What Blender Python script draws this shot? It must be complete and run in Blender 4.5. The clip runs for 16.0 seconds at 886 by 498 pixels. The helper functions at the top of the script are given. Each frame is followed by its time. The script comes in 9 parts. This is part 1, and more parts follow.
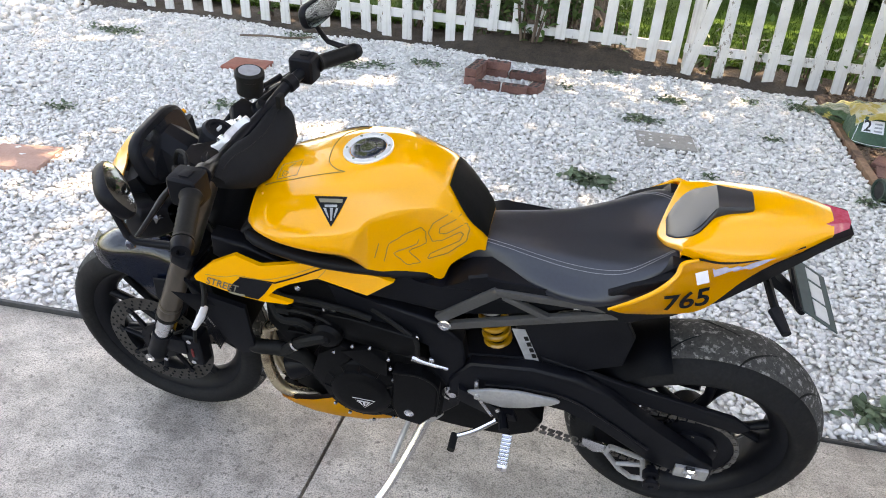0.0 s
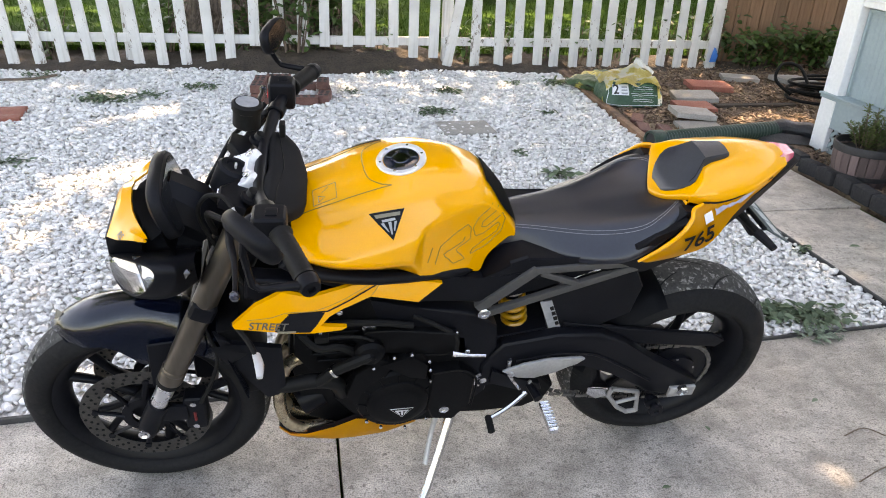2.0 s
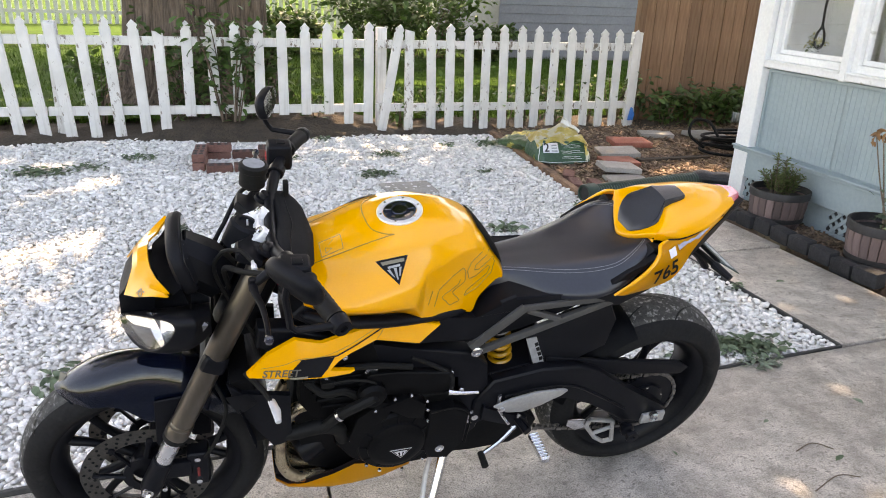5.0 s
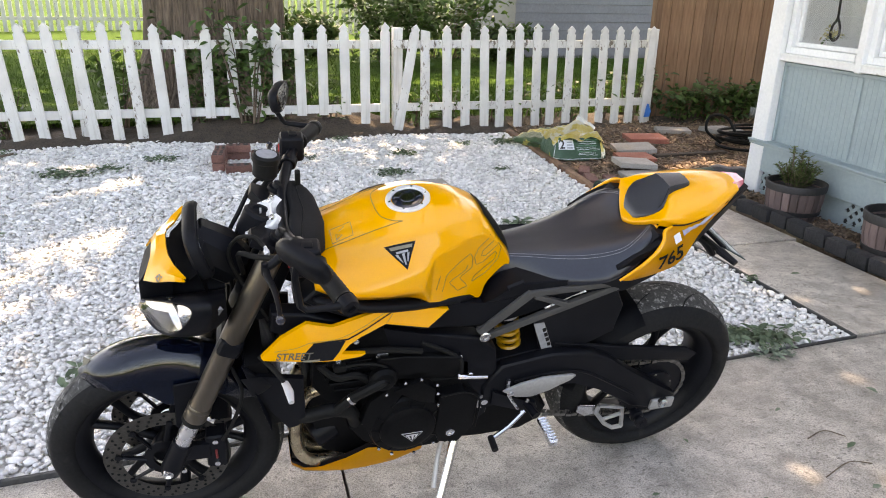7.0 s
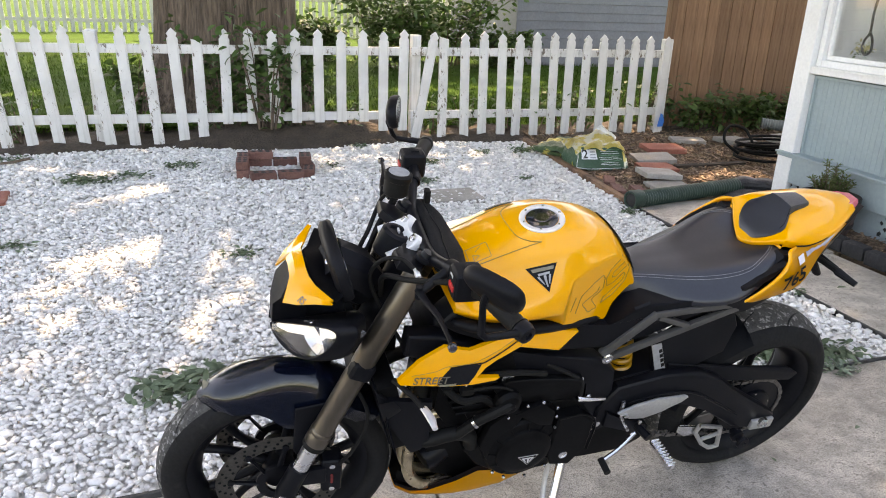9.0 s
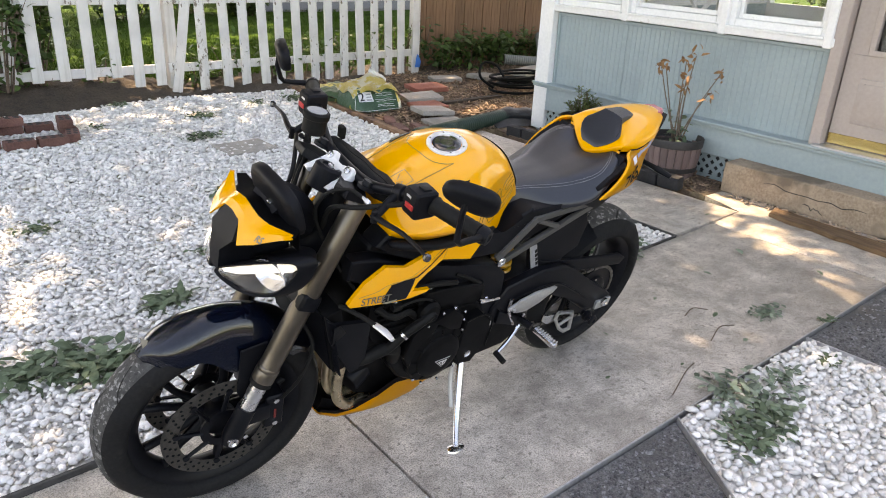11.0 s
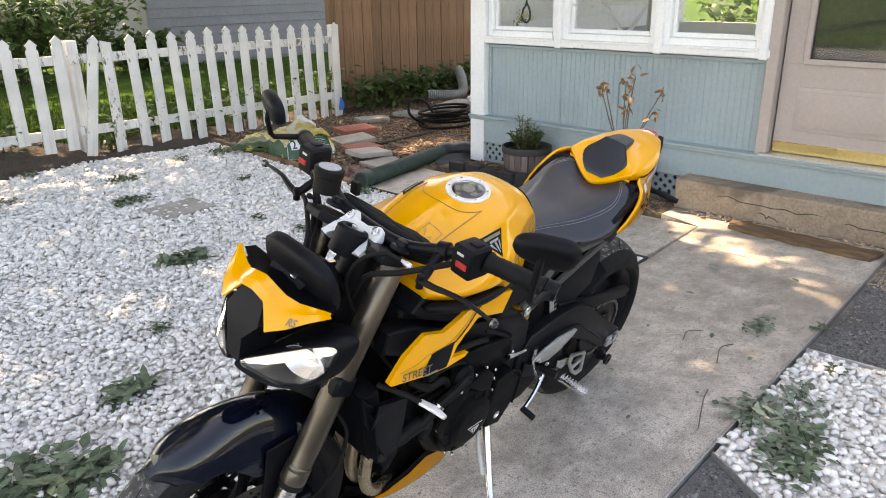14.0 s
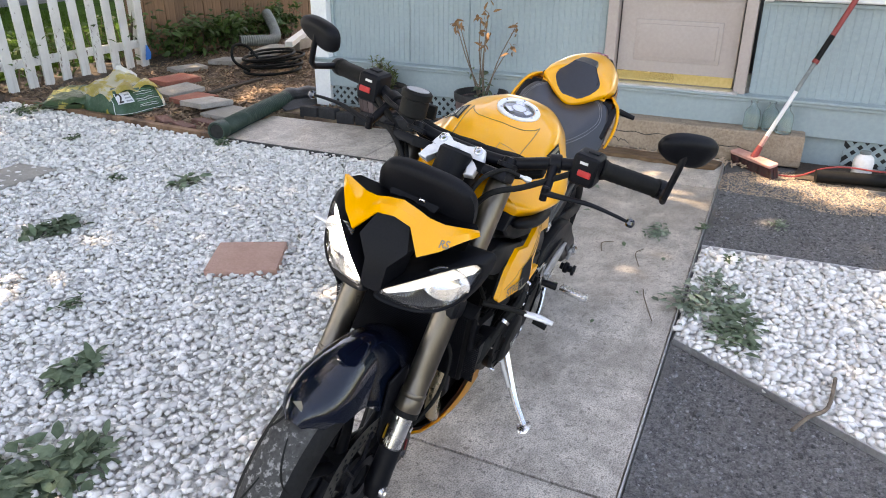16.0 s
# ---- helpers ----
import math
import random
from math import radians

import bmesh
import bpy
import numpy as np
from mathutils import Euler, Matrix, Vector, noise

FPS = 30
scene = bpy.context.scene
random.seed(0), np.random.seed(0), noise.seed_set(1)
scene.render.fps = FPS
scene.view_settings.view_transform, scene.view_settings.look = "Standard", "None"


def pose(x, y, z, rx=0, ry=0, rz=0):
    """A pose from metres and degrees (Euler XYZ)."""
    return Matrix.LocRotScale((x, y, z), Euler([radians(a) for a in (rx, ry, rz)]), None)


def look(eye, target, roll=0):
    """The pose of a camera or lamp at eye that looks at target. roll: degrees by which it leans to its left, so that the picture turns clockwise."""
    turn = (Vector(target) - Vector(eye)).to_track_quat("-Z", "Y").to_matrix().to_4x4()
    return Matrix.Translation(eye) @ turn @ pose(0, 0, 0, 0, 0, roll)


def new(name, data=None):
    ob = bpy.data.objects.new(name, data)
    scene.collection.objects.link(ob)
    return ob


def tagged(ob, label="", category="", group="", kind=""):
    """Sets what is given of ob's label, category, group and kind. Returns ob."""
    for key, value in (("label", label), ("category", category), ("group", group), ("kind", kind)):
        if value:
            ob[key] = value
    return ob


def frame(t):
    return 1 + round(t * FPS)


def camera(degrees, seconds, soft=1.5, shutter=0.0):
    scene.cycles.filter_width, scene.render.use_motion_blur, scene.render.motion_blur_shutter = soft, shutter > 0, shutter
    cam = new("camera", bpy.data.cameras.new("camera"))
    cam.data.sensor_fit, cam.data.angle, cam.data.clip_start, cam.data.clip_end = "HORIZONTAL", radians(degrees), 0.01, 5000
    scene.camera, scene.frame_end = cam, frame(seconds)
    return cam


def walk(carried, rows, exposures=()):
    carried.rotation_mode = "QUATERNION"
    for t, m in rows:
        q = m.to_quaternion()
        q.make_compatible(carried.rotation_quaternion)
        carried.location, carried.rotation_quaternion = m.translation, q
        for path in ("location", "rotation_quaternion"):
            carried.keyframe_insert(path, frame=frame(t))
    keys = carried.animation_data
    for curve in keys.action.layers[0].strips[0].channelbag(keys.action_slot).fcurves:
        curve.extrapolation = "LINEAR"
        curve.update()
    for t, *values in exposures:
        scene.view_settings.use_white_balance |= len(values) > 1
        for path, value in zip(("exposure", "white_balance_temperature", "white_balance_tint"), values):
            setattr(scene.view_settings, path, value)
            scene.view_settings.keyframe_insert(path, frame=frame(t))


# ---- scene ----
cam = camera(62.4, 16.0, 1.0)
METRES, EYE, TILT, LEAN, TURN = 3.8115, 1.4826, 0.0, 0.0, 10.5
ROWS = [
    (0.0, 0.0, 0.0, 0.0, 2.34, -27.47, -4.52),
    (0.5, -0.028, 0.0296, -0.0078, -2.66, -27.15, -3.88),
    (1.0, -0.0701, 0.0432, -0.005, -7.36, -26.7, -3.13),
    (1.5, -0.1448, 0.0324, -0.0075, -18.7, -25.04, -3.1),
    (2.0, -0.1677, 0.0076, -0.0067, -21.13, -25.48, -2.53),
    (2.5, -0.1696, -0.0419, -0.013, -20.39, -23.88, -1.81),
    (3.0, -0.1745, -0.0642, -0.0078, -20.83, -22.21, -1.7),
    (3.5, -0.1819, -0.065, -0.0071, -20.59, -20.97, -1.61),
    (4.0, -0.1912, -0.0572, -0.009, -20.97, -20.49, -1.69),
    (4.5, -0.2037, -0.0341, -0.0089, -23.52, -20.6, -1.91),
    (5.0, -0.2205, -0.0075, -0.0049, -27.6, -20.31, -2.21),
    (7.5, -0.2213, -0.0332, -0.0098, -26.12, -20.11, -1.09),
    (8.0, -0.2797, -0.0296, -0.0039, -28.41, -19.55, -1.56),
    (8.5, -0.2994, -0.0179, 0.0011, -28.31, -19.32, -1.82),
    (9.0, -0.297, 0.0296, -0.0063, -27.54, -19.82, -2.04),
    (9.5, -0.2947, 0.0532, -0.0018, -31.71, -23.15, -1.47),
    (10.0, -0.3453, 0.0574, -0.011, -44.03, -24.34, -0.91),
    (12.5, -0.4334, 0.0615, -0.0095, -50.54, -21.87, -2.32),
    (13.0, -0.4349, 0.0697, -0.0136, -51.8, -20.35, -0.97),
    (13.5, -0.4174, 0.1107, -0.0185, -53.66, -19.75, 0.29),
    (14.0, -0.4153, 0.1471, -0.0171, -56.69, -19.99, 0.74),
    (14.5, -0.4686, 0.1829, -0.0215, -62.05, -21.3, -0.12),
    (15.0, -0.4972, 0.2171, -0.023, -66.82, -22.81, -1.06),
    (15.5, -0.4888, 0.2682, -0.0291, -70.62, -23.87, -1.1),
    (16.0, -0.4997, 0.2994, -0.0296, -74.69, -23.92, -0.21),
]
walk(cam, [(t, pose(0, 0, EYE, TILT, LEAN, TURN) @ pose(METRES * x, METRES * y, METRES * z, 90 + pitch, roll, yaw)) for t, x, y, z, yaw, pitch, roll in ROWS],
     exposures=[(0.0, 2.80, 9500, 16), (2.5, 2.77, 9750, 17), (4.5, 2.72, 9900, 18), (7.5, 2.72, 9900, 18), (9.0, 2.65, 9900, 18), (12.5, 2.62, 10200, 17), (14.0, 2.61, 10100, 17), (16.0, 2.64, 9100, 17)])

# ---- light ----
SUN_EL, SUN_AZ = radians(56), radians(4)      # azimuth from +y towards +x
world = bpy.data.worlds.new("sky")
scene.world = world
world.use_nodes = True
wn = world.node_tree
sky = wn.nodes.new("ShaderNodeTexSky")
sky.sky_type, sky.sun_disc = "NISHITA", False
sky.sun_elevation, sky.sun_rotation = SUN_EL, SUN_AZ
sky.air_density, sky.dust_density, sky.ozone_density = 0.9, 1.8, 1.0
wn.nodes["Background"].inputs["Strength"].default_value = 0.15
wn.links.new(sky.outputs[0], wn.nodes["Background"].inputs[0])
sun_data = bpy.data.lights.new("sun", "SUN")
sun_data.energy, sun_data.angle, sun_data.color = 2.7, radians(0.55), (1.0, 0.9, 0.76)
sun = new("sun", sun_data)
sun_way = Vector((math.sin(SUN_AZ) * math.cos(SUN_EL), math.cos(SUN_AZ) * math.cos(SUN_EL), math.sin(SUN_EL)))
sun.matrix_world = look(sun_way * 60, (0, 0, 0))

# ---- materials ----
def nodes_of(name):
    m = bpy.data.materials.new(name)
    m.use_nodes = True
    return m, m.node_tree, m.node_tree.nodes["Principled BSDF"]


def noise_node(nt, scale, detail=4.0, rough=0.55, stretch=None):
    co = nt.nodes.new("ShaderNodeTexCoord")
    n = nt.nodes.new("ShaderNodeTexNoise")
    n.inputs["Scale"].default_value, n.inputs["Detail"].default_value, n.inputs["Roughness"].default_value = scale, detail, rough
    src = co.outputs["Object"]
    if stretch:
        mp = nt.nodes.new("ShaderNodeMapping")
        mp.inputs["Scale"].default_value = stretch
        nt.links.new(src, mp.inputs[0])
        src = mp.outputs[0]
    nt.links.new(src, n.inputs["Vector"])
    return n


def ramp(nt, src, stops):
    r = nt.nodes.new("ShaderNodeValToRGB")
    e = r.color_ramp.elements
    while len(e) < len(stops):
        e.new(0.5)
    for el, (p, c) in zip(e, stops):
        el.position = p
        el.color = (*c, 1) if len(c) == 3 else c
    nt.links.new(src, r.inputs[0])
    return r.outputs[0]


def mixed(nt, fac, a, b, kind="MIX"):
    m = nt.nodes.new("ShaderNodeMix")
    m.data_type, m.blend_type = "RGBA", kind
    for sock, v in ((m.inputs["Factor"], fac), (m.inputs["A"], a), (m.inputs["B"], b)):
        if isinstance(v, (int, float)):
            sock.default_value = v
        elif isinstance(v, tuple):
            sock.default_value = (*v, 1)
        else:
            nt.links.new(v, sock)
    return m.outputs["Result"]


def surf(name, a, b, scale=8.0, fine=60.0, rough=0.6, rough2=None, metal=0.0, bump=0.2, bscale=None, coat=0.0, stain=None,
         stain_scale=1.5, stain_at=(0.52, 0.62), vary=0.0, island=False, stretch=None, dist=0.01, spec=None, transl=0.0):
    """A painted, mineral or woody surface: two tones over two scales, an optional stain, bump and uneven gloss."""
    m, nt, p = nodes_of(name)
    big, small = noise_node(nt, scale, 5, 0.6, stretch), noise_node(nt, fine, 3, 0.6, stretch)
    f = nt.nodes.new("ShaderNodeMath")
    f.operation = "MULTIPLY_ADD"
    f.inputs[1].default_value = 0.5
    nt.links.new(small.outputs[0], f.inputs[0])
    h = nt.nodes.new("ShaderNodeMath")
    h.operation = "MULTIPLY"
    h.inputs[1].default_value = 0.5
    nt.links.new(big.outputs[0], h.inputs[0])
    nt.links.new(h.outputs[0], f.inputs[2])
    col = ramp(nt, f.outputs[0], [(0.36, a), (0.64, b)])
    if stain:
        s = noise_node(nt, stain_scale, 6, 0.65, stretch)
        fac = ramp(nt, s.outputs[0], [(stain_at[0], (0, 0, 0)), (stain_at[1], (1, 1, 1))])
        col = mixed(nt, fac, col, stain)
    if vary:
        if island:
            g = nt.nodes.new("ShaderNodeNewGeometry")
            src = g.outputs["Random Per Island"]
        else:
            g = nt.nodes.new("ShaderNodeObjectInfo")
            src = g.outputs["Random"]
        v = ramp(nt, src, [(0.0, (1 - vary,) * 3), (1.0, (1 + vary * 0.35,) * 3)])
        col = mixed(nt, 1.0, col, v, "MULTIPLY")
    nt.links.new(col, p.inputs["Base Color"])
    if rough2 is None:
        p.inputs["Roughness"].default_value = rough
    else:
        nt.links.new(ramp(nt, big.outputs[0], [(0.35, (rough,) * 3), (0.65, (rough2,) * 3)]), p.inputs["Roughness"])
    p.inputs["Metallic"].default_value = metal
    p.inputs["Coat Weight"].default_value = coat
    p.inputs["Coat Roughness"].default_value = 0.03
    if spec is not None:
        p.inputs["Specular IOR Level"].default_value = spec
    if bump:
        bn = noise_node(nt, bscale or fine, 4, 0.6, stretch)
        bp = nt.nodes.new("ShaderNodeBump")
        bp.inputs["Strength"].default_value, bp.inputs["Distance"].default_value = bump, dist
        nt.links.new(bn.outputs[0], bp.inputs["Height"])
        nt.links.new(bp.outputs[0], p.inputs["Normal"])
    if transl:
        t = nt.nodes.new("ShaderNodeBsdfTranslucent")
        nt.links.new(col, t.inputs[0])
        mx = nt.nodes.new("ShaderNodeMixShader")
        mx.inputs[0].default_value = transl
        nt.links.new(p.outputs[0], mx.inputs[1])
        nt.links.new(t.outputs[0], mx.inputs[2])
        nt.links.new(mx.outputs[0], nt.nodes["Material Output"].inputs[0])
    return m


def glassy(name, tint=(1, 1, 1), rough=0.0, ior=1.45):
    m, nt, p = nodes_of(name)
    p.inputs["Base Color"].default_value = (*tint, 1)
    p.inputs["Transmission Weight"].default_value = 1.0
    p.inputs["Roughness"].default_value, p.inputs["IOR"].default_value = rough, ior
    return m


def clear(name):
    """Thin clear plastic: see-through, with a glossy skin."""
    m, nt, p = nodes_of(name)
    g, t = nt.nodes.new("ShaderNodeBsdfGlossy"), nt.nodes.new("ShaderNodeBsdfTransparent")
    g.inputs["Roughness"].default_value = 0.03
    w, pw, f, mx = nt.nodes.new("ShaderNodeLayerWeight"), nt.nodes.new("ShaderNodeMath"), nt.nodes.new("ShaderNodeMath"), nt.nodes.new("ShaderNodeMixShader")
    pw.operation, f.operation = "POWER", "MULTIPLY_ADD"
    pw.inputs[1].default_value, f.inputs[1].default_value, f.inputs[2].default_value = 3.0, 0.9, 0.06
    w.inputs[0].default_value = 0.5
    nt.links.new(w.outputs["Facing"], pw.inputs[0])
    nt.links.new(pw.outputs[0], f.inputs[0])
    nt.links.new(f.outputs[0], mx.inputs[0])
    nt.links.new(t.outputs[0], mx.inputs[1])
    nt.links.new(g.outputs[0], mx.inputs[2])
    nt.links.new(mx.outputs[0], nt.nodes["Material Output"].inputs[0])
    return m


def glow(name, colour, strength):
    m, nt, p = nodes_of(name)
    p.inputs["Base Color"].default_value = (*colour, 1)
    p.inputs["Emission Color"].default_value = (*colour, 1)
    p.inputs["Emission Strength"].default_value = strength
    return m


def rough_slab(name, dark, pale, stain, worn):
    """Old trowelled concrete: broad damp stains, mottling at hand size, sand grain and pale scuffs."""
    m, nt, p = nodes_of(name)
    mott, grain, broad, scuff, spot = noise_node(nt, 9, 6, 0.7), noise_node(nt, 210, 2, 0.7), noise_node(nt, 1.3, 6, 0.7), noise_node(nt, 5, 8, 0.75, (0.35, 1, 1)), noise_node(nt, 60, 3, 0.6)
    col = ramp(nt, mott.outputs[0], [(0.37, dark), (0.63, pale)])
    col = mixed(nt, ramp(nt, broad.outputs[0], [(0.46, (0, 0, 0)), (0.70, (0.75, 0.75, 0.75))]), col, stain)
    col = mixed(nt, ramp(nt, scuff.outputs[0], [(0.54, (0, 0, 0)), (0.72, (0.8, 0.8, 0.8))]), col, worn)
    col = mixed(nt, ramp(nt, spot.outputs[0], [(0.56, (0, 0, 0)), (0.66, (0.9, 0.9, 0.9))]), col, stain)
    col = mixed(nt, 1.0, col, ramp(nt, grain.outputs[0], [(0.34, (0.42, 0.42, 0.42)), (0.58, (1.22, 1.22, 1.22))]), "MULTIPLY")
    nt.links.new(col, p.inputs["Base Color"])
    p.inputs["Roughness"].default_value = 0.45
    p.inputs["Specular IOR Level"].default_value = 1.0
    bp = nt.nodes.new("ShaderNodeBump")
    bp.inputs["Strength"].default_value, bp.inputs["Distance"].default_value = 0.5, 0.004
    nt.links.new(grain.outputs[0], bp.inputs["Height"])
    nt.links.new(bp.outputs[0], p.inputs["Normal"])
    return m


def peeling(name, dull, clean, wood):
    """White paint flaking off old boards: sharp-edged bare patches, fewer or more from board to board, and grey run-off."""
    m, nt, p = nodes_of(name)
    g = nt.nodes.new("ShaderNodeObjectInfo")
    flake, run, grime = noise_node(nt, 22, 7, 0.75, (1, 1, 0.35)), noise_node(nt, 8, 4, 0.6, (3, 3, 0.15)), noise_node(nt, 3, 4, 0.6)
    col = ramp(nt, grime.outputs[0], [(0.3, dull), (0.65, clean)])
    col = mixed(nt, ramp(nt, run.outputs[0], [(0.54, (0, 0, 0)), (0.72, (0.6, 0.6, 0.6))]), col, (0.36, 0.34, 0.31))
    more = nt.nodes.new("ShaderNodeMath")
    more.operation = "MULTIPLY_ADD"
    more.inputs[1].default_value = 0.15
    nt.links.new(g.outputs["Random"], more.inputs[0])
    nt.links.new(flake.outputs[0], more.inputs[2])
    bare = ramp(nt, more.outputs[0], [(0.700, (0, 0, 0)), (0.716, (1, 1, 1))])
    col = mixed(nt, bare, col, wood)
    nt.links.new(col, p.inputs["Base Color"])
    p.inputs["Roughness"].default_value = 0.75
    bp = nt.nodes.new("ShaderNodeBump")
    bp.inputs["Strength"].default_value, bp.inputs["Distance"].default_value = 0.6, 0.003
    bp.invert = True
    nt.links.new(bare, bp.inputs["Height"])
    nt.links.new(bp.outputs[0], p.inputs["Normal"])
    return m


M = {}
M["concrete"] = rough_slab("concrete", (0.30, 0.262, 0.226), (0.57, 0.515, 0.455), (0.18, 0.153, 0.127), (0.76, 0.695, 0.615))
M["concrete_old"] = surf("concrete_old", (0.215, 0.158, 0.112), (0.385, 0.30, 0.225), 5.0, 70, 0.9, bump=0.6, bscale=80, stain=(0.15, 0.115, 0.085), stain_scale=2.2, dist=0.006)
M["asphalt"] = surf("asphalt", (0.038, 0.038, 0.041), (0.215, 0.21, 0.21), 60.0, 190, 0.85, bump=0.9, bscale=150, dist=0.008, stain=(0.10, 0.095, 0.09), stain_scale=1.4)
M["grit"] = surf("grit", (0.07, 0.07, 0.074), (0.30, 0.30, 0.305), 90.0, 260, 0.8, bump=0.4, bscale=200, vary=0.75, island=True)
M["marble"] = surf("marble", (0.70, 0.675, 0.65), (0.885, 0.86, 0.835), 14.0, 80, 0.62, bump=0.2, bscale=70, vary=0.28, island=True, dist=0.004)
M["gravel_bed"] = surf("gravel_bed", (0.50, 0.48, 0.45), (0.76, 0.74, 0.71), 40, 120, 0.95, bump=0.8, bscale=60)
M["soil"] = surf("soil", (0.035, 0.026, 0.02), (0.085, 0.062, 0.045), 9, 70, 0.95, bump=1.0, bscale=45, dist=0.02)
M["mulch"] = surf("mulch", (0.075, 0.048, 0.034), (0.20, 0.125, 0.085), 18, 80, 0.95, bump=1.0, bscale=60, dist=0.02, stain=(0.30, 0.22, 0.14), stain_scale=3.0)
M["chip"] = surf("chip", (0.125, 0.080, 0.056), (0.36, 0.245, 0.165), 20, 90, 0.9, bump=0.3, vary=0.6, island=True)
M["lawn"] = surf("lawn", (0.032, 0.075, 0.012), (0.058, 0.110, 0.020), 3.0, 60, 0.95, spec=0.05, bump=0.8, bscale=80, dist=0.02, stain=(0.03, 0.055, 0.014), stain_scale=0.8)
M["grass"] = surf("grass", (0.034, 0.080, 0.010), (0.064, 0.125, 0.020), 4.0, 20, 0.9, bump=0, vary=0.4, island=True, transl=0.3, spec=0.05)
M["leaf"] = surf("leaf", (0.042, 0.098, 0.022), (0.10, 0.18, 0.048), 6.0, 30, 0.5, bump=0, vary=0.45, island=True, transl=0.35)
M["leaf_dry"] = surf("leaf_dry", (0.17, 0.225, 0.16), (0.32, 0.375, 0.29), 8.0, 30, 0.8, bump=0.2, vary=0.55, island=True, transl=0.2, spec=0.15)
M["weed"] = surf("weed", (0.115, 0.165, 0.098), (0.22, 0.285, 0.19), 10.0, 40, 0.7, bump=0, vary=0.5, island=True, transl=0.3, spec=0.2)
M["bark"] = surf("bark", (0.035, 0.024, 0.018), (0.22, 0.16, 0.12), 14, 45, 0.95, bump=1.0, bscale=16, stretch=(1, 1, 0.10), dist=0.09)
M["fence_white"] = peeling("fence_white", (0.54, 0.535, 0.52), (0.73, 0.725, 0.71), (0.20, 0.17, 0.14))
M["fence_brown"] = surf("fence_brown", (0.16, 0.085, 0.048), (0.30, 0.175, 0.105), 7, 50, 0.85, bump=0.4, bscale=30, stretch=(1, 1, 0.08), stain=(0.10, 0.055, 0.035), stain_scale=3, vary=0.25)
M["teal"] = surf("teal", (0.255, 0.322, 0.338), (0.305, 0.375, 0.388), 2.0, 40, 0.6, bump=0.12, bscale=60, stain=(0.225, 0.28, 0.295), stain_scale=1.5, stain_at=(0.55, 0.8))
M["white_paint"] = surf("white_paint", (0.72, 0.72, 0.72), (0.83, 0.83, 0.82), 3.0, 50, 0.55, bump=0.15, bscale=50, stain=(0.50, 0.48, 0.45), stain_scale=6, stain_at=(0.66, 0.70))
M["beige"] = surf("beige", (0.365, 0.305, 0.278), (0.42, 0.355, 0.322), 2.0, 50, 0.5, bump=0.04, bscale=60)
M["brass"] = surf("brass", (0.60, 0.43, 0.16), (0.74, 0.56, 0.26), 1.5, 60, 0.22, rough2=0.36, metal=1.0, bump=0.03)
# near-black for the panel added behind the door pane
M["pane_darkener"] = surf("pane_darkener", (0.035, 0.036, 0.038), (0.06, 0.06, 0.062), 3, 30, 0.8, bump=0.1)
M["room"] = surf("room", (0.66, 0.65, 0.62), (0.76, 0.75, 0.72), 3, 30, 0.9, bump=0.1)
M["siding"] = surf("siding", (0.17, 0.18, 0.20), (0.22, 0.23, 0.25), 2, 30, 0.7, bump=0.1)
M["brick_dark"] = surf("brick_dark", (0.13, 0.06, 0.05), (0.24, 0.115, 0.09), 14, 90, 0.9, bump=0.5, bscale=90, vary=0.3)
M["brick_red"] = surf("brick_red", (0.27, 0.085, 0.06), (0.40, 0.145, 0.10), 10, 90, 0.9, bump=0.4, bscale=90, vary=0.2, stain=(0.42, 0.27, 0.21), stain_scale=7, stain_at=(0.58, 0.7))
M["paver_pink"] = surf("paver_pink", (0.40, 0.23, 0.18), (0.50, 0.31, 0.25), 8, 90, 0.9, bump=0.4, bscale=100)
M["paver_grey"] = surf("paver_grey", (0.27, 0.25, 0.225), (0.41, 0.38, 0.345), 9, 90, 0.9, bump=0.4, bscale=90, vary=0.2)
M["steel"] = surf("steel", (0.42, 0.42, 0.43), (0.6, 0.6, 0.61), 10, 80, 0.45, metal=0.9, bump=0.1)

# ---- shaping ----
def part(name, bm, material, parent, label="", smooth=35, subsurf=0):
    me = bpy.data.meshes.new(name)
    bmesh.ops.recalc_face_normals(bm, faces=bm.faces[:])
    bm.to_mesh(me)
    bm.free()
    me.materials.append(M[material] if isinstance(material, str) else material)
    if smooth:
        me.shade_smooth()
        if not subsurf and smooth < 180:
            me.set_sharp_from_angle(angle=radians(smooth))
    ob = new(name, me)
    ob.parent = parent
    if subsurf:
        md = ob.modifiers.new("round", "SUBSURF")
        md.levels = md.render_levels = subsurf
    if label:
        ob["label"] = label
    return ob


def raw(name, verts, faces, material, parent=None, smooth=False):
    """A mesh object straight from arrays of places and of equal-sided faces."""
    verts, faces = np.asarray(verts, dtype=np.float32), np.asarray(faces, dtype=np.int32)
    me = bpy.data.meshes.new(name)
    n, k = faces.shape
    me.vertices.add(len(verts))
    me.vertices.foreach_set("co", verts.ravel())
    me.loops.add(n * k)
    me.loops.foreach_set("vertex_index", faces.ravel())
    me.polygons.add(n)
    me.polygons.foreach_set("loop_start", np.arange(0, n * k, k, dtype=np.int32))
    me.update(calc_edges=True)
    me.validate()
    me.materials.append(M[material])
    if smooth:
        me.shade_smooth()
    ob = new(name, me)
    ob.parent = parent
    return ob


def thing(name, m, label, category, group="", kind=""):
    ob = new(name)
    ob.matrix_basis = m
    ob.empty_display_size = 0.1
    return tagged(ob, label, category, group, kind)


def keep(bm):
    return bmesh.new() if bm is None else bm


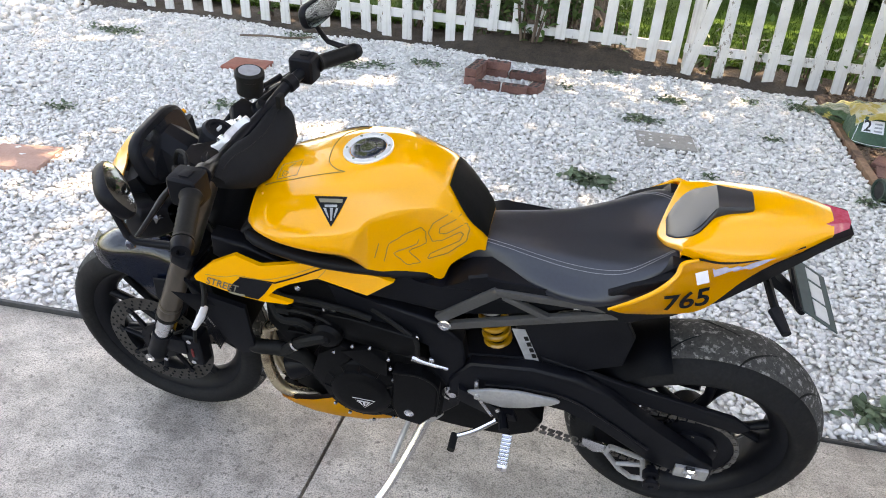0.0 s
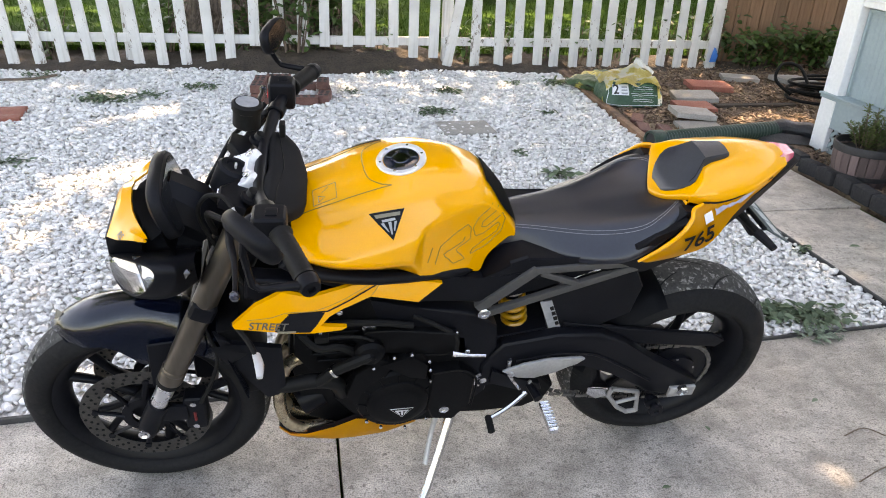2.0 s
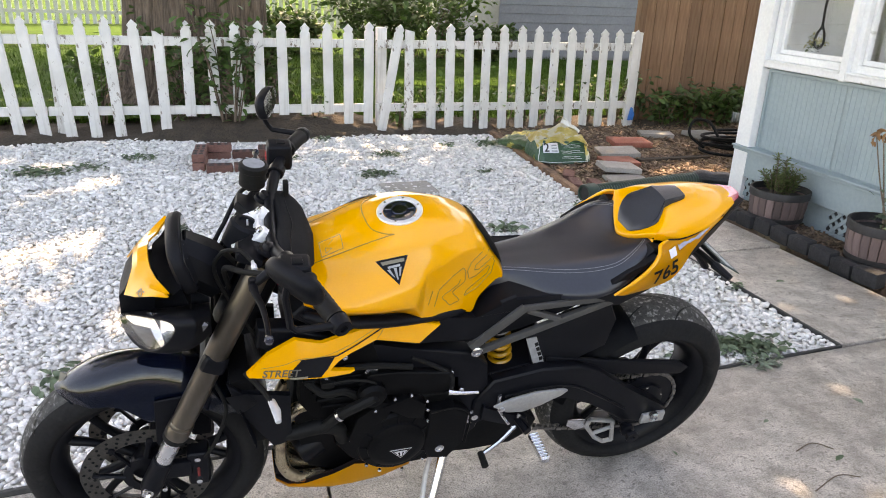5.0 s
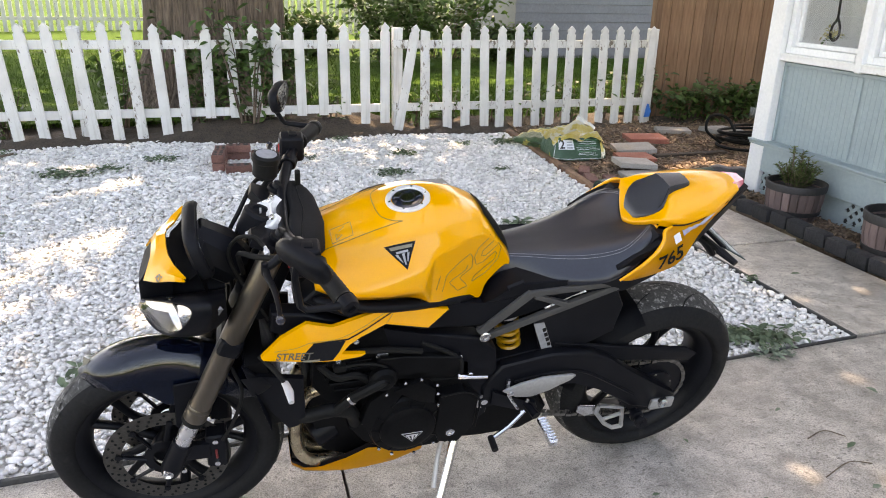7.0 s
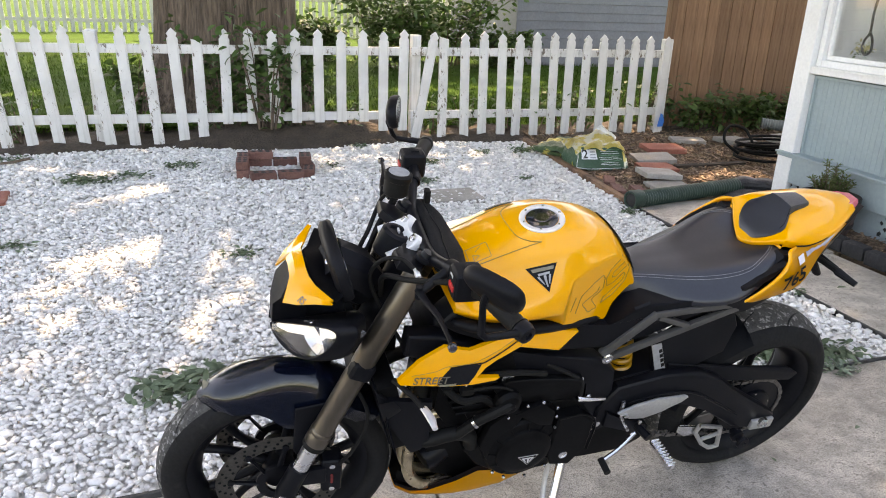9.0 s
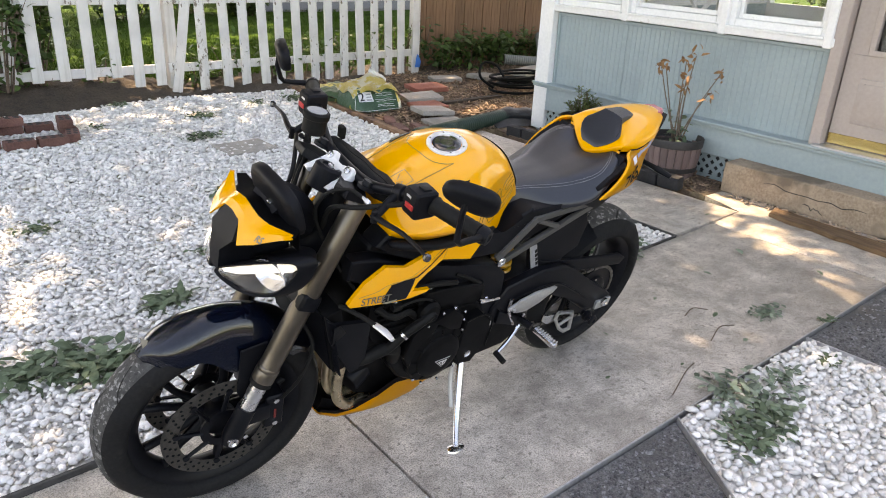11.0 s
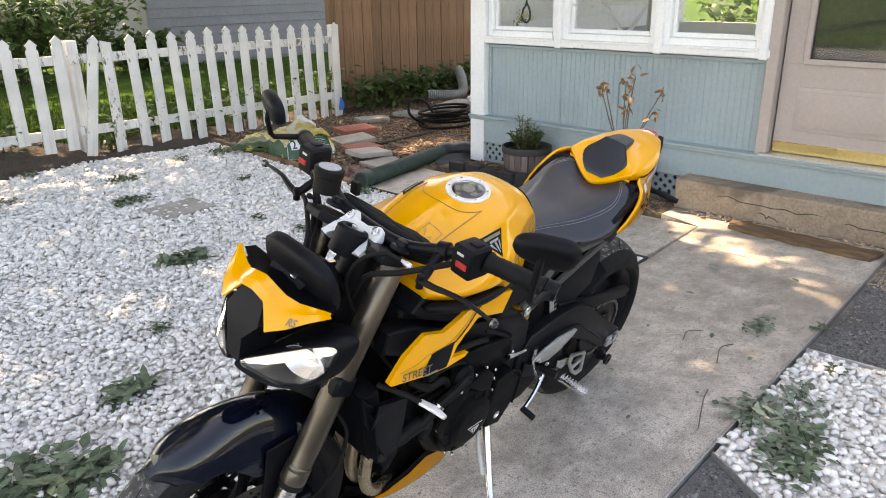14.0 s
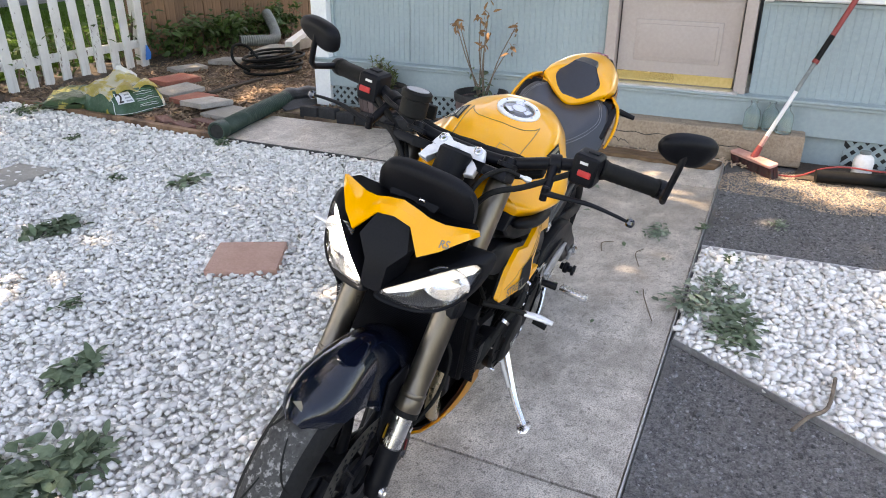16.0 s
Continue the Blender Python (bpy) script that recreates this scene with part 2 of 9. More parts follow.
def box(bm, c, s, bevel=0.0, seg=2, m=None):
    bm = keep(bm)
    r = bmesh.ops.create_cube(bm, size=1.0)
    v = r["verts"]
    mm = (m or Matrix.Identity(4)) @ Matrix.Translation(c) @ Matrix.Diagonal((*s, 1))
    bmesh.ops.transform(bm, matrix=mm, verts=v)
    if bevel:
        e = list({e for x in v for e in x.link_edges})
        bmesh.ops.bevel(bm, geom=e, offset=bevel, segments=seg, affect="EDGES", profile=0.6)
    return bm


def prism(bm, poly, lo, hi, axis="y", bevel=0.0, seg=2):
    """A flat outline pushed through along one axis. poly: (x, z) for y, (y, z) for x, (x, y) for z."""
    bm = keep(bm)

    def at(p, d):
        return {"y": (p[0], d, p[1]), "x": (d, p[0], p[1]), "z": (p[0], p[1], d)}[axis]
    a = [bm.verts.new(at(p, lo)) for p in poly]
    b = [bm.verts.new(at(p, hi)) for p in poly]
    n = len(poly)
    fs = [bm.faces.new(a), bm.faces.new(b[::-1])]
    fs += [bm.faces.new((a[i], b[i], b[(i + 1) % n], a[(i + 1) % n])) for i in range(n)]
    if bevel:
        es = list({e for f in fs[:2] for e in f.edges})
        bmesh.ops.bevel(bm, geom=es, offset=bevel, segments=seg, affect="EDGES", profile=0.6)
    return bm


def loft(bm, rings, cap=True, closed=True):
    """Skin through rings of equally many points."""
    bm = keep(bm)
    vs = [[bm.verts.new(p) for p in r] for r in rings]
    n = len(rings[0])
    for a, b in zip(vs, vs[1:]):
        for i in range(n if closed else n - 1):
            j = (i + 1) % n
            bm.faces.new((a[i], a[j], b[j], b[i]))
    if cap and closed:
        bm.faces.new(vs[0][::-1])
        bm.faces.new(vs[-1])
    return bm


def flow(pts, n=6):
    """A smooth line through the points given."""
    p = [Vector(q) for q in pts]
    p = [2 * p[0] - p[1]] + p + [2 * p[-1] - p[-2]]
    out = []
    for i in range(1, len(p) - 2):
        for k in range(n):
            t = k / n
            out.append(0.5 * ((2 * p[i]) + (p[i + 1] - p[i - 1]) * t + (2 * p[i - 1] - 5 * p[i] + 4 * p[i + 1] - p[i + 2]) * t * t
                              + (3 * p[i] - p[i - 1] - 3 * p[i + 1] + p[i + 2]) * t ** 3))
    return out + [p[-2]]


def tube(bm, pts, r, n=10, steps=6, squash=1.0):
    """A round bar along a smooth line; r may be one radius or one for each point given."""
    line = flow(pts, steps) if steps > 1 and len(pts) > 2 else [Vector(p) for p in pts]
    if isinstance(r, (int, float)):
        rad = [r] * len(line)
    else:
        rad = [float(np.interp(i / (len(line) - 1) * (len(r) - 1), range(len(r)), r)) for i in range(len(line))]
    rings, up = [], None
    for i, c in enumerate(line):
        d = (line[min(i + 1, len(line) - 1)] - line[max(i - 1, 0)]).normalized()
        if up is None:
            up = Vector((0, 0, 1)) if abs(d.z) < 0.9 else Vector((0, 1, 0))
        side = d.cross(up).normalized()
        up = side.cross(d).normalized()
        rings.append([c + rad[i] * (math.cos(2 * math.pi * k / n) * side + squash * math.sin(2 * math.pi * k / n) * up) for k in range(n)])
    return loft(bm, rings)


def lathe(bm, prof, m=None, n=32, ring=False):
    """A profile of (radius, height) spun round z, then placed by m. ring: the profile closes on itself."""
    bm = keep(bm)
    m = m or Matrix.Identity(4)
    rows = []
    for r, h in prof:
        rows.append([bm.verts.new(m @ Vector((r * math.cos(2 * math.pi * k / n), r * math.sin(2 * math.pi * k / n), h))) for k in range(n)])
    pairs = list(zip(rows, rows[1:])) + ([(rows[-1], rows[0])] if ring else [])
    for a, b in pairs:
        for i in range(n):
            j = (i + 1) % n
            bm.faces.new((a[i], a[j], b[j], b[i]))
    if not ring:
        for row in (rows[0], rows[-1]):
            bm.faces.new(row)
    return bm


def along(a, b):
    """A pose whose z runs from a to b, with its origin at a."""
    a, b = Vector(a), Vector(b)
    return Matrix.Translation(a) @ (b - a).to_track_quat("Z", "Y").to_matrix().to_4x4()


def rod(bm, a, b, r, r2=None, n=12):
    d = (Vector(b) - Vector(a)).length
    return lathe(bm, [(r, 0), (r if r2 is None else r2, d)], along(a, b), n)


def stones(rng, x, y, z, size, flat=0.62):
    """Many broken, flat-faced stones in one pair of arrays."""
    bm = bmesh.new()
    bmesh.ops.create_icosphere(bm, subdivisions=1, radius=1.0)
    v0 = np.array([v.co for v in bm.verts])
    f0 = np.array([[v.index for v in f.verts] for f in bm.faces])
    bm.free()
    n, k = len(x), len(v0)
    s = np.stack([size * rng.uniform(0.75, 1.35, n), size * rng.uniform(0.6, 1.0, n), size * flat * rng.uniform(0.7, 1.2, n)], 1)
    v = v0[None] * (1 + rng.uniform(-0.12, 0.12, (n, k, 1)))
    for _ in range(7):  # broken faces
        nrm = rng.normal(0, 1, (n, 3))
        nrm /= np.linalg.norm(nrm, axis=1)[:, None]
        reach, dot = rng.uniform(0.50, 0.82, n)[:, None], (v * nrm[:, None]).sum(-1)
        v = v - nrm[:, None] * np.maximum(dot - reach, 0)[..., None]
    v = v * s[:, None] * 1.12
    tip = rng.uniform(-0.5, 0.5, n)
    c, d = np.cos(tip)[:, None], np.sin(tip)[:, None]
    v = np.stack([v[..., 0], v[..., 1] * c - v[..., 2] * d, v[..., 1] * d + v[..., 2] * c], -1)
    a = rng.uniform(0, 2 * np.pi, n)
    c, d = np.cos(a)[:, None], np.sin(a)[:, None]
    v = np.stack([v[..., 0] * c - v[..., 1] * d, v[..., 0] * d + v[..., 1] * c, v[..., 2]], -1)
    v += np.stack([x, y, z], 1)[:, None]
    f = f0[None] + (np.arange(n) * k)[:, None, None]
    return v.reshape(-1, 3), f.reshape(-1, 3)


def leaves(rng, centres, size, spread=1.0, droop=0.3):
    """Pointed leaves, folded along the rib, one at each centre: six corners, four triangles."""
    n = len(centres)
    L, W = size * rng.uniform(0.7, 1.3, n), size * rng.uniform(0.35, 0.6, n)
    u, w = np.array([0, 0.35, 0.35, 0.75, 0.75, 1.0]), np.array([0, -0.5, 0.5, -0.36, 0.36, 0])
    base = np.stack([u[None] * L[:, None], w[None] * W[:, None], (np.abs(w)[None] * 0.35) * W[:, None] - droop * (u ** 2)[None] * L[:, None]], -1)
    a, b, c = rng.uniform(0, 2 * np.pi, n), rng.normal(0.2, 0.45 * spread, n), rng.normal(0, 0.5 * spread, n)
    x, y, z = base[..., 0], base[..., 1], base[..., 2]
    y, z = y * np.cos(c)[:, None] - z * np.sin(c)[:, None], y * np.sin(c)[:, None] + z * np.cos(c)[:, None]
    x, z = x * np.cos(b)[:, None] - z * np.sin(b)[:, None], x * np.sin(b)[:, None] + z * np.cos(b)[:, None]
    x, y = x * np.cos(a)[:, None] - y * np.sin(a)[:, None], x * np.sin(a)[:, None] + y * np.cos(a)[:, None]
    v = np.stack([x, y, z], -1) + np.asarray(centres)[:, None]
    f0 = np.array([[0, 1, 2], [1, 3, 2], [2, 3, 4], [3, 5, 4]])
    f = f0[None] + (np.arange(n) * 6)[:, None, None]
    return v.reshape(-1, 3), f.reshape(-1, 3)

# ---- ground ----
def edge_back(x):
    """The driveway's edge against the white gravel."""
    return 1.842 + 0.0600 * x


def edge_front(x):
    """The driveway's edge against the asphalt."""
    return 0.978 + 0.030 * x


def sheet(name, poly, z, thick, material, label, category, kind="structure", parent=None, bevel=0.004):
    ob = part(name, prism(None, poly, z - thick, z, "z", bevel), material, parent, smooth=30)
    return tagged(ob, label, category, kind=kind)


ground = raw("ground", [(-160, -160, -0.06), (160, -160, -0.06), (160, 160, -0.06), (-160, 160, -0.06)], [(0, 1, 2, 3)], "lawn")
tagged(ground, "green lawn reaching into the distance", "ground", kind="structure")

driveway = thing("driveway", pose(0, 0, 0), "worn pale grey concrete driveway slabs with a cracked joint", "pavement", kind="structure")
for x0, x1 in ((-9.0, -4.6), (-4.592, -0.539), (-0.531, 2.04)):
    poly = [(x0, edge_front(x0)), (x1, edge_front(x1)), (x1, edge_back(x1)), (x0, edge_back(x0))]
    part("slab", prism(None, poly, -0.1, 0.0, "z", 0.004), "concrete", driveway, smooth=30)
part("slab", prism(None, [(2.046, edge_front(2.04)), (2.64, edge_front(2.62)), (2.64, 2.27), (2.44, 2.27), (2.36, 1.985), (2.046, edge_back(2.04))], -0.1, 0.0, "z", 0.004), "concrete", driveway, smooth=30)

walkway = thing("walkway", pose(0, 0, 0), "narrow weathered concrete garden path beside the flower bed", "path", kind="structure")
for a, b in ((1.966, 3.05), (3.056, 4.20)):
    part("slab", prism(None, [(1.70, a), (2.34, a + 0.02), (2.30, b), (1.66, b)], -0.1, 0.005, "z", 0.006), "concrete", walkway, smooth=30)

asphalt = sheet("road", [(-12, -9), (8, -9), (8, edge_front(2.62) - 0.012), (2.64, edge_front(2.62) - 0.012), (-12, edge_front(-12) - 0.012)], -0.012, 0.03, "asphalt",
                "dark grey coarse asphalt beside the driveway", "asphalt")

bed_poly = [(0.318, 0.968), (1.192, 0.994), (1.33, -1.0), (-0.86, -1.0)]
sheet("gravel_base", bed_poly, -0.004, 0.006, "gravel_bed", "gritty base under the small white gravel bed", "gravel")
yard_poly = [(-9, 1.30), (-9, 6.75), (1.78, 6.75), (1.655, 4.2), (1.69, 1.93)]
yard_base = sheet("yard_base", yard_poly, -0.022, 0.02, "gravel_bed", "gritty base under the white gravel yard", "gravel")
mulch = sheet("mulch_bed", [(1.70, 4.215), (2.45, 4.215), (2.45, 3.9), (2.75, 3.9), (2.75, 4.15), (7.5, 4.15), (7.5, 6.9), (1.80, 6.9)], -0.004, 0.05, "mulch",
              "brown bark mulch bed under the brown fence", "mulch")
flower_bed = sheet("flower_bed", [(2.445, 2.28), (2.80, 2.28), (2.80, 4.0), (2.40, 4.0)], 0.0, 0.05, "mulch", "dark mulch flower bed along the house wall", "flower bed")
side_bed = sheet("side_bed", [(2.35, -3.0), (2.80, -3.0), (2.80, 0.66), (2.45, 0.66)], -0.002, 0.05, "soil", "dark soil strip beside the concrete step", "flower bed")

# thin metal and timber edging
edging = thing("edging", pose(0, 0, 0), "thin galvanised metal edging strip round the gravel", "edging", kind="structure")


def strip(a, b, w, z0, z1, material, parent, name="edging_strip"):
    a, b = Vector((*a, 0)), Vector((*b, 0))
    d = b - a
    m = Matrix.Translation((a + b) / 2) @ pose(0, 0, 0, 0, 0, math.degrees(math.atan2(d.y, d.x)))
    return part(name, box(None, (0, 0, (z0 + z1) / 2), (d.length, w, z1 - z0), 0.0015, 1, m), material, parent)


strip((0.318, 0.968), (-0.86, -1.0), 0.006, -0.04, 0.012, "steel", edging)
strip((1.192, 0.994), (1.33, -1.0), 0.006, -0.04, 0.012, "steel", edging)
strip((-9, edge_front(-9) - 0.006), (2.5, edge_front(2.5) - 0.006), 0.006, -0.04, 0.006, "steel", edging)
M["plastic_edge"] = surf("plastic_edge", (0.02, 0.02, 0.02), (0.05, 0.05, 0.05), 8, 50, 0.6, bump=0.2)
yard_edging = thing("lawn_edging", pose(0, 0, 0), "low black plastic edging between driveway and white gravel", "edging", kind="structure")
strip((-9, edge_back(-9) + 0.008), (-1.15, edge_back(-1.15) + 0.008), 0.014, -0.05, 0.016, "plastic_edge", yard_edging)
strip((-1.15, edge_back(-1.15) + 0.008), (1.69, edge_back(1.69) + 0.008), 0.010, -0.05, 0.008, "plastic_edge", yard_edging)
strip((1.69, 1.95), (1.652, 4.2), 0.012, -0.05, 0.008, "plastic_edge", yard_edging)
timber = thing("timber_edging", pose(0, 0, 0), "weathered timber board edging the mulch bed", "edging", kind="structure")
strip((1.66, 4.22), (1.80, 6.4), 0.05, -0.05, 0.022, "fence_brown", timber, "board")

# soil bank under the picket fence
rng = np.random.default_rng(3)
nx, ny = 150, 14
xs, ys = np.linspace(-9, 4.2, nx), np.linspace(6.30, 7.25, ny)
X, Y = np.meshgrid(xs, ys)
rise = np.clip((Y - 6.38) / 0.30, 0, 1)
hump = 0.035 + 0.11 * np.exp(-((X + 0.3) / 0.95) ** 4)
Z = -0.03 + rise * (hump + 0.02) + 0.02 * rise * np.sin(X * 5.1 + np.sin(Y * 7)) + rng.normal(0, 0.007, X.shape) * (rise > 0)
I = np.arange(nx * ny).reshape(ny, nx)
F = np.stack([I[:-1, :-1], I[:-1, 1:], I[1:, 1:], I[1:, :-1]], -1).reshape(-1, 4)
bank = tagged(raw("soil_bank", np.stack([X, Y, Z], -1).reshape(-1, 3), F, "soil", smooth=True), "bare dark soil bank below the picket fence", "soil", kind="structure")

# raised lawn behind the fence
nx, ny = 60, 50
X, Y = np.meshgrid(np.linspace(-22, 14, nx), np.linspace(7.1, 26, ny))
Z = 0.05 + 0.03 * np.sin(X * 0.7) * np.cos(Y * 0.5)
I = np.arange(nx * ny).reshape(ny, nx)
F = np.stack([I[:-1, :-1], I[:-1, 1:], I[1:, 1:], I[1:, :-1]], -1).reshape(-1, 4)
tagged(raw("neighbour_lawn", np.stack([X, Y, Z], -1).reshape(-1, 3), F, "lawn", smooth=True), "mown lawn behind the picket fence", "lawn", kind="structure")

# ---- fences ----
fence = thing("picket_fence", pose(0, 6.65, 0), "old white picket fence with peeling paint", "fence")
rng = np.random.default_rng(11)


def picket_shape(w, h, pointed=True):
    a = w / 2
    top = [(a, h - 0.085), (a * 0.62, h - 0.072), (a * 0.98, h - 0.045), (0.0, h), (-a * 0.98, h - 0.045), (-a * 0.62, h - 0.072), (-a, h - 0.085)] if pointed else [(a, h - 0.02), (-a, h)]
    return prism(None, [(-a, 0), (a, 0)] + top, -0.011, 0.011, "y", 0.003, 1)


picket_meshes = {}
tips = [-4.0, -3.79, -3.59, -3.40, -3.20, -3.0, -2.79, -2.60, -2.40, -2.205, -2.005, -1.78, -1.587, -1.375, -1.179, -0.952, -0.755, -0.556, -0.356, -0.157, 0.048, 0.245, 0.434, 0.63,
        0.925, 1.009, 1.218, 1.406, 1.589, 1.773, 1.95, 2.134, 2.311, 2.493, 2.673, 2.853, 3.031, 3.207, 3.395]
tips = [-4.0 - 0.2 * k for k in range(22, 0, -1)] + tips
for i, x in enumerate(tips):
    short = round(x, 3) in (-2.005, -1.179, 1.009)
    low = 0.17 if -1.1 < x < 0.3 else (0.08 if 0.3 < x < 0.7 else 0.0)
    top = (0.94 if short else 0.99) + rng.uniform(-0.012, 0.012)
    if round(x, 3) == -1.179:
        top = 0.89
    lean = -4.5 if x < -1.9 else (-2.5 if x < -1.2 else rng.uniform(-0.8, 0.8))
    if round(x, 3) == 0.925:
        lean = 10.0
    if x > 1.1:
        lean = -1.0 + rng.uniform(-1.2, 0.8)
    h = round(top - low, 2)
    key = (h, short)
    if key not in picket_meshes:
        ob = part("picket", picket_shape(0.088, h, not short), "fence_white", fence)
        picket_meshes[key] = ob.data
    else:
        ob = new("picket", picket_meshes[key])
        ob.parent = fence
    t = math.tan(radians(lean))
    ob.matrix_basis = pose(x + t * (low - top), -0.02 + rng.uniform(-0.004, 0.004), low, rng.uniform(-0.8, 0.8), lean, 0) 
for x0, x1 in ((-8.4, -5.0), (-4.99, -2.1), (-2.09, 0.66), (0.70, 3.46)):
    for z in (0.805, 0.222):
        part("rail", box(None, ((x0 + x1) / 2, 0.012, z), (x1 - x0, 0.036, 0.075), 0.004, 1), "fence_white", fence)
for x in (-7.2, -4.4, -2.0, 0.76, 3.46):
    part("post", box(None, (x, 0.075, 0.46), (0.09, 0.09, 0.98), 0.006, 1), "fence_white", fence)

wood_fence = thing("board_fence", pose(3.62, 6.93, 0), "tall brown stained vertical board fence", "fence")
x = 0.0
plank = part("plank", box(None, (0.07, 0, 0.95), (0.138, 0.02, 1.98), 0.003, 1), "fence_brown", wood_fence)
k = 0
while x < 5.2:
    ob = plank if k == 0 else new("plank", plank.data)
    ob.parent = wood_fence
    ob.matrix_basis = pose(x, rng.uniform(-0.005, 0.005), rng.uniform(-0.02, 0.02))
    x += 0.1425
    k += 1
for z in (0.4, 1.6):
    part("rail", box(None, (2.6, 0.04, z), (5.2, 0.04, 0.09), 0.004, 1), "fence_brown", wood_fence)
part("post", box(None, (-0.03, -0.02, 0.97), (0.07, 0.10, 1.96), 0.005, 1), "fence_brown", wood_fence)

# ---- house front ----
WX = 2.85
house = thing("house", pose(0, 0, 0), "pale teal panelled house porch with white trim", "house", kind="structure")


def beadboard(y0, y1, z0, z1):
    """A sheet of grooved boarding."""
    n = max(2, round((y1 - y0) / 0.0405))
    w = (y1 - y0) / n
    prof = []
    for i in range(n):
        a = y0 + i * w
        prof += [(a, 0.004), (a + 0.003, 0.0016), (a + 0.006, 0.0016), (a + 0.009, 0.0045)]
    prof.append((y1, 0.004))
    bm = bmesh.new()
    lo = [bm.verts.new((WX - d, y, z0)) for y, d in prof]
    hi = [bm.verts.new((WX - d, y, z1)) for y, d in prof]
    for i in range(len(prof) - 1):
        bm.faces.new((lo[i], lo[i + 1], hi[i + 1], hi[i]))
    box(bm, (WX + 0.03, (y0 + y1) / 2, (z0 + z1) / 2), (0.056, y1 - y0, z1 - z0))
    return bm


for y0, y1 in ((1.905, 2.86), (2.864, 3.33), (3.334, 4.0), (-3.0, -0.02), (-0.016, 1.0)):
    part("wall_panel", beadboard(y0, y1, 0.372, 0.905), "teal", house, "grooved teal boarding", smooth=20)
part("panel_trim", box(None, (WX - 0.008, 2.95, 0.898), (0.03, 2.1, 0.022), 0.003, 1), "teal", house)
part("panel_trim", box(None, (WX - 0.008, -1.0, 0.898), (0.03, 4.0, 0.022), 0.003, 1), "teal", house)
part("panel_trim", box(None, (WX - 0.008, 3.99, 0.64), (0.028, 0.022, 0.53), 0.003, 1), "teal", house)
# skirting with a weathered ledge
part("ledge", box(None, (WX - 0.048, 0.57, 0.364), (0.104, 7.16, 0.016), 0.004, 1), "teal", house)
part("ledge_moulding", box(None, (WX - 0.076, 0.57, 0.345), (0.022, 7.15, 0.020), 0.006, 2), "teal", house)
part("skirting", box(None, (WX - 0.02, 0.57, 0.255), (0.10, 7.14, 0.19), 0.004, 1), "teal", house)
part("skirting", box(None, (WX + 0.0, 0.57, 0.07), (0.06, 7.14, 0.20), 0.004, 1), "teal", house)
M["dark"] = surf("dark", (0.012, 0.012, 0.012), (0.03, 0.03, 0.03), 8, 50, 0.9, bump=0)
part("corner_post", box(None, (WX - 0.02, 4.075, 1.35), (0.11, 0.14, 2.70), 0.005, 1), "white_paint", house, "white corner board")
for z, h in ((0.47, 0.94), (2.46, 0.68)):
    part("wall_side", box(None, (WX + 1.6, 4.09, z), (3.1, 0.10, h)), "teal", house)
    part("wall_back", box(None, (WX + 3.1, 0.5, z), (0.1, 7.1, h)), "room", house)
for k in range(4):
    part("window_post", box(None, (WX + 0.10 + k * 0.98, 4.09, 1.53), (0.08, 0.09, 1.18)), "white_paint", house)
for k in range(8):
    part("window_post", box(None, (WX + 3.1, -2.95 + k * 1.0, 1.53), (0.09, 0.08, 1.18)), "white_paint", house)
# added panel, not a known wall: it makes the door glass look dark
part("inner_wall", box(None, (WX + 0.55, 1.46, 1.45), (0.06, 1.30, 2.1), 0.004, 1), "pane_darkener", house, "added dark panel that darkens the door pane")
part("room_floor", box(None, (WX + 1.6, 0.5, 0.36), (3.0, 7.1, 0.06)), "room", house)
part("wall_end", box(None, (WX + 1.6, -3.05, 1.4), (3.1, 0.1, 2.8)), "teal", house)
part("ceiling", box(None, (WX + 1.5, 0.5, 2.75), (3.3, 7.4, 0.1)), "white_paint", house)
part("roof", prism(None, [(WX - 0.18, 2.74), (WX + 3.6, 3.9), (WX + 3.6, 4.05), (WX - 0.18, 2.87)], -3.4, 4.5, "y"), "siding", house)
part("header_board", box(None, (WX + 0.02, 0.5, 2.42), (0.12, 7.1, 0.6), 0.004, 1), "white_paint", house)
M["pane"] = clear("pane")


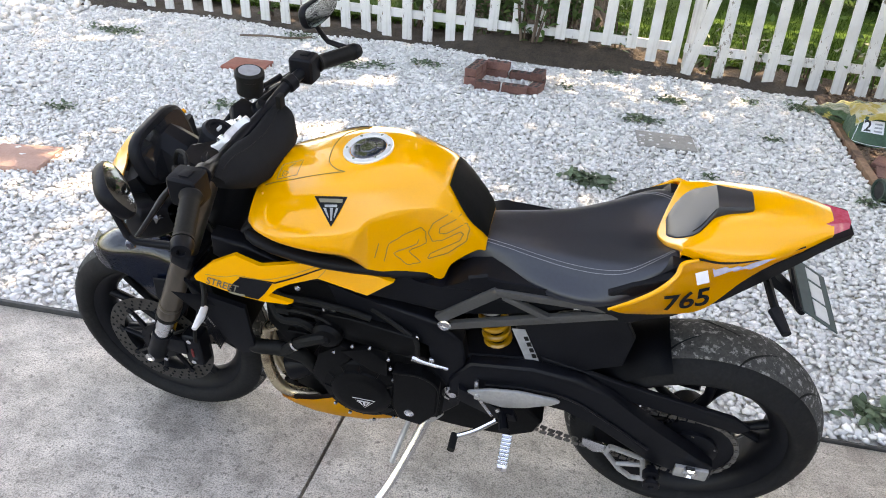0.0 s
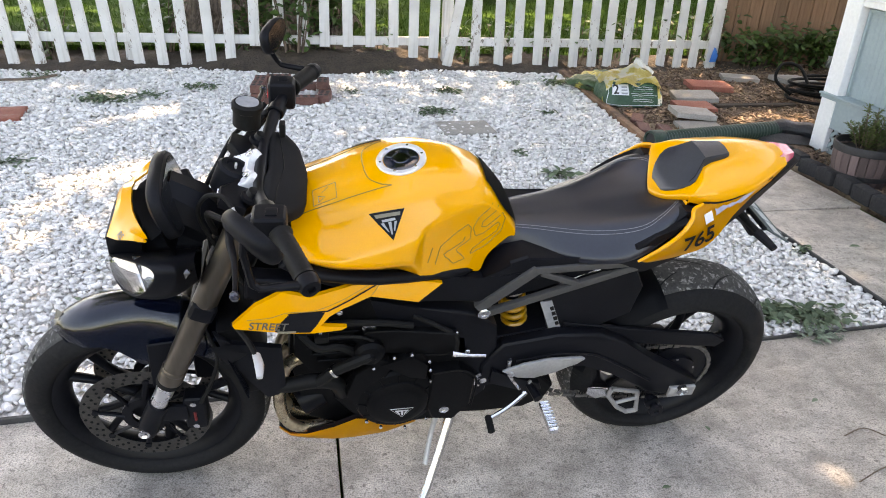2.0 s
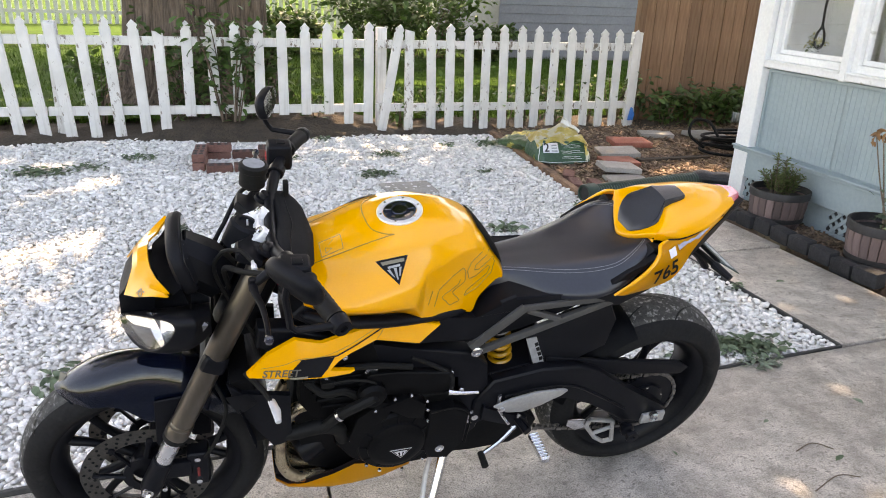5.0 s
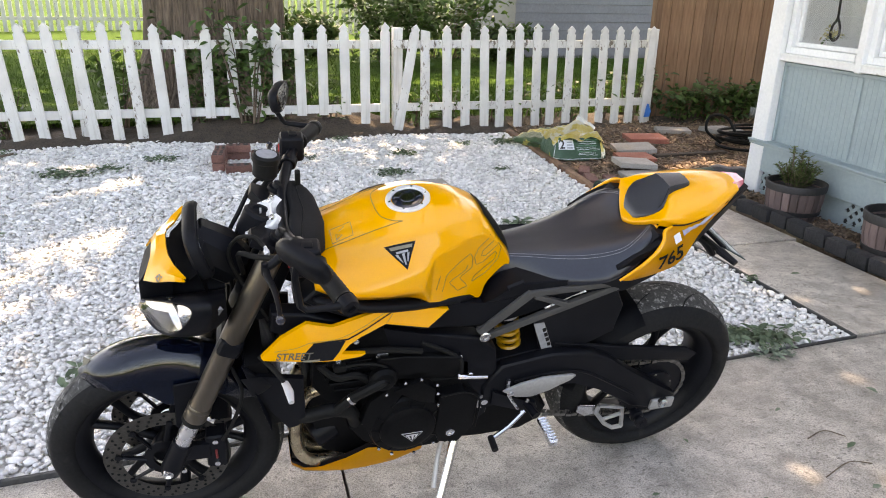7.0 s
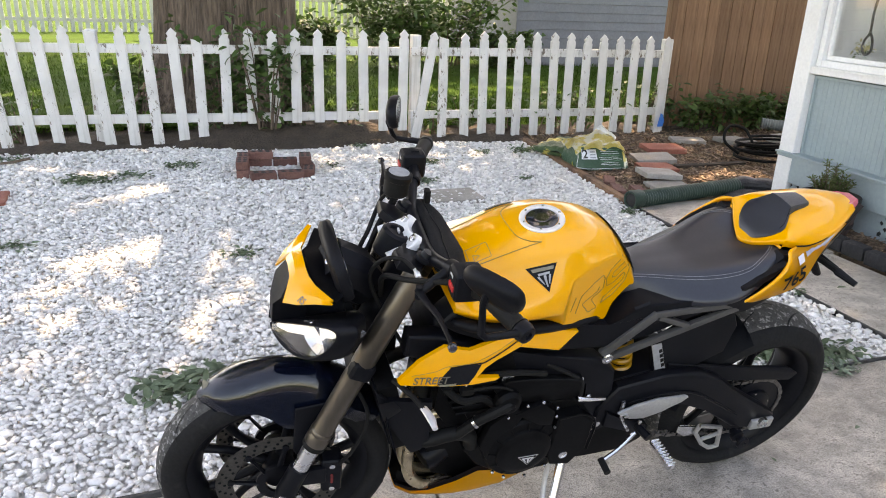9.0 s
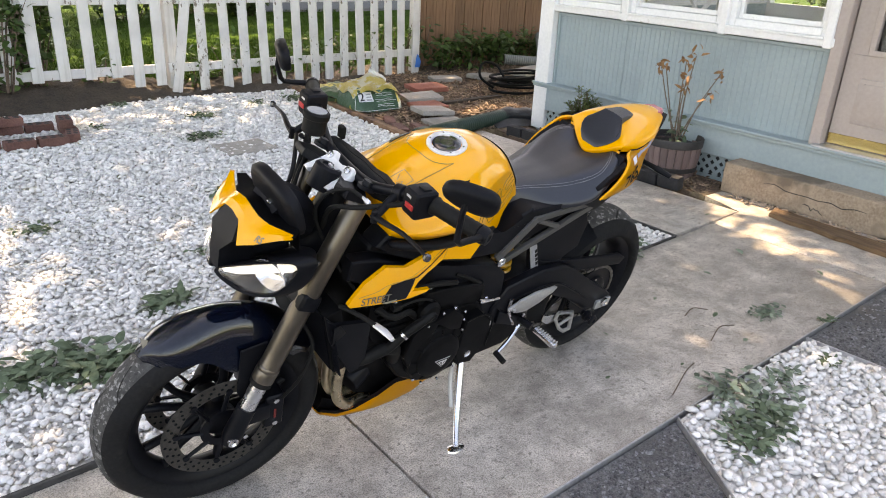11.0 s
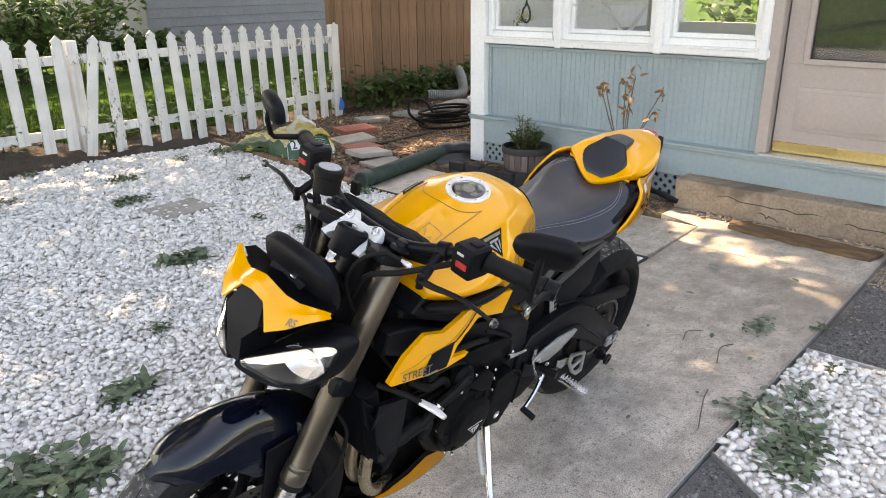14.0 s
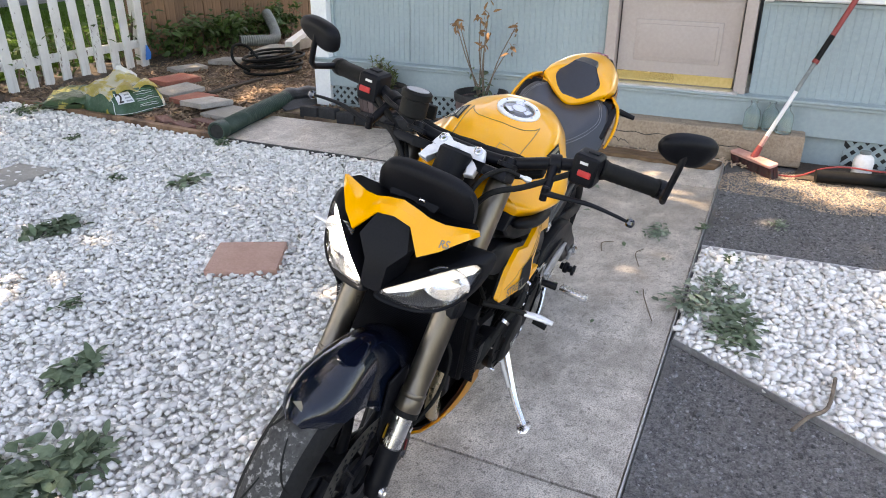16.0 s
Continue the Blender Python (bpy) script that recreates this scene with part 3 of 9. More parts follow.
def window(y0, y1):
    """A white sash over a sloping sill, with a second thin frame inside it."""
    w = part("window", box(None, (WX - 0.005, (y0 + y1) / 2, 0.942), (0.12, y1 - y0 + 0.10, 0.05), 0.006, 1), "white_paint", house, "white painted window")
    zb, zt = 0.968, 2.12
    yc = (y0 + y1) / 2
    bm = box(None, (WX, y0 + 0.022, (zb + zt) / 2), (0.07, 0.044, zt - zb), 0.004, 1)
    box(bm, (WX, y1 - 0.022, (zb + zt) / 2), (0.07, 0.044, zt - zb), 0.004, 1)
    box(bm, (WX, yc, zb + 0.022), (0.07, y1 - y0 - 0.09, 0.044), 0.004, 1)
    box(bm, (WX, yc, zt - 0.02), (0.07, y1 - y0 - 0.09, 0.04), 0.004, 1)
    part("window_frame", bm, "white_paint", w)
    a, b, c, d = y0 + 0.046, y1 - 0.046, zb + 0.046, zt - 0.042
    bm = box(None, (WX + 0.012, a + 0.012, (c + d) / 2), (0.03, 0.024, d - c), 0.002, 1)
    box(bm, (WX + 0.012, b - 0.012, (c + d) / 2), (0.03, 0.024, d - c), 0.002, 1)
    box(bm, (WX + 0.012, yc, c + 0.014), (0.03, b - a - 0.05, 0.028), 0.002, 1)
    part("sash", bm, "white_paint", w)
    g = part("pane", box(None, (WX + 0.018, yc, (c + d) / 2), (0.004, b - a - 0.03, d - c)), "pane", w)
    g.visible_shadow = False
    part("window_sill", box(None, (WX - 0.04, yc, 0.962), (0.07, y1 - y0 - 0.02, 0.014), 0.003, 1), "white_paint", w)


for y0, y1 in ((3.36, 4.0), (2.60, 3.32), (1.93, 2.56), (0.32, 0.95), (-0.35, 0.28), (-1.1, -0.39)):
    window(y0, y1)
for y in (3.34, 2.58, 1.915, 0.97, 0.30):
    part("mullion", box(None, (WX - 0.02, y, 1.55), (0.10, 0.05, 1.28), 0.005, 1), "white_paint", house)

# inside the porch: pale curtain, a crossed wooden table frame and a flower vase on the sill
M["curtain"] = surf("curtain", (0.5, 0.48, 0.45), (0.66, 0.64, 0.6), 3, 30, 0.9, bump=0.2)
rng = np.random.default_rng(5)
for y0, y1 in ((3.40, 3.56), (2.62, 2.82)):
    c = thing("curtain", pose(WX + 0.22, 0, 0.5), "pale curtain hanging behind the porch window", "curtain", "porch curtains")
    n = 40
    rings = [[(0.03 * math.sin(i * 1.3), y0 + (y1 - y0) * i / n, z) for i in range(n + 1)] for z in (0.0, 1.9)]
    bm = loft(None, rings, False, False)
    bmesh.ops.solidify(bm, geom=bm.faces[:], thickness=0.004)
    part("curtain_cloth", bm, "curtain", c, smooth=80)
rack = thing("folding_table", pose(WX + 0.85, 3.28, 0.69), "white wooden folding table with crossed legs indoors", "table")
part("tabletop", box(None, (0, 0, 0.50), (0.30, 0.42, 0.025), 0.004), "white_paint", rack)
for s in (-1, 1):
    part("leg", box(None, (-0.12, 0, 0.25), (0.022, 0.030, 0.62), 0.003, 1, Matrix.Translation((0, 0, 0.25)) @ pose(0, 0, 0, 37 * s, 0, 0) @ Matrix.Translation((0, 0, -0.25))), "white_paint", rack)
part("crossbar", box(None, (-0.12, 0, 0.10), (0.02, 0.34, 0.03), 0.003, 1), "white_paint", rack)
bench = thing("bench", pose(WX + 0.80, 3.3, 0.39), "low white bench indoors below the window", "bench")
part("bench_top", box(None, (0, 0, 0.27), (0.5, 1.3, 0.05), 0.006), "white_paint", bench)
for sy in (-1, 1):
    part("bench_side", box(None, (0, 0.6 * sy, 0.122), (0.44, 0.05, 0.245), 0.004, 1), "white_paint", bench)
for k in range(9):
    z = 1.00 + k * 0.135
    part("inner_boarding", box(None, (WX + 1.55, 4.025, z), (2.9, 0.018, 0.137), 0.002, 1, Matrix.Translation((0, 4.025, z)) @ pose(0, 0, 0, 5) @ Matrix.Translation((0, -4.025, -z))), "white_paint", house)
strap = part("hanging_strap", tube(None, [(0, -0.015, 0.42), (0, 0.004, 0.26), (0, 0.0, 0.14), (0, 0.030, 0.09), (0, 0.034, 0.03), (0, 0.0, 0.0), (0, -0.034, 0.03), (0, -0.030, 0.09), (0, -0.002, 0.14)], 0.0075, 8, 6), "dark", None)
strap.matrix_basis = pose(WX + 0.10, 3.745, 1.065)
tagged(strap, "black strap loop hanging behind the porch window", "strap")
vase = thing("flower_vase", pose(WX + 0.13, 3.80, 0.969), "small vase of pale yellow flowers on the window ledge", "vase")
part("vase_body", lathe(None, [(0.002, 0.0), (0.024, 0.0), (0.030, 0.03), (0.022, 0.07), (0.026, 0.09), (0.023, 0.09), (0.019, 0.07), (0.026, 0.03), (0.002, 0.006)], None, 24), "white_paint", vase)
r = np.random.default_rng(33)
v_, f_ = leaves(r, np.array([0, 0, 0.13]) + r.normal(0, 1, (40, 3)) * np.array([0.03, 0.04, 0.02]), 0.035, 1.4, 0.4)
M["petal"] = surf("petal", (0.62, 0.55, 0.22), (0.75, 0.70, 0.45), 10, 40, 0.7, bump=0, vary=0.4, island=True, transl=0.3)
tagged(raw("petal", v_, f_, "petal", vase), kind="stuff")
v_, f_ = leaves(r, np.array([0, 0, 0.10]) + r.normal(0, 1, (22, 3)) * np.array([0.025, 0.03, 0.018]), 0.04)
tagged(raw("flower_leaf", v_, f_, "leaf", vase), kind="stuff")
part("window_ledge", box(None, (WX + 0.13, 2.95, 0.955), (0.16, 2.0, 0.026), 0.004, 1), "white_paint", house)

# ---- front door, threshold and step ----
door = thing("door_1", pose(WX + 0.03, 1.46, 0.385), "beige panelled front door with a brass kick strip", "door", kind="structure")
part("panel", box(None, (0, 0, 0.255), (0.045, 0.72, 0.51), 0.002, 1), "beige", door)
for s in (-1, 1):
    part("stile", box(None, (0, s * 0.295, 1.26), (0.045, 0.13, 1.50), 0.002, 1), "beige", door)
part("rail", box(None, (0, 0, 1.86), (0.045, 0.46, 0.30), 0.002, 1), "beige", door)
bm = box(None, (-0.024, 0, 0.26), (0.012, 0.52, 0.25), 0.005, 2)
box(bm, (-0.030, 0, 0.26), (0.010, 0.47, 0.20), 0.004, 2)
part("raised_panel", bm, "beige", door)
bm = bmesh.new()
for y, sy, z, sz in ((0, 0.50, 0.525, 0.03), (0, 0.50, 1.70, 0.03), (0.235, 0.03, 1.11, 1.15), (-0.235, 0.03, 1.11, 1.15)):
    box(bm, (-0.028, y, z), (0.02, sy, sz), 0.003, 1)
part("glazing_bead", bm, "beige", door)
g = part("pane", box(None, (0.0, 0, 1.11), (0.006, 0.45, 1.15)), "pane", door)
g.visible_shadow = False
part("kick_strip", box(None, (-0.026, 0, 0.035), (0.008, 0.715, 0.06), 0.002, 1), "brass", door, "brass kick strip")
part("threshold", box(None, (-0.06, 0, -0.008), (0.13, 0.80, 0.016), 0.004, 1), "steel", door)
part("door_frame", box(None, (WX - 0.01, 1.862, 1.26), (0.09, 0.066, 1.80), 0.004, 1), "beige", house)
part("door_frame", box(None, (WX - 0.01, 1.055, 1.26), (0.09, 0.066, 1.80), 0.004, 1), "beige", house)
step = part("doorstep", box(None, (0, 0, 0.095), (0.18, 1.64, 0.19), 0.016, 3), "concrete_old", None)
step.matrix_basis = pose(2.715, 1.465, 0.0, 0, 0, 1)
r = np.random.default_rng(12)
for y0, y1, z0 in ((0.55, -0.05, 0.125), (-0.15, -0.55, 0.10), (0.30, 0.18, 0.06)):
    n = 9
    part("crack", tube(None, [(-0.0895, y0 + (y1 - y0) * k / n, z0 - 0.02 * k / n + r.uniform(-0.012, 0.012)) for k in range(n + 1)], [0.0012] + [0.0026] * (n - 1) + [0.001], 5, 2), "dark", step)
tagged(step, "worn cracked concrete doorstep in front of the door", "step", kind="structure")
M["rotten"] = surf("rotten", (0.075, 0.042, 0.022), (0.20, 0.122, 0.066), 6, 50, 0.95, bump=0.9, bscale=30, stretch=(1, 0.1, 1), stain=(0.045, 0.030, 0.020), stain_scale=5)
jag = np.random.default_rng(77)
edge_a = [(-0.075 + jag.uniform(-0.012, 0.02), y) for y in np.linspace(-0.38, 0.38, 16)]
edge_b = [(0.075 + jag.uniform(-0.02, 0.008), y) for y in np.linspace(0.42, -0.40, 18)]
kerb = part("timber_strip", prism(None, edge_a + edge_b, 0.0, 0.024, "z", 0.003, 1), "rotten", None, smooth=25)
kerb.matrix_basis = pose(2.462, 1.465, 0.0, 0, 0, -3)
tagged(kerb, "rotten timber strip lying in front of the doorstep", "timber")
# crossed lattice vents low in the skirting
for y, z, half in ((2.78, 0.105, 0.45), (0.28, 0.09, 0.15), (3.93, 0.11, 0.15)):
    v = thing("lattice_vent", pose(WX - 0.034, y, z), "diagonal lattice vent in the house skirting", "vent", "skirting vents")
    part("backing", box(None, (0.0, 0, 0), (0.004, half * 2, 0.17)), "dark", v)
    bm = bmesh.new()
    for s in (-1, 1):
        for k in range(-round(half / 0.066), round(half / 0.066) + 1):
            box(bm, (-0.006 - 0.004 * (s > 0), 0, 0), (0.005, 0.022, 0.23), 0, 1, pose(0, k * 0.066, 0, 45 * s, 0, 0))
    for w in (1, -1):
        bmesh.ops.bisect_plane(bm, geom=bm.verts[:] + bm.edges[:] + bm.faces[:], plane_co=(0, 0, 0.085 * w), plane_no=(0, 0, w), clear_outer=True)
        bmesh.ops.bisect_plane(bm, geom=bm.verts[:] + bm.edges[:] + bm.faces[:], plane_co=(0, half * w, 0), plane_no=(0, w, 0), clear_outer=True)
    part("lattice", bm, "teal", v, smooth=0)

# ---- motorcycle materials ----
M["yellow"] = surf("yellow", (0.76, 0.315, 0.001), (0.82, 0.35, 0.0015), 3, 400, 0.28, bump=0.02, bscale=500, coat=0.7, dist=0.001, spec=0.2)
# black paint; the blue in its base stands in for reflected sky
M["gloss_black"] = surf("gloss_black", (0.003, 0.0062, 0.016), (0.006, 0.0115, 0.027), 4, 80, 0.05, rough2=0.09, bump=0, coat=1.0, spec=0.5)
M["satin_black"] = surf("satin_black", (0.0025, 0.0028, 0.0042), (0.006, 0.0065, 0.009), 9, 120, 0.36, rough2=0.46, bump=0.06, bscale=300, dist=0.001, spec=0.14)
M["plastic_black"] = surf("plastic_black", (0.003, 0.0034, 0.005), (0.007, 0.0075, 0.010), 12, 300, 0.46, rough2=0.56, bump=0.12, bscale=500, dist=0.001, spec=0.13)
M["engine_black"] = surf("engine_black", (0.002, 0.002, 0.0024), (0.006, 0.006, 0.0065), 14, 160, 0.36, rough2=0.55, bump=0.15, bscale=250, dist=0.001, spec=0.08)
M["rubber"] = surf("rubber", (0.005, 0.005, 0.005), (0.010, 0.010, 0.010), 20, 200, 0.6, bump=0.2, bscale=300, dist=0.001, spec=0.15)
M["tyre"] = surf("tyre", (0.006, 0.006, 0.0065), (0.013, 0.013, 0.014), 16, 120, 0.62, rough2=0.8, bump=0.25, bscale=120, stain=(0.03, 0.029, 0.028), stain_scale=9, stain_at=(0.62, 0.82), dist=0.002, spec=0.16)
M["tread"] = surf("tread", (0.026, 0.0255, 0.025), (0.065, 0.064, 0.062), 22, 160, 0.85, bump=0.5, bscale=160, stain=(0.22, 0.215, 0.21), stain_scale=75, stain_at=(0.54, 0.62), dist=0.002, spec=0.3)
# black leather, tinted blue in place of the sky's sheen
M["leather"] = surf("leather", (0.0055, 0.0078, 0.0145), (0.010, 0.0135, 0.023), 5, 150, 0.34, rough2=0.42, bump=0.3, bscale=420, dist=0.001, spec=0.6)
M["cloth"] = surf("cloth", (0.004, 0.004, 0.0045), (0.010, 0.010, 0.011), 10, 400, 0.9, bump=0.5, bscale=600, dist=0.001, spec=0.2)
M["bronze"] = surf("bronze", (0.11, 0.093, 0.076), (0.155, 0.133, 0.11), 3, 60, 0.26, rough2=0.36, metal=0.85, bump=0.05, stretch=(1, 1, 0.2))
M["chrome"] = surf("chrome", (0.62, 0.62, 0.63), (0.74, 0.74, 0.75), 8, 80, 0.16, rough2=0.3, metal=1.0, bump=0.02)
M["alloy"] = surf("alloy", (0.34, 0.335, 0.33), (0.44, 0.435, 0.43), 9, 120, 0.42, rough2=0.55, metal=0.6, bump=0.1, bscale=300, dist=0.001)
M["disc"] = surf("disc", (0.085, 0.080, 0.076), (0.15, 0.14, 0.132), 30, 160, 0.38, rough2=0.5, metal=0.55, bump=0.08)
M["header"] = surf("header", (0.42, 0.33, 0.22), (0.60, 0.49, 0.34), 7, 60, 0.22, rough2=0.36, metal=0.85, bump=0.05, stain=(0.13, 0.09, 0.06), stain_scale=5)
M["grey_frame"] = surf("grey_frame", (0.040, 0.039, 0.039), (0.058, 0.057, 0.056), 9, 200, 0.48, bump=0.1, bscale=300, dist=0.001)
M["thread"] = surf("thread", (0.16, 0.16, 0.17), (0.24, 0.24, 0.25), 30, 200, 0.8, bump=0)
M["red"] = surf("red", (0.42, 0.02, 0.02), (0.55, 0.03, 0.03), 10, 80, 0.4, bump=0)
M["lettering_red"] = surf("lettering_red", (0.13, 0.012, 0.012), (0.18, 0.02, 0.02), 40, 200, 0.5, bump=0)
M["decal_dark"] = surf("decal_dark", (0.075, 0.066, 0.050), (0.105, 0.094, 0.070), 20, 80, 0.5, bump=0)
M["decal_grey"] = surf("decal_grey", (0.16, 0.14, 0.10), (0.2, 0.18, 0.13), 20, 80, 0.5, bump=0)
M["decal_line"] = surf("decal_line", (0.22, 0.13, 0.02), (0.26, 0.15, 0.03), 20, 80, 0.45, bump=0)
M["flash_white"] = surf("flash_white", (0.66, 0.64, 0.68), (0.74, 0.72, 0.76), 20, 80, 0.3, bump=0)
M["flash_lilac"] = surf("flash_lilac", (0.30, 0.28, 0.34), (0.38, 0.36, 0.42), 20, 80, 0.25, bump=0)
M["badge_grey"] = surf("badge_grey", (0.22, 0.22, 0.225), (0.30, 0.30, 0.305), 20, 80, 0.35, metal=0.3, bump=0)
M["silver_decal"] = surf("silver_decal", (0.62, 0.62, 0.63), (0.7, 0.7, 0.71), 20, 80, 0.35, metal=0.4, bump=0)
M["spring"] = surf("spring", (0.34, 0.16, 0.003), (0.42, 0.20, 0.005), 10, 80, 0.35, bump=0, coat=0.4)
M["lens"] = clear("lens")
M["lens_red"] = surf("lens_red", (0.42, 0.025, 0.06), (0.55, 0.09, 0.15), 30, 90, 0.10, bump=0, coat=1.0)
M["mirror"] = surf("mirror", (0.8, 0.8, 0.8), (0.84, 0.84, 0.84), 2, 10, 0.02, metal=1.0, bump=0)
M["screen"] = surf("screen", (0.012, 0.013, 0.015), (0.016, 0.017, 0.02), 2, 10, 0.06, bump=0, coat=1.0)
M["drl"] = glow("drl", (0.62, 0.63, 0.62), 0.16)
M["drl_right"] = glow("drl_right", (0.93, 0.97, 1.0), 5.0)
M["plate"] = surf("plate", (0.025, 0.045, 0.045), (0.04, 0.065, 0.065), 20, 80, 0.5, bump=0)
M["cap_metal"] = surf("cap_metal", (0.42, 0.42, 0.44), (0.5, 0.5, 0.52), 8, 80, 0.10, metal=1.0, bump=0)

M["clamp_silver"] = surf("clamp_silver", (0.66, 0.66, 0.66), (0.76, 0.76, 0.76), 9, 120, 0.36, rough2=0.46, metal=0.2, bump=0.06, bscale=300, dist=0.001)
M["lamp_grey"] = surf("lamp_grey", (0.10, 0.102, 0.105), (0.17, 0.172, 0.175), 9, 120, 0.2, metal=0.6, bump=0)
M["label_grey"] = surf("label_grey", (0.22, 0.225, 0.24), (0.30, 0.305, 0.32), 20, 80, 0.45, bump=0)
M["reflector"] = surf("reflector", (0.86, 0.86, 0.87), (0.92, 0.92, 0.93), 9, 120, 0.14, metal=0.8, bump=0)

# ---- motorcycle: x back from the front axle, y to its right, z up; it leans on its stand ----
from mathutils.bvhtree import BVHTree

bike = thing("motorcycle", pose(-0.985, 1.544, 0, 14.5, 0, 1.3), "bright yellow and black naked sport motorcycle on its side stand", "motorcycle")
WB, RF, RR = 1.341, 0.2823, 0.2947
AXLE_F, AXLE_R = Vector((0, 0, RF)), Vector((WB, 0, RR))
rake = Vector((0.397, 0, 0.918))
STEER = Matrix.Translation((0.30, 0, 0.90)) @ Matrix.Rotation(radians(-4.0), 4, rake) @ Matrix.Translation((-0.30, 0, -0.90))


def steered(ob):
    ob.matrix_basis = STEER
    return ob


def skin(rows, along_rows=6, across=6):
    """A smooth skin through rows of points, each row open and running from one edge to the other."""
    fine = [flow(r, across) for r in rows]
    cols = [flow([r[i] for r in fine], along_rows) for i in range(len(fine[0]))]
    return [[c[k] for c in cols] for k in range(len(cols[0]))]


def bolt(at, way, r=0.006, h=0.005, parent=None, material="chrome", name="bolt"):
    a = Vector(at)
    return part(name, lathe(None, [(r, 0), (r, h * 0.7), (r * 0.8, h), (r * 0.5, h), (r * 0.45, h * 0.6)], along(a, a + Vector(way)), 12), material, parent or bike)


# -- wheels --
def tyre_ring(r, w, rim, n=96):
    """A sport tyre: round crown, sidewalls drawn in to the bead."""
    prof = []
    for k in range(15):
        a = -1 + 2 * k / 14
        prof.append((r - (1 - math.sqrt(max(0.0, 1 - (0.985 * a) ** 2))) * w * 0.42, a * w / 2))
    side = prof[-1][0]
    down = [(side - (side - rim) * t, w / 2 * s) for t, s in ((0.25, 1.0), (0.55, 0.97), (0.8, 0.86), (0.96, 0.76), (1.0, 0.70))]
    return [(a, -b) for a, b in down[::-1]] + prof + down


def grooves(r, w, count, seed, parent, name="tread_groove"):
    """Curved rain grooves laid into the tread."""
    bm = bmesh.new()
    for k in range(count):
        for s in (-1, 1):
            base = 2 * math.pi * (k + (0.5 if s > 0 else 0)) / count
            line = []
            for i in range(9):
                t = i / 8
                a = s * (0.10 + 0.72 * t)
                rr = r - (1 - math.sqrt(1 - (0.985 * a) ** 2)) * w * 0.42 + 0.0006
                th = base - 0.55 * t + 0.25 * t * t
                line.append((Vector((rr * math.cos(th), rr * math.sin(th), a * w / 2)), 0.0026 * (1 - 0.5 * abs(2 * t - 1))))
            vs = []
            for i, (p, h) in enumerate(line):
                d = (line[min(i + 1, 8)][0] - line[max(i - 1, 0)][0]).normalized()
                sd = d.cross(p * Vector((1, 1, 0.3))).normalized()
                vs.append((bm.verts.new(p + sd * h), bm.verts.new(p - sd * h)))
            for a2, b2 in zip(vs, vs[1:]):
                bm.faces.new((a2[0], a2[1], b2[1], b2[0]))
    return bm


def wheel(name, centre, r, w, rim_r, rim_w, spokes, steer, label):
    m = Matrix.Translation(centre) @ Matrix.Rotation(radians(-90), 4, "X")   # local z becomes +y
    hub = part(name, lathe(None, [(0.020, -0.05), (0.040, -0.05), (0.045, -0.035), (0.038, -0.01), (0.038, 0.01), (0.045, 0.035), (0.040, 0.05), (0.020, 0.05)], m, 32), "satin_black", bike, label)
    kids = [hub]
    kids.append(part("tyre", lathe(None, tyre_ring(r, w, rim_r), m, 96, ring=True), "tyre", hub, smooth=60))
    crown = [(q - 0.0 + 0.0008, h) for q, h in [(r - (1 - math.sqrt(max(0.0, 1 - (0.985 * a) ** 2))) * w * 0.42, a * w / 2) for a in np.linspace(-0.66, 0.66, 13)]]
    kids.append(part("tread", lathe(None, crown + [(q - 0.004, h) for q, h in crown[::-1]], m, 96, ring=True), "tread", hub, "dusty grey worn tread", smooth=60))
    g = grooves(r + 0.0012, w, 11, 1, hub)
    bmesh.ops.transform(g, matrix=m, verts=g.verts[:])
    kids.append(part("tread_groove", g, "rubber", hub, smooth=0))
    hw = rim_w / 2
    rim = [(rim_r + 0.006, -hw), (rim_r + 0.008, -hw + 0.006), (rim_r - 0.006, -hw + 0.014), (rim_r - 0.022, -hw + 0.03), (rim_r - 0.026, 0), (rim_r - 0.022, hw - 0.03), (rim_r - 0.006, hw - 0.014),
           (rim_r + 0.008, hw - 0.006), (rim_r + 0.006, hw), (rim_r - 0.006, hw - 0.003), (rim_r - 0.030, hw - 0.03), (rim_r - 0.034, 0), (rim_r - 0.030, -hw + 0.03), (rim_r - 0.006, -hw + 0.003)]
    kids.append(part("rim", lathe(None, rim, m, 80, ring=True), "satin_black", hub, smooth=50))
    for k in range(spokes):
        bm = bmesh.new()
        for s in (-1, 1):
            a0, a1 = 2 * math.pi * k / spokes + s * 0.10, 2 * math.pi * k / spokes + s * 0.22
            p0 = Vector((0.036 * math.cos(a0), 0.036 * math.sin(a0), s * 0.012))
            p1 = Vector((0.115 * math.cos(a0 + s * 0.02), 0.115 * math.sin(a0 + s * 0.02), s * 0.010))
            p2 = Vector(((rim_r - 0.026) * math.cos(a1), (rim_r - 0.026) * math.sin(a1), s * 0.006))
            tube(bm, [m @ p0, m @ p1, m @ p2], [0.017, 0.012, 0.014], 8, 5, 0.75)
        kids.append(part("spoke", bm, "satin_black", hub, smooth=60))
    if steer:
        for o in kids[:1]:
            steered(o)
    return hub


front_wheel = wheel("front_wheel", AXLE_F, RF, 0.118, 0.213, 0.088, 5, True, "black cast front wheel with dusty tyre")
rear_wheel = wheel("rear_wheel", AXLE_R, RR, 0.178, 0.213, 0.14, 5, False, "black cast rear wheel with wide dusty tyre")


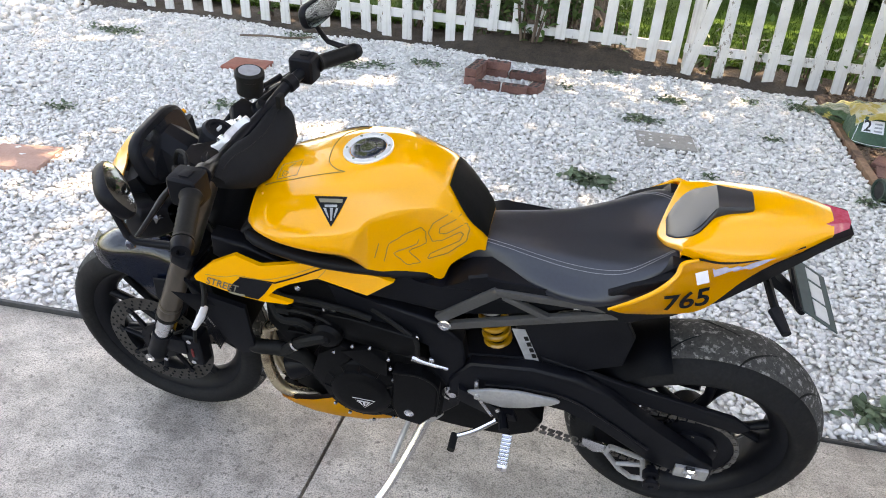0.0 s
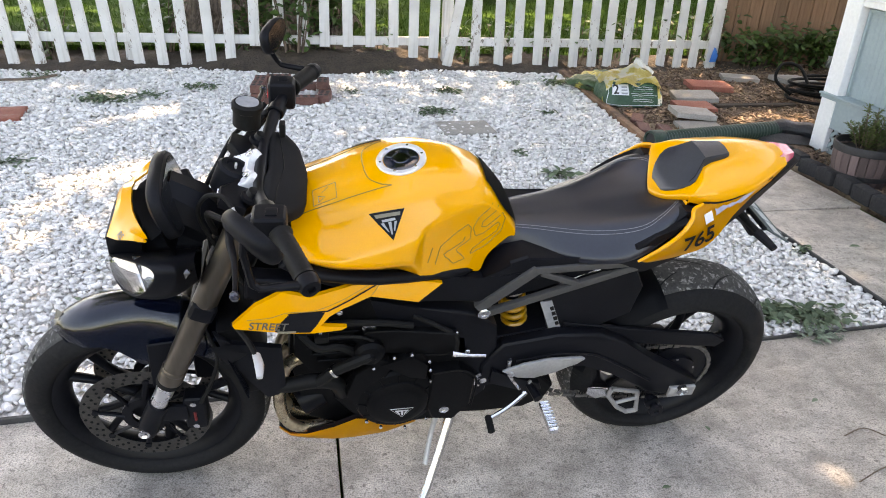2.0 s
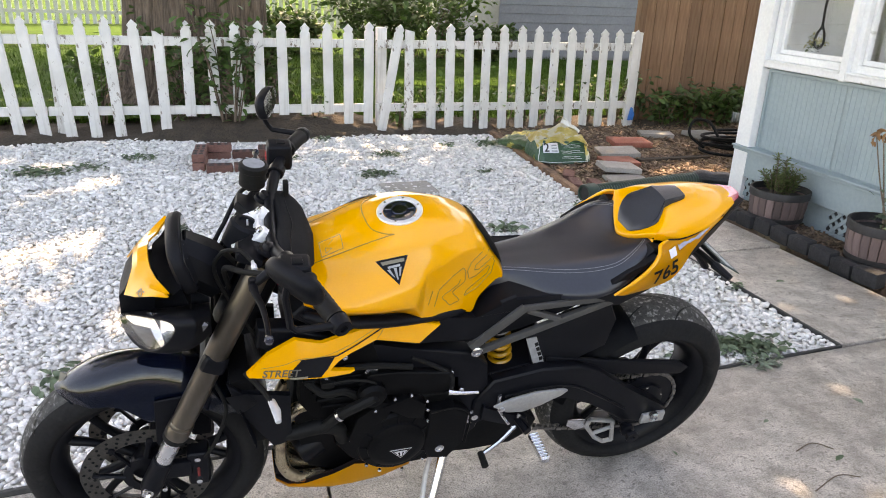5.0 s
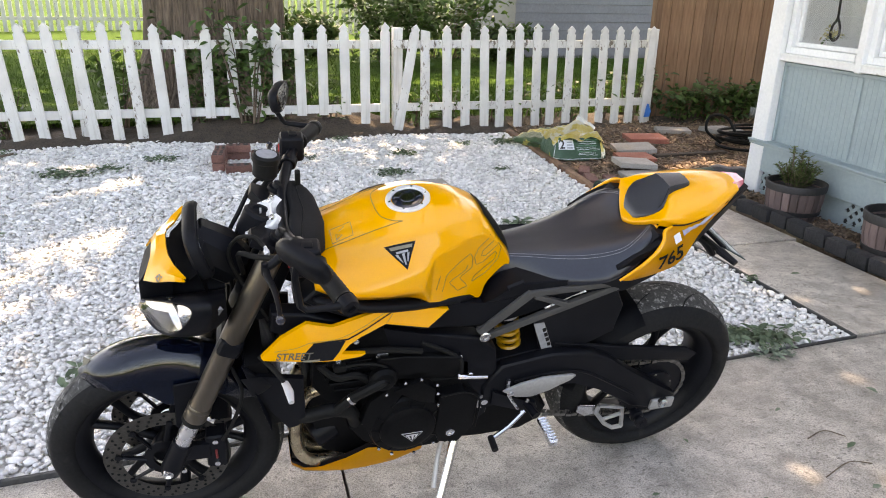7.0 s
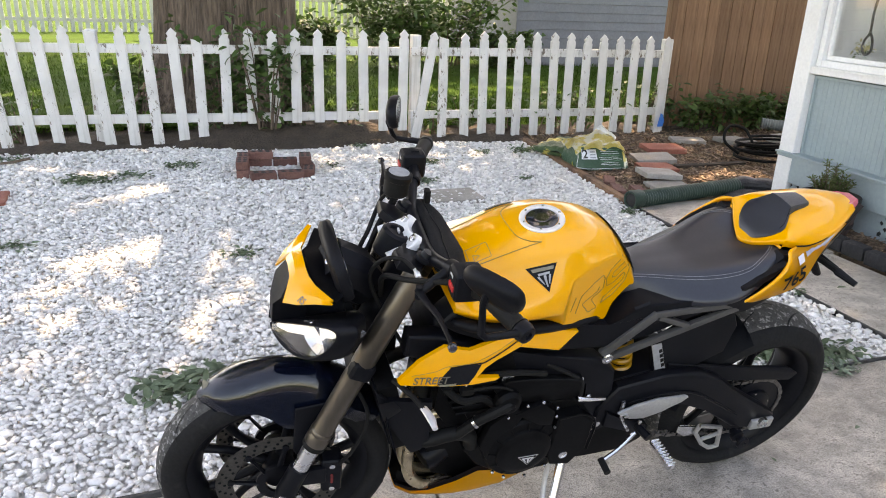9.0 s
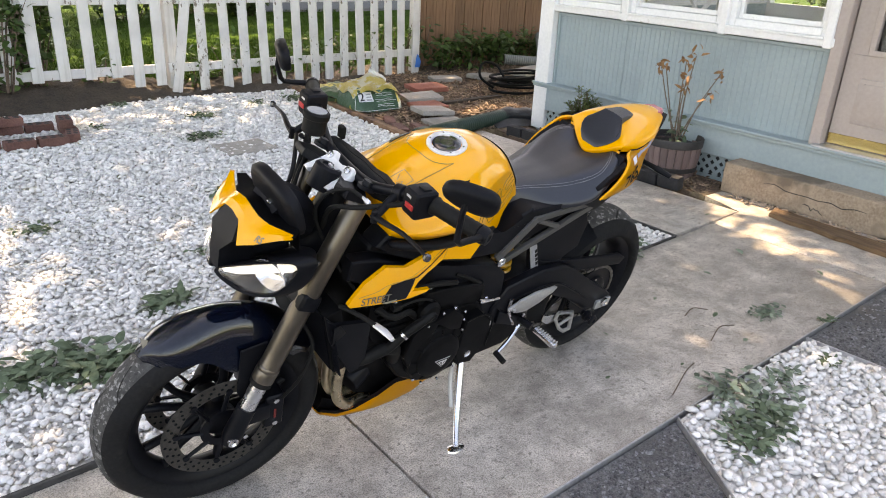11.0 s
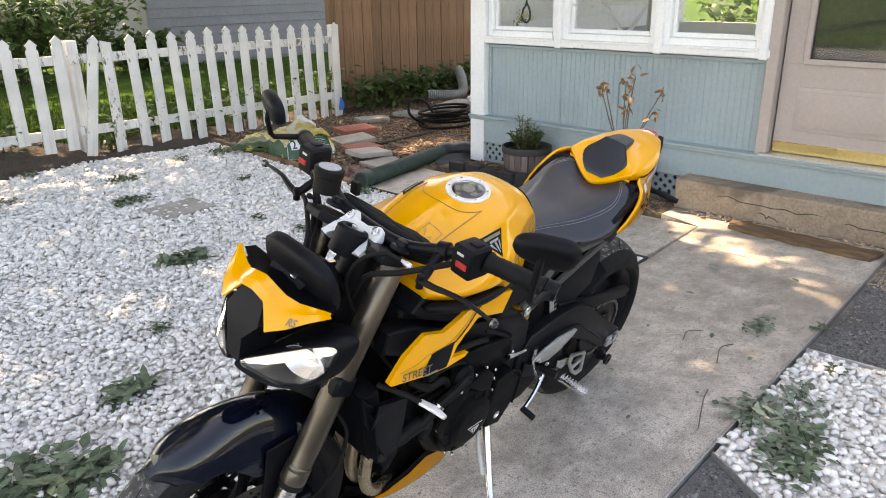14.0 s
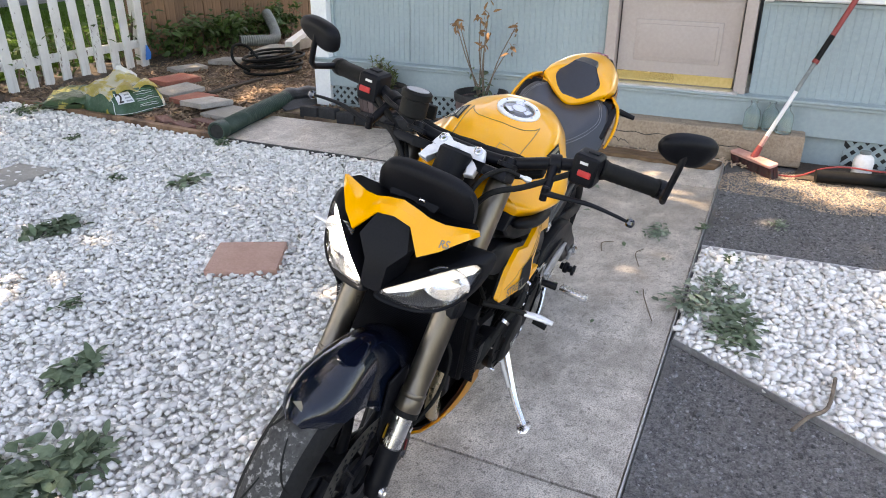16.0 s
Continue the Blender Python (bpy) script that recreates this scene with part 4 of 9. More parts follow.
def brake_disc(y, r, parent, centre, inner, steer):
    m = Matrix.Translation(centre + Vector((0, y, 0))) @ Matrix.Rotation(radians(-90), 4, "X")
    bm = bmesh.new()
    n, h = 60, 0.0022
    rows = []
    for rr in (inner, inner + (r - inner) * 0.33, inner + (r - inner) * 0.66, r):
        rows.append([m @ Vector((rr * (1 + (0.006 if rr in (inner, r) and k % 6 < 3 else 0)) * math.cos(2 * math.pi * k / n), rr * math.sin(2 * math.pi * k / n), 0)) for k in range(n)])
    loft(bm, rows, cap=False)
    bmesh.ops.solidify(bm, geom=bm.faces[:], thickness=0.0045)
    d = part("brake_disc", bm, "disc", parent, "drilled steel brake disc", smooth=30)
    holes = bmesh.new()
    for k in range(30):
        for j, rr in enumerate((inner + (r - inner) * 0.22, inner + (r - inner) * 0.5, inner + (r - inner) * 0.78)):
            a = 2 * math.pi * (k + j * 0.33) / 30
            for s in (-1, 1):
                lathe(holes, [(0.0038, 0), (0.0038, 0.0006)], m @ Matrix.Translation((rr * math.cos(a), rr * math.sin(a), s * 0.0029 - 0.0003)), 6)
    part("drilling", holes, "rubber", d, smooth=0)
    for k in range(8):
        bm = bmesh.new()
        a = 2 * math.pi * k / 8
        p0, p1 = Vector((0.05 * math.cos(a), 0.05 * math.sin(a), 0)), Vector(((inner + 0.006) * math.cos(a + 0.12), (inner + 0.006) * math.sin(a + 0.12), 0))
        tube(bm, [m @ p0, m @ p1], [0.008, 0.006], 6, 1, 0.5)
        lathe(bm, [(0.008, -0.005), (0.008, 0.005)], m @ Matrix.Translation(p1), 10)
        part("disc_carrier", bm, "satin_black", d, smooth=40)
    part("carrier_hub", lathe(None, [(0.034, -0.004), (0.056, -0.004), (0.056, 0.004), (0.034, 0.004)], m, 32, ring=True), "satin_black", d)
    return d


for y in (-0.068, 0.068):
    brake_disc(y, 0.148, front_wheel, AXLE_F, 0.108, True)
    c = part("caliper", box(None, (0.118, y * 1.16, RF + 0.035), (0.05, 0.05, 0.105), 0.010, 3, Matrix.Translation((0, 0, 0))), "satin_black", bike, "black radial brake caliper")
    steered(c)
    part("caliper_badge", box(None, (0.118, y * 1.16 + (0.0265 if y > 0 else -0.0265), RF + 0.03), (0.006, 0.002, 0.030), 0.002, 1), "lettering_red", c, "dull red maker's lettering bar")
    for dz in (-0.03, 0.045):
        part("bolt", lathe(None, [(0.007, 0), (0.007, 0.006), (0.004, 0.007)], along((0.118, y * 1.16 + (0.025 if y > 0 else -0.025), RF + 0.03 + dz), (0.118, y * 3, RF + 0.03 + dz)), 10), "chrome", c)

# -- fork --
def leg_at(z, y):
    return Vector(((z - 0.262) * 0.4325, y, z))


for s in (-1, 1):
    y = 0.104 * s
    leg = part("fork_leg", lathe(None, [(0.0265, 0.0), (0.0275, 0.004), (0.0275, 0.028), (0.0250, 0.034), (0.0258, 0.10), (0.0258, 0.30), (0.0255, 0.49), (0.021, 0.50)], along(leg_at(0.442, y), leg_at(0.93, y)), 28), "bronze", bike, "bronze grey anodised fork tube")
    steered(leg)
    part("inner_tube", rod(None, leg_at(0.335, y), leg_at(0.45, y), 0.0205, n=24), "chrome", leg, "polished steel inner fork tube")
    bm = tube(None, [leg_at(0.365, y), leg_at(0.32, y), Vector((0.012, y, RF + 0.004)), Vector((0.004, y, RF - 0.022))], [0.024, 0.024, 0.026, 0.020], 14, 4)
    box(bm, (0.062, y - 0.004 * s, RF + 0.045), (0.085, 0.018, 0.05), 0.006, 2)
    part("axle_clamp", bm, "satin_black", leg)
    part("dust_seal", lathe(None, [(0.0225, 0), (0.0275, 0.002), (0.0275, 0.012), (0.0265, 0.016)], along(leg_at(0.430, y), leg_at(0.6, y)), 24), "rubber", leg)
    part("clamp_ring", lathe(None, [(0.0262, 0), (0.0276, 0.003), (0.0276, 0.009), (0.0262, 0.012)], along(leg_at(0.47, y), leg_at(0.7, y)), 24), "bronze", leg)
    part("fork_cap", lathe(None, [(0.021, 0), (0.021, 0.008), (0.014, 0.010), (0.012, 0.02), (0.004, 0.021)], along(leg_at(0.925, y), leg_at(1.2, y)), 16), "satin_black", leg)
    part("axle_nut", lathe(None, [(0.013, 0), (0.013, 0.008), (0.009, 0.010), (0.005, 0.006)], along((0.004, y + 0.018 * s, RF), (0.004, y + s, RF)), 16), "chrome", leg)
    part("pinch_bolt", lathe(None, [(0.006, 0), (0.006, 0.006), (0.003, 0.007)], along((0.04, y + 0.006 * s, RF - 0.008), (0.04, y + s, RF - 0.008)), 10), "chrome", leg)
bm = box(None, (0.172, 0, 0.655), (0.055, 0.262, 0.052), 0.018, 3, Matrix.Translation((0.172, 0, 0.655)) @ pose(0, 0, 0, 0, 23, 0) @ Matrix.Translation((-0.172, 0, -0.655)))
steered(part("lower_yoke", bm, "satin_black", bike))
# silver top yoke with its two arms
bm = prism(None, [(0.225, -0.125), (0.275, -0.128), (0.300, -0.080), (0.322, -0.045), (0.322, 0.045), (0.300, 0.080), (0.275, 0.128), (0.225, 0.125), (0.222, 0.078), (0.262, 0.034), (0.262, -0.034), (0.222, -0.078)], 0.902, 0.922, "z", 0.006, 2)
bmesh.ops.transform(bm, matrix=Matrix.Translation((0.27, 0, 0.91)) @ pose(0, 0, 0, 0, 22, 0) @ Matrix.Translation((-0.27, 0, -0.91)), verts=bm.verts[:])
yoke = steered(part("top_yoke", bm, "satin_black", bike, "black cast top yoke"))
clamp = prism(None, [(-0.080, -0.030), (-0.054, -0.034), (-0.046, 0.014), (-0.032, 0.032), (0.032, 0.032), (0.046, 0.014), (0.054, -0.034), (0.080, -0.030), (0.074, 0.040), (0.066, 0.066), (0.050, 0.072), (0.034, 0.062), (0.024, 0.046), (-0.024, 0.046), (-0.034, 0.062), (-0.050, 0.068), (-0.066, 0.062), (-0.074, 0.040)], -0.011, 0.011, "x", 0.006, 3)
CLAMP = Matrix.Translation((0.250, -0.004, 0.911)) @ pose(0, 0, 0, 0, 44, 0) @ Matrix.Diagonal((0.9, 0.76, 0.74, 1))
for v in clamp.verts:
    v.co.x += 0.012 * math.sin(abs(v.co.y) * 30) - 0.5 * max(0.0, 0.02 - v.co.z)
bmesh.ops.transform(clamp, matrix=CLAMP, verts=clamp.verts[:])
part("bar_clamp", clamp, "clamp_silver", yoke, "bright silver handlebar clamp", smooth=40)
for s in (-1, 1):
    q = CLAMP @ Vector((0.000, s * 0.052, 0.050))
    part("bolt", lathe(None, [(0.0085, 0), (0.0085, 0.006), (0.006, 0.007), (0.005, 0.002), (0.001, 0.002)], along(q, q + Vector((-0.7, 0, 0.7))), 12), "chrome", yoke)
part("ignition_switch", lathe(None, [(0.034, 0), (0.034, 0.05), (0.028, 0.056), (0.020, 0.056), (0.018, 0.050), (0.004, 0.050)], along((0.230, -0.008, 0.886), (0.267, -0.008, 0.974)), 24), "plastic_black", yoke)
part("key_slot", box(None, (0.2515, -0.008, 0.9375), (0.004, 0.014, 0.006), 0, 1), "silver_decal", yoke)

# -- handlebar --
bar = steered(part("handlebar", tube(None, [(0.392, -0.377, 0.957), (0.346, -0.265, 0.969), (0.320, -0.185, 0.956), (0.302, -0.10, 0.930), (0.297, 0, 0.926), (0.302, 0.10, 0.930), (0.320, 0.185, 0.956), (0.346, 0.265, 0.969), (0.392, 0.377, 0.957)], 0.0125, 14, 6), "satin_black", bike, "tapered black handlebar"))
for s in (-1, 1):
    a, b = Vector((0.348, 0.268 * s, 0.969)), Vector((0.391, 0.371 * s, 0.9575))
    d = (b - a).length
    part("grip", lathe(None, [(0.020, 0.0), (0.021, 0.004), (0.0175, 0.012)] + [(0.0172 + (0.0008 if k % 2 else 0), 0.02 + k * 0.006) for k in range(15)] + [(0.0175, d - 0.006), (0.0195, d)], along(a, b), 20), "rubber", bar, "ribbed black rubber grip")
    part("bar_end", lathe(None, [(0.019, 0), (0.0195, 0.010), (0.016, 0.022), (0.008, 0.023), (0.007, 0.018)], along(b + (b - a).normalized() * 0.002, b + (b - a)), 20), "satin_black", bar)
    c = Vector((0.330, 0.245 * s, 0.968))
    sw = part("switch_box", box(None, c, (0.058, 0.052, 0.062), 0.012, 3), "plastic_black", bar, "black switch housing")
    part("rocker", box(None, c + Vector((-0.029, 0.004 * s, -0.004)), (0.006, 0.026, 0.012), 0.002, 2, ), "red", sw, "red switch")
    part("icon", box(None, c + Vector((-0.0292, -0.002 * s, 0.016)), (0.0012, 0.016, 0.005), 0, 1), "silver_decal", sw)
    part("button", box(None, c + Vector((0.004, 0.004 * s, 0.031)), (0.020, 0.022, 0.006), 0.002, 2), "plastic_black", sw)
    # lever with its perch
    pv = Vector((0.256, 0.199 * s, 0.918))
    bm = tube(None, [(0.322, 0.186 * s, 0.957), (0.296, 0.190 * s, 0.944), (0.268, 0.197 * s, 0.924), pv], [0.012, 0.0095, 0.009, 0.008], 12, 4)
    lathe(bm, [(0.016, -0.012), (0.0185, -0.010), (0.0185, 0.010), (0.016, 0.012)], along((0.321, 0.186 * s, 0.956), (0.340, 0.245 * s, 0.968)), 18)
    pr = part("lever_perch", bm, "satin_black", bar)
    part("pivot_bolt", lathe(None, [(0.0075, -0.014), (0.0075, 0.012), (0.004, 0.014)], Matrix.Translation(pv), 12), "satin_black", pr)
    part("adjuster", lathe(None, [(0.0045, 0), (0.006, 0.003), (0.006, 0.012), (0.004, 0.016), (0.003, 0.026)], along((0.262, 0.166 * s, 0.927), (0.250, 0.10 * s, 0.938)), 12), "silver_decal" if s < 0 else "satin_black", pr, "pale cable adjuster" if s < 0 else "")
    lv = [Vector((x, y * s, z)) for x, y, z in ((0.256, 0.194, 0.918), (0.260, 0.232, 0.921), (0.271, 0.280, 0.924), (0.277, 0.325, 0.921), (0.279, 0.363, 0.917))]
    part("lever", tube(None, lv, [0.0085, 0.0075, 0.006, 0.0048, 0.0042], 10, 5, 0.7), "satin_black", pr, "black clutch lever" if s < 0 else "black brake lever")
    part("lever_ball", lathe(None, [(0.002, -0.009), (0.007, -0.006), (0.009, 0), (0.007, 0.006), (0.002, 0.009)], Matrix.Translation(lv[-1]), 12), "gloss_black", pr)
    # bar-end mirror on its bent stem
    e = Vector((0.394, 0.384 * s, 0.957))
    mc = Vector((0.316, -0.406, 1.068)) if s < 0 else Vector((0.306, 0.385, 1.043))
    low = Vector((0.322, 0.398 * s, 0.963))
    mir = part("mirror_stem", tube(None, [e, e.lerp(low, 0.25), low, low + Vector((-0.010, 0.001 * s, 0.010)), mc + Vector((-0.012, 0, -0.030)), mc + Vector((-0.008, 0, -0.004))], [0.0125, 0.0075, 0.0065, 0.0065, 0.0062, 0.007], 10, 1), "satin_black", bar, "bar-end mirror")
    long = Vector((0.083, -0.090, -0.015) if s < 0 else (0.030, 0.108, 0.012)).normalized()
    face = Vector((0.90, 0.22, 0.40) if s < 0 else (0.85, -0.36, 0.16))
    face = (face - long * face.dot(long)).normalized()
    mm = Matrix.Translation(mc) @ Matrix((face, long, face.cross(long))).transposed().to_4x4()
    rings = []
    for d, sc in ((-0.015, 0.45), (-0.0135, 0.72), (-0.008, 0.92), (0.0, 1.0), (0.009, 0.985), (0.013, 0.93)):
        ring = []
        for k in range(28):
            a = 2 * math.pi * k / 28
            ca, sa = math.cos(a), math.sin(a)
            yy = (0.056 if s < 0 else 0.062) * math.copysign(abs(ca) ** 0.72, ca)
            zz = (0.031 if s < 0 else 0.026) * math.copysign(abs(sa) ** 0.78, sa) * (1.08 - 0.28 * s * ca)
            ring.append(mm @ Vector((d, yy * sc, zz * sc)))
        rings.append(ring)
    part("mirror_housing", loft(None, rings), "plastic_black", mir, smooth=50)
    glass = [[mm @ Vector((0.0138 + q, (0.051 if s < 0 else 0.056) * math.copysign(abs(math.cos(2 * math.pi * k / 28)) ** 0.72, math.cos(2 * math.pi * k / 28)), (0.0275 if s < 0 else 0.0225) * math.copysign(abs(math.sin(2 * math.pi * k / 28)) ** 0.78, math.sin(2 * math.pi * k / 28)) * (1.08 - 0.28 * s * math.cos(2 * math.pi * k / 28)))) for k in range(28)] for q in (-0.006, -0.0008)]
    part("mirror_glass", loft(None, glass), "mirror", mir, "mirror glass", smooth=0)
# brake fluid reservoir
part("brake_reservoir", lathe(None, [(0.024, 0), (0.028, 0.004), (0.028, 0.036), (0.031, 0.038), (0.031, 0.050), (0.027, 0.054), (0.018, 0.054), (0.017, 0.052), (0.003, 0.052)], Matrix.Translation((0.264, 0.110, 0.960)) @ pose(0, 0, 0, 0, 6, 0), 28), "rubber", bar, "round black brake fluid reservoir")
part("reservoir_label", lathe(None, [(0.023, 0.0), (0.023, 0.0012), (0.002, 0.0012)], Matrix.Translation((0.264, 0.110, 0.960)) @ pose(0, 0, 0, 0, 6, 0) @ Matrix.Translation((0, 0, 0.0536)), 24), "label_grey", bar, "grey printed lid disc")
part("reservoir_bracket", tube(None, [(0.266, 0.112, 0.962), (0.28, 0.16, 0.960), (0.295, 0.195, 0.965)], 0.006, 8, 4), "satin_black", bar)
# black cloth sleeve lashed round the middle of the bar
rings = []
for y, r, dx, dz in ((-0.165, 0.019, 0.004, 0.010), (-0.14, 0.032, 0.004, 0.002), (-0.10, 0.047, 0.008, -0.006), (-0.05, 0.050, 0.012, -0.012), (0.0, 0.048, 0.014, -0.016), (0.05, 0.047, 0.012, -0.014), (0.09, 0.043, 0.008, -0.008), (0.112, 0.034, 0.004, 0.000), (0.126, 0.020, 0.002, 0.008)):
    ring_ = []
    for k in range(24):
        a = 2 * math.pi * k / 24
        c_, s_ = math.copysign(abs(math.cos(a)) ** 0.7, math.cos(a)), math.copysign(abs(math.sin(a)) ** 0.7, math.sin(a))
        ring_.append((0.326 + dx + r * c_ * (0.62 if c_ < 0 else 0.96) + 0.002 * math.sin(5 * a + 40 * y), y, 0.917 + dz + r * (0.58 * s_ - 0.30 * c_) + 0.002 * math.cos(4 * a + 60 * y)))
    rings.append(ring_)
sleeve = steered(part("bar_sleeve", loft(None, rings), "cloth", bike, "black cloth sleeve wrapped round the handlebar", smooth=70))
part("sleeve_seam", tube(None, [(r_[6][0] - 0.0, r_[6][1], r_[6][2] + 0.0005) for r_ in rings[1:-1]], 0.0012, 5, 3), "rubber", sleeve)
part("sleeve_toggle", box(None, (0.336, 0.104, 0.957), (0.012, 0.022, 0.030), 0.003, 2), "rubber", sleeve, "black toggle")
# cables and hoses
for name, pts, r, mat in (
        ("clutch_cable", [(0.257, -0.142, 0.931), (0.236, -0.115, 0.938), (0.200, -0.09, 0.918), (0.185, -0.08, 0.86), (0.24, -0.09, 0.74), (0.33, -0.12, 0.60)], 0.0045, "rubber"),
        ("brake_hose", [(0.258, 0.180, 0.922), (0.236, 0.135, 0.926), (0.205, 0.080, 0.890), (0.174, 0.050, 0.828), (0.178, 0.025, 0.72), (0.17, 0.02, 0.66)], 0.005, "rubber"),
        ("brake_hose", [(0.175, -0.03, 0.66), (0.165, -0.09, 0.60), (0.19, -0.125, 0.53), (0.165, -0.13, 0.44), (0.135, -0.105, 0.36)], 0.0045, "rubber"),
        ("wiring_loom", [(0.31, -0.22, 0.950), (0.245, -0.16, 0.918), (0.205, -0.11, 0.895), (0.21, -0.07, 0.82)], 0.006, "rubber"),
        ("wiring_loom", [(0.31, 0.22, 0.950), (0.268, 0.145, 0.925), (0.224, 0.092, 0.880), (0.196, 0.062, 0.80), (0.21, 0.04, 0.72)], 0.007, "rubber"),
        ("throttle_cable", [(0.315, 0.235, 0.94), (0.264, 0.125, 0.918), (0.214, 0.072, 0.876), (0.186, 0.046, 0.81), (0.21, 0.03, 0.72)], 0.0045, "rubber")):
    steered(part(name, tube(None, pts, r, 8, 7), mat, bike))

# -- front mudguard --
rings = []
for k in range(23):
    t = k / 22
    ph = radians(54 + 92 * t)
    wid = 0.070 * (0.30 + 0.70 * min(1.0, (t / 0.16)) ** 0.55) * (1.0 if t < 0.8 else 1.0 - 0.28 * (t - 0.8) / 0.2)
    drop = 0.052 + 0.085 * math.exp(-((t - 0.48) / 0.19) ** 2) - (0.02 if t < 0.12 else 0)
    R0 = RF + 0.020 + 0.018 * math.sin(math.pi * min(1, t * 1.1))
    ring = []
    for i in range(13):
        u = -1 + i / 6
        yy = wid * math.sin(u * 1.35) / math.sin(1.35)
        rr = R0 - drop * abs(u) ** 2.6 - 0.010 * abs(u)
        ring.append((-rr * math.cos(ph), yy, RF + rr * math.sin(ph)))
    rings.append(ring)
bm = loft(None, rings, False, False)
bmesh.ops.solidify(bm, geom=bm.faces[:], thickness=0.003)
mud = steered(part("front_mudguard", bm, "gloss_black", bike, "glossy black front mudguard", smooth=60))
for s in (-1, 1):
    part("mudguard_stay", prism(None, [(0.035, 0.52), (0.10, 0.53), (0.13, 0.47), (0.085, 0.40), (0.05, 0.345), (0.03, 0.39)], 0.070 * s, 0.076 * s, "y", 0.002, 1), "plastic_black", mud)
    part("reflector", prism(None, [(0.045, 0.372), (0.060, 0.40), (0.075, 0.385), (0.062, 0.352)], 0.0775 * s, 0.0815 * s, "y", 0.001, 1), "spring", mud, "amber side reflector")
part("mudguard_badge", prism(None, [(-0.012, 0), (0.012, 0), (0, -0.020)], 0, 0.001, "z"), "decal_grey", mud).matrix_basis = Matrix.Translation((-RF * 0.575, 0, RF + RF * 0.945)) @ pose(0, 0, 0, 0, -32, 90)

# -- headlights, fly screen and dash --
def lamp_x(y, z):
    return -0.012 + 3.6 * y * y + max(0, z - 0.74) * 0.30


def lamp_outline(s, grow=0.0):
    pts = [(0.016, 0.728), (0.018, 0.742), (0.060, 0.768), (0.110, 0.797), (0.148, 0.812), (0.160, 0.803), (0.155, 0.772), (0.143, 0.742), (0.124, 0.726), (0.098, 0.719), (0.070, 0.721), (0.040, 0.726)]
    cy, cz = 0.090, 0.762
    return [(s * max(0.004, cy + (y - cy) * (1 + grow)), cz + (z - cz) * (1 + grow * 1.5)) for y, z in pts]


for s in (-1, 1):
    o0, o1, o2 = lamp_outline(s, 0.0), lamp_outline(s, 0.13), lamp_outline(s, 0.24)
    rings = [[(lamp_x(y, z) + 0.010, y, z) for y, z in o0], [(lamp_x(y, z) + 0.001, y, z) for y, z in lamp_outline(s, 0.01)], [(lamp_x(y, z) - 0.006, y, z) for y, z in lamp_outline(s, 0.07)], [(lamp_x(y, z) - 0.002, y, z) for y, z in o1], [(lamp_x(y, z) + 0.022, y, z) for y, z in o2],
             [(0.085 + 0.3 * abs(y), y * 0.97, 0.772 + (z - 0.772) * 0.98) for y, z in o2], [(0.165, y * 0.70, 0.765 + (z - 0.772) * 0.7) for y, z in o2]]
    hl = part("headlight", loft(None, rings, cap=False), "plastic_black", bike, "angular twin headlight in black housing", subsurf=2)
    bm = loft(None, [[(lamp_x(y, z) + 0.006, y, z) for y, z in o0], [(lamp_x(y, z) - 0.001, s * 0.09 + (y - s * 0.09) * 0.97, 0.765 + (z - 0.765) * 0.97) for y, z in o0], [(lamp_x(y, z) - 0.004, s * 0.09 + (y - s * 0.09) * 0.6, 0.765 + (z - 0.765) * 0.6) for y, z in o0]])
    part("lens", bm, "lens", hl, "clear headlight lens", smooth=60)
    part("lamp_backing", loft(None, [[(lamp_x(y, z) + 0.012, y * 0.99, z) for y, z in o0], [(lamp_x(y, z) + 0.060, s * 0.09 + (y - s * 0.09) * 0.85, 0.765 + (z - 0.765) * 0.8) for y, z in o0], [(lamp_x(y, z) + 0.066, s * 0.09 + (y - s * 0.09) * 0.05, 0.765 + (z - 0.765) * 0.05) for y, z in o0]], cap=False), "lamp_grey", hl, smooth=40)
    bowl = along((lamp_x(0.112, 0.765) + 0.046, 0.103 * s, 0.767), (lamp_x(0.112, 0.765) - 0.30, 0.110 * s + 0.13 * s, 0.745))
    part("reflector", lathe(None, [(0.004, 0.0), (0.020, 0.004), (0.032, 0.014), (0.039, 0.030), (0.0405, 0.030), (0.034, 0.012), (0.022, 0.0), (0.004, -0.004)], bowl @ Matrix.Diagonal((1.08, 0.92, 1, 1)), 32, ring=True), "reflector", hl, "bright round reflector", smooth=60)
    part("bulb_cover", lathe(None, [(0.009, 0.002), (0.009, 0.010), (0.006, 0.013), (0.001, 0.014)], bowl, 16), "lamp_grey", hl)
    # daylight strip along the top edge
    top = [(0.021, 0.739), (0.060, 0.7645), (0.110, 0.793), (0.146, 0.807), (0.155, 0.800), (0.150, 0.790), (0.112, 0.772), (0.068, 0.750), (0.030, 0.735)]
    bm = loft(None, [[(lamp_x(y, z) + 0.0075 + q, s * y, z) for y, z in top] for q in (0.0, 0.004)])
    part("daylight_strip", bm, "drl" if s < 0 else "drl_right", hl, "glowing white daylight strip", smooth=0)
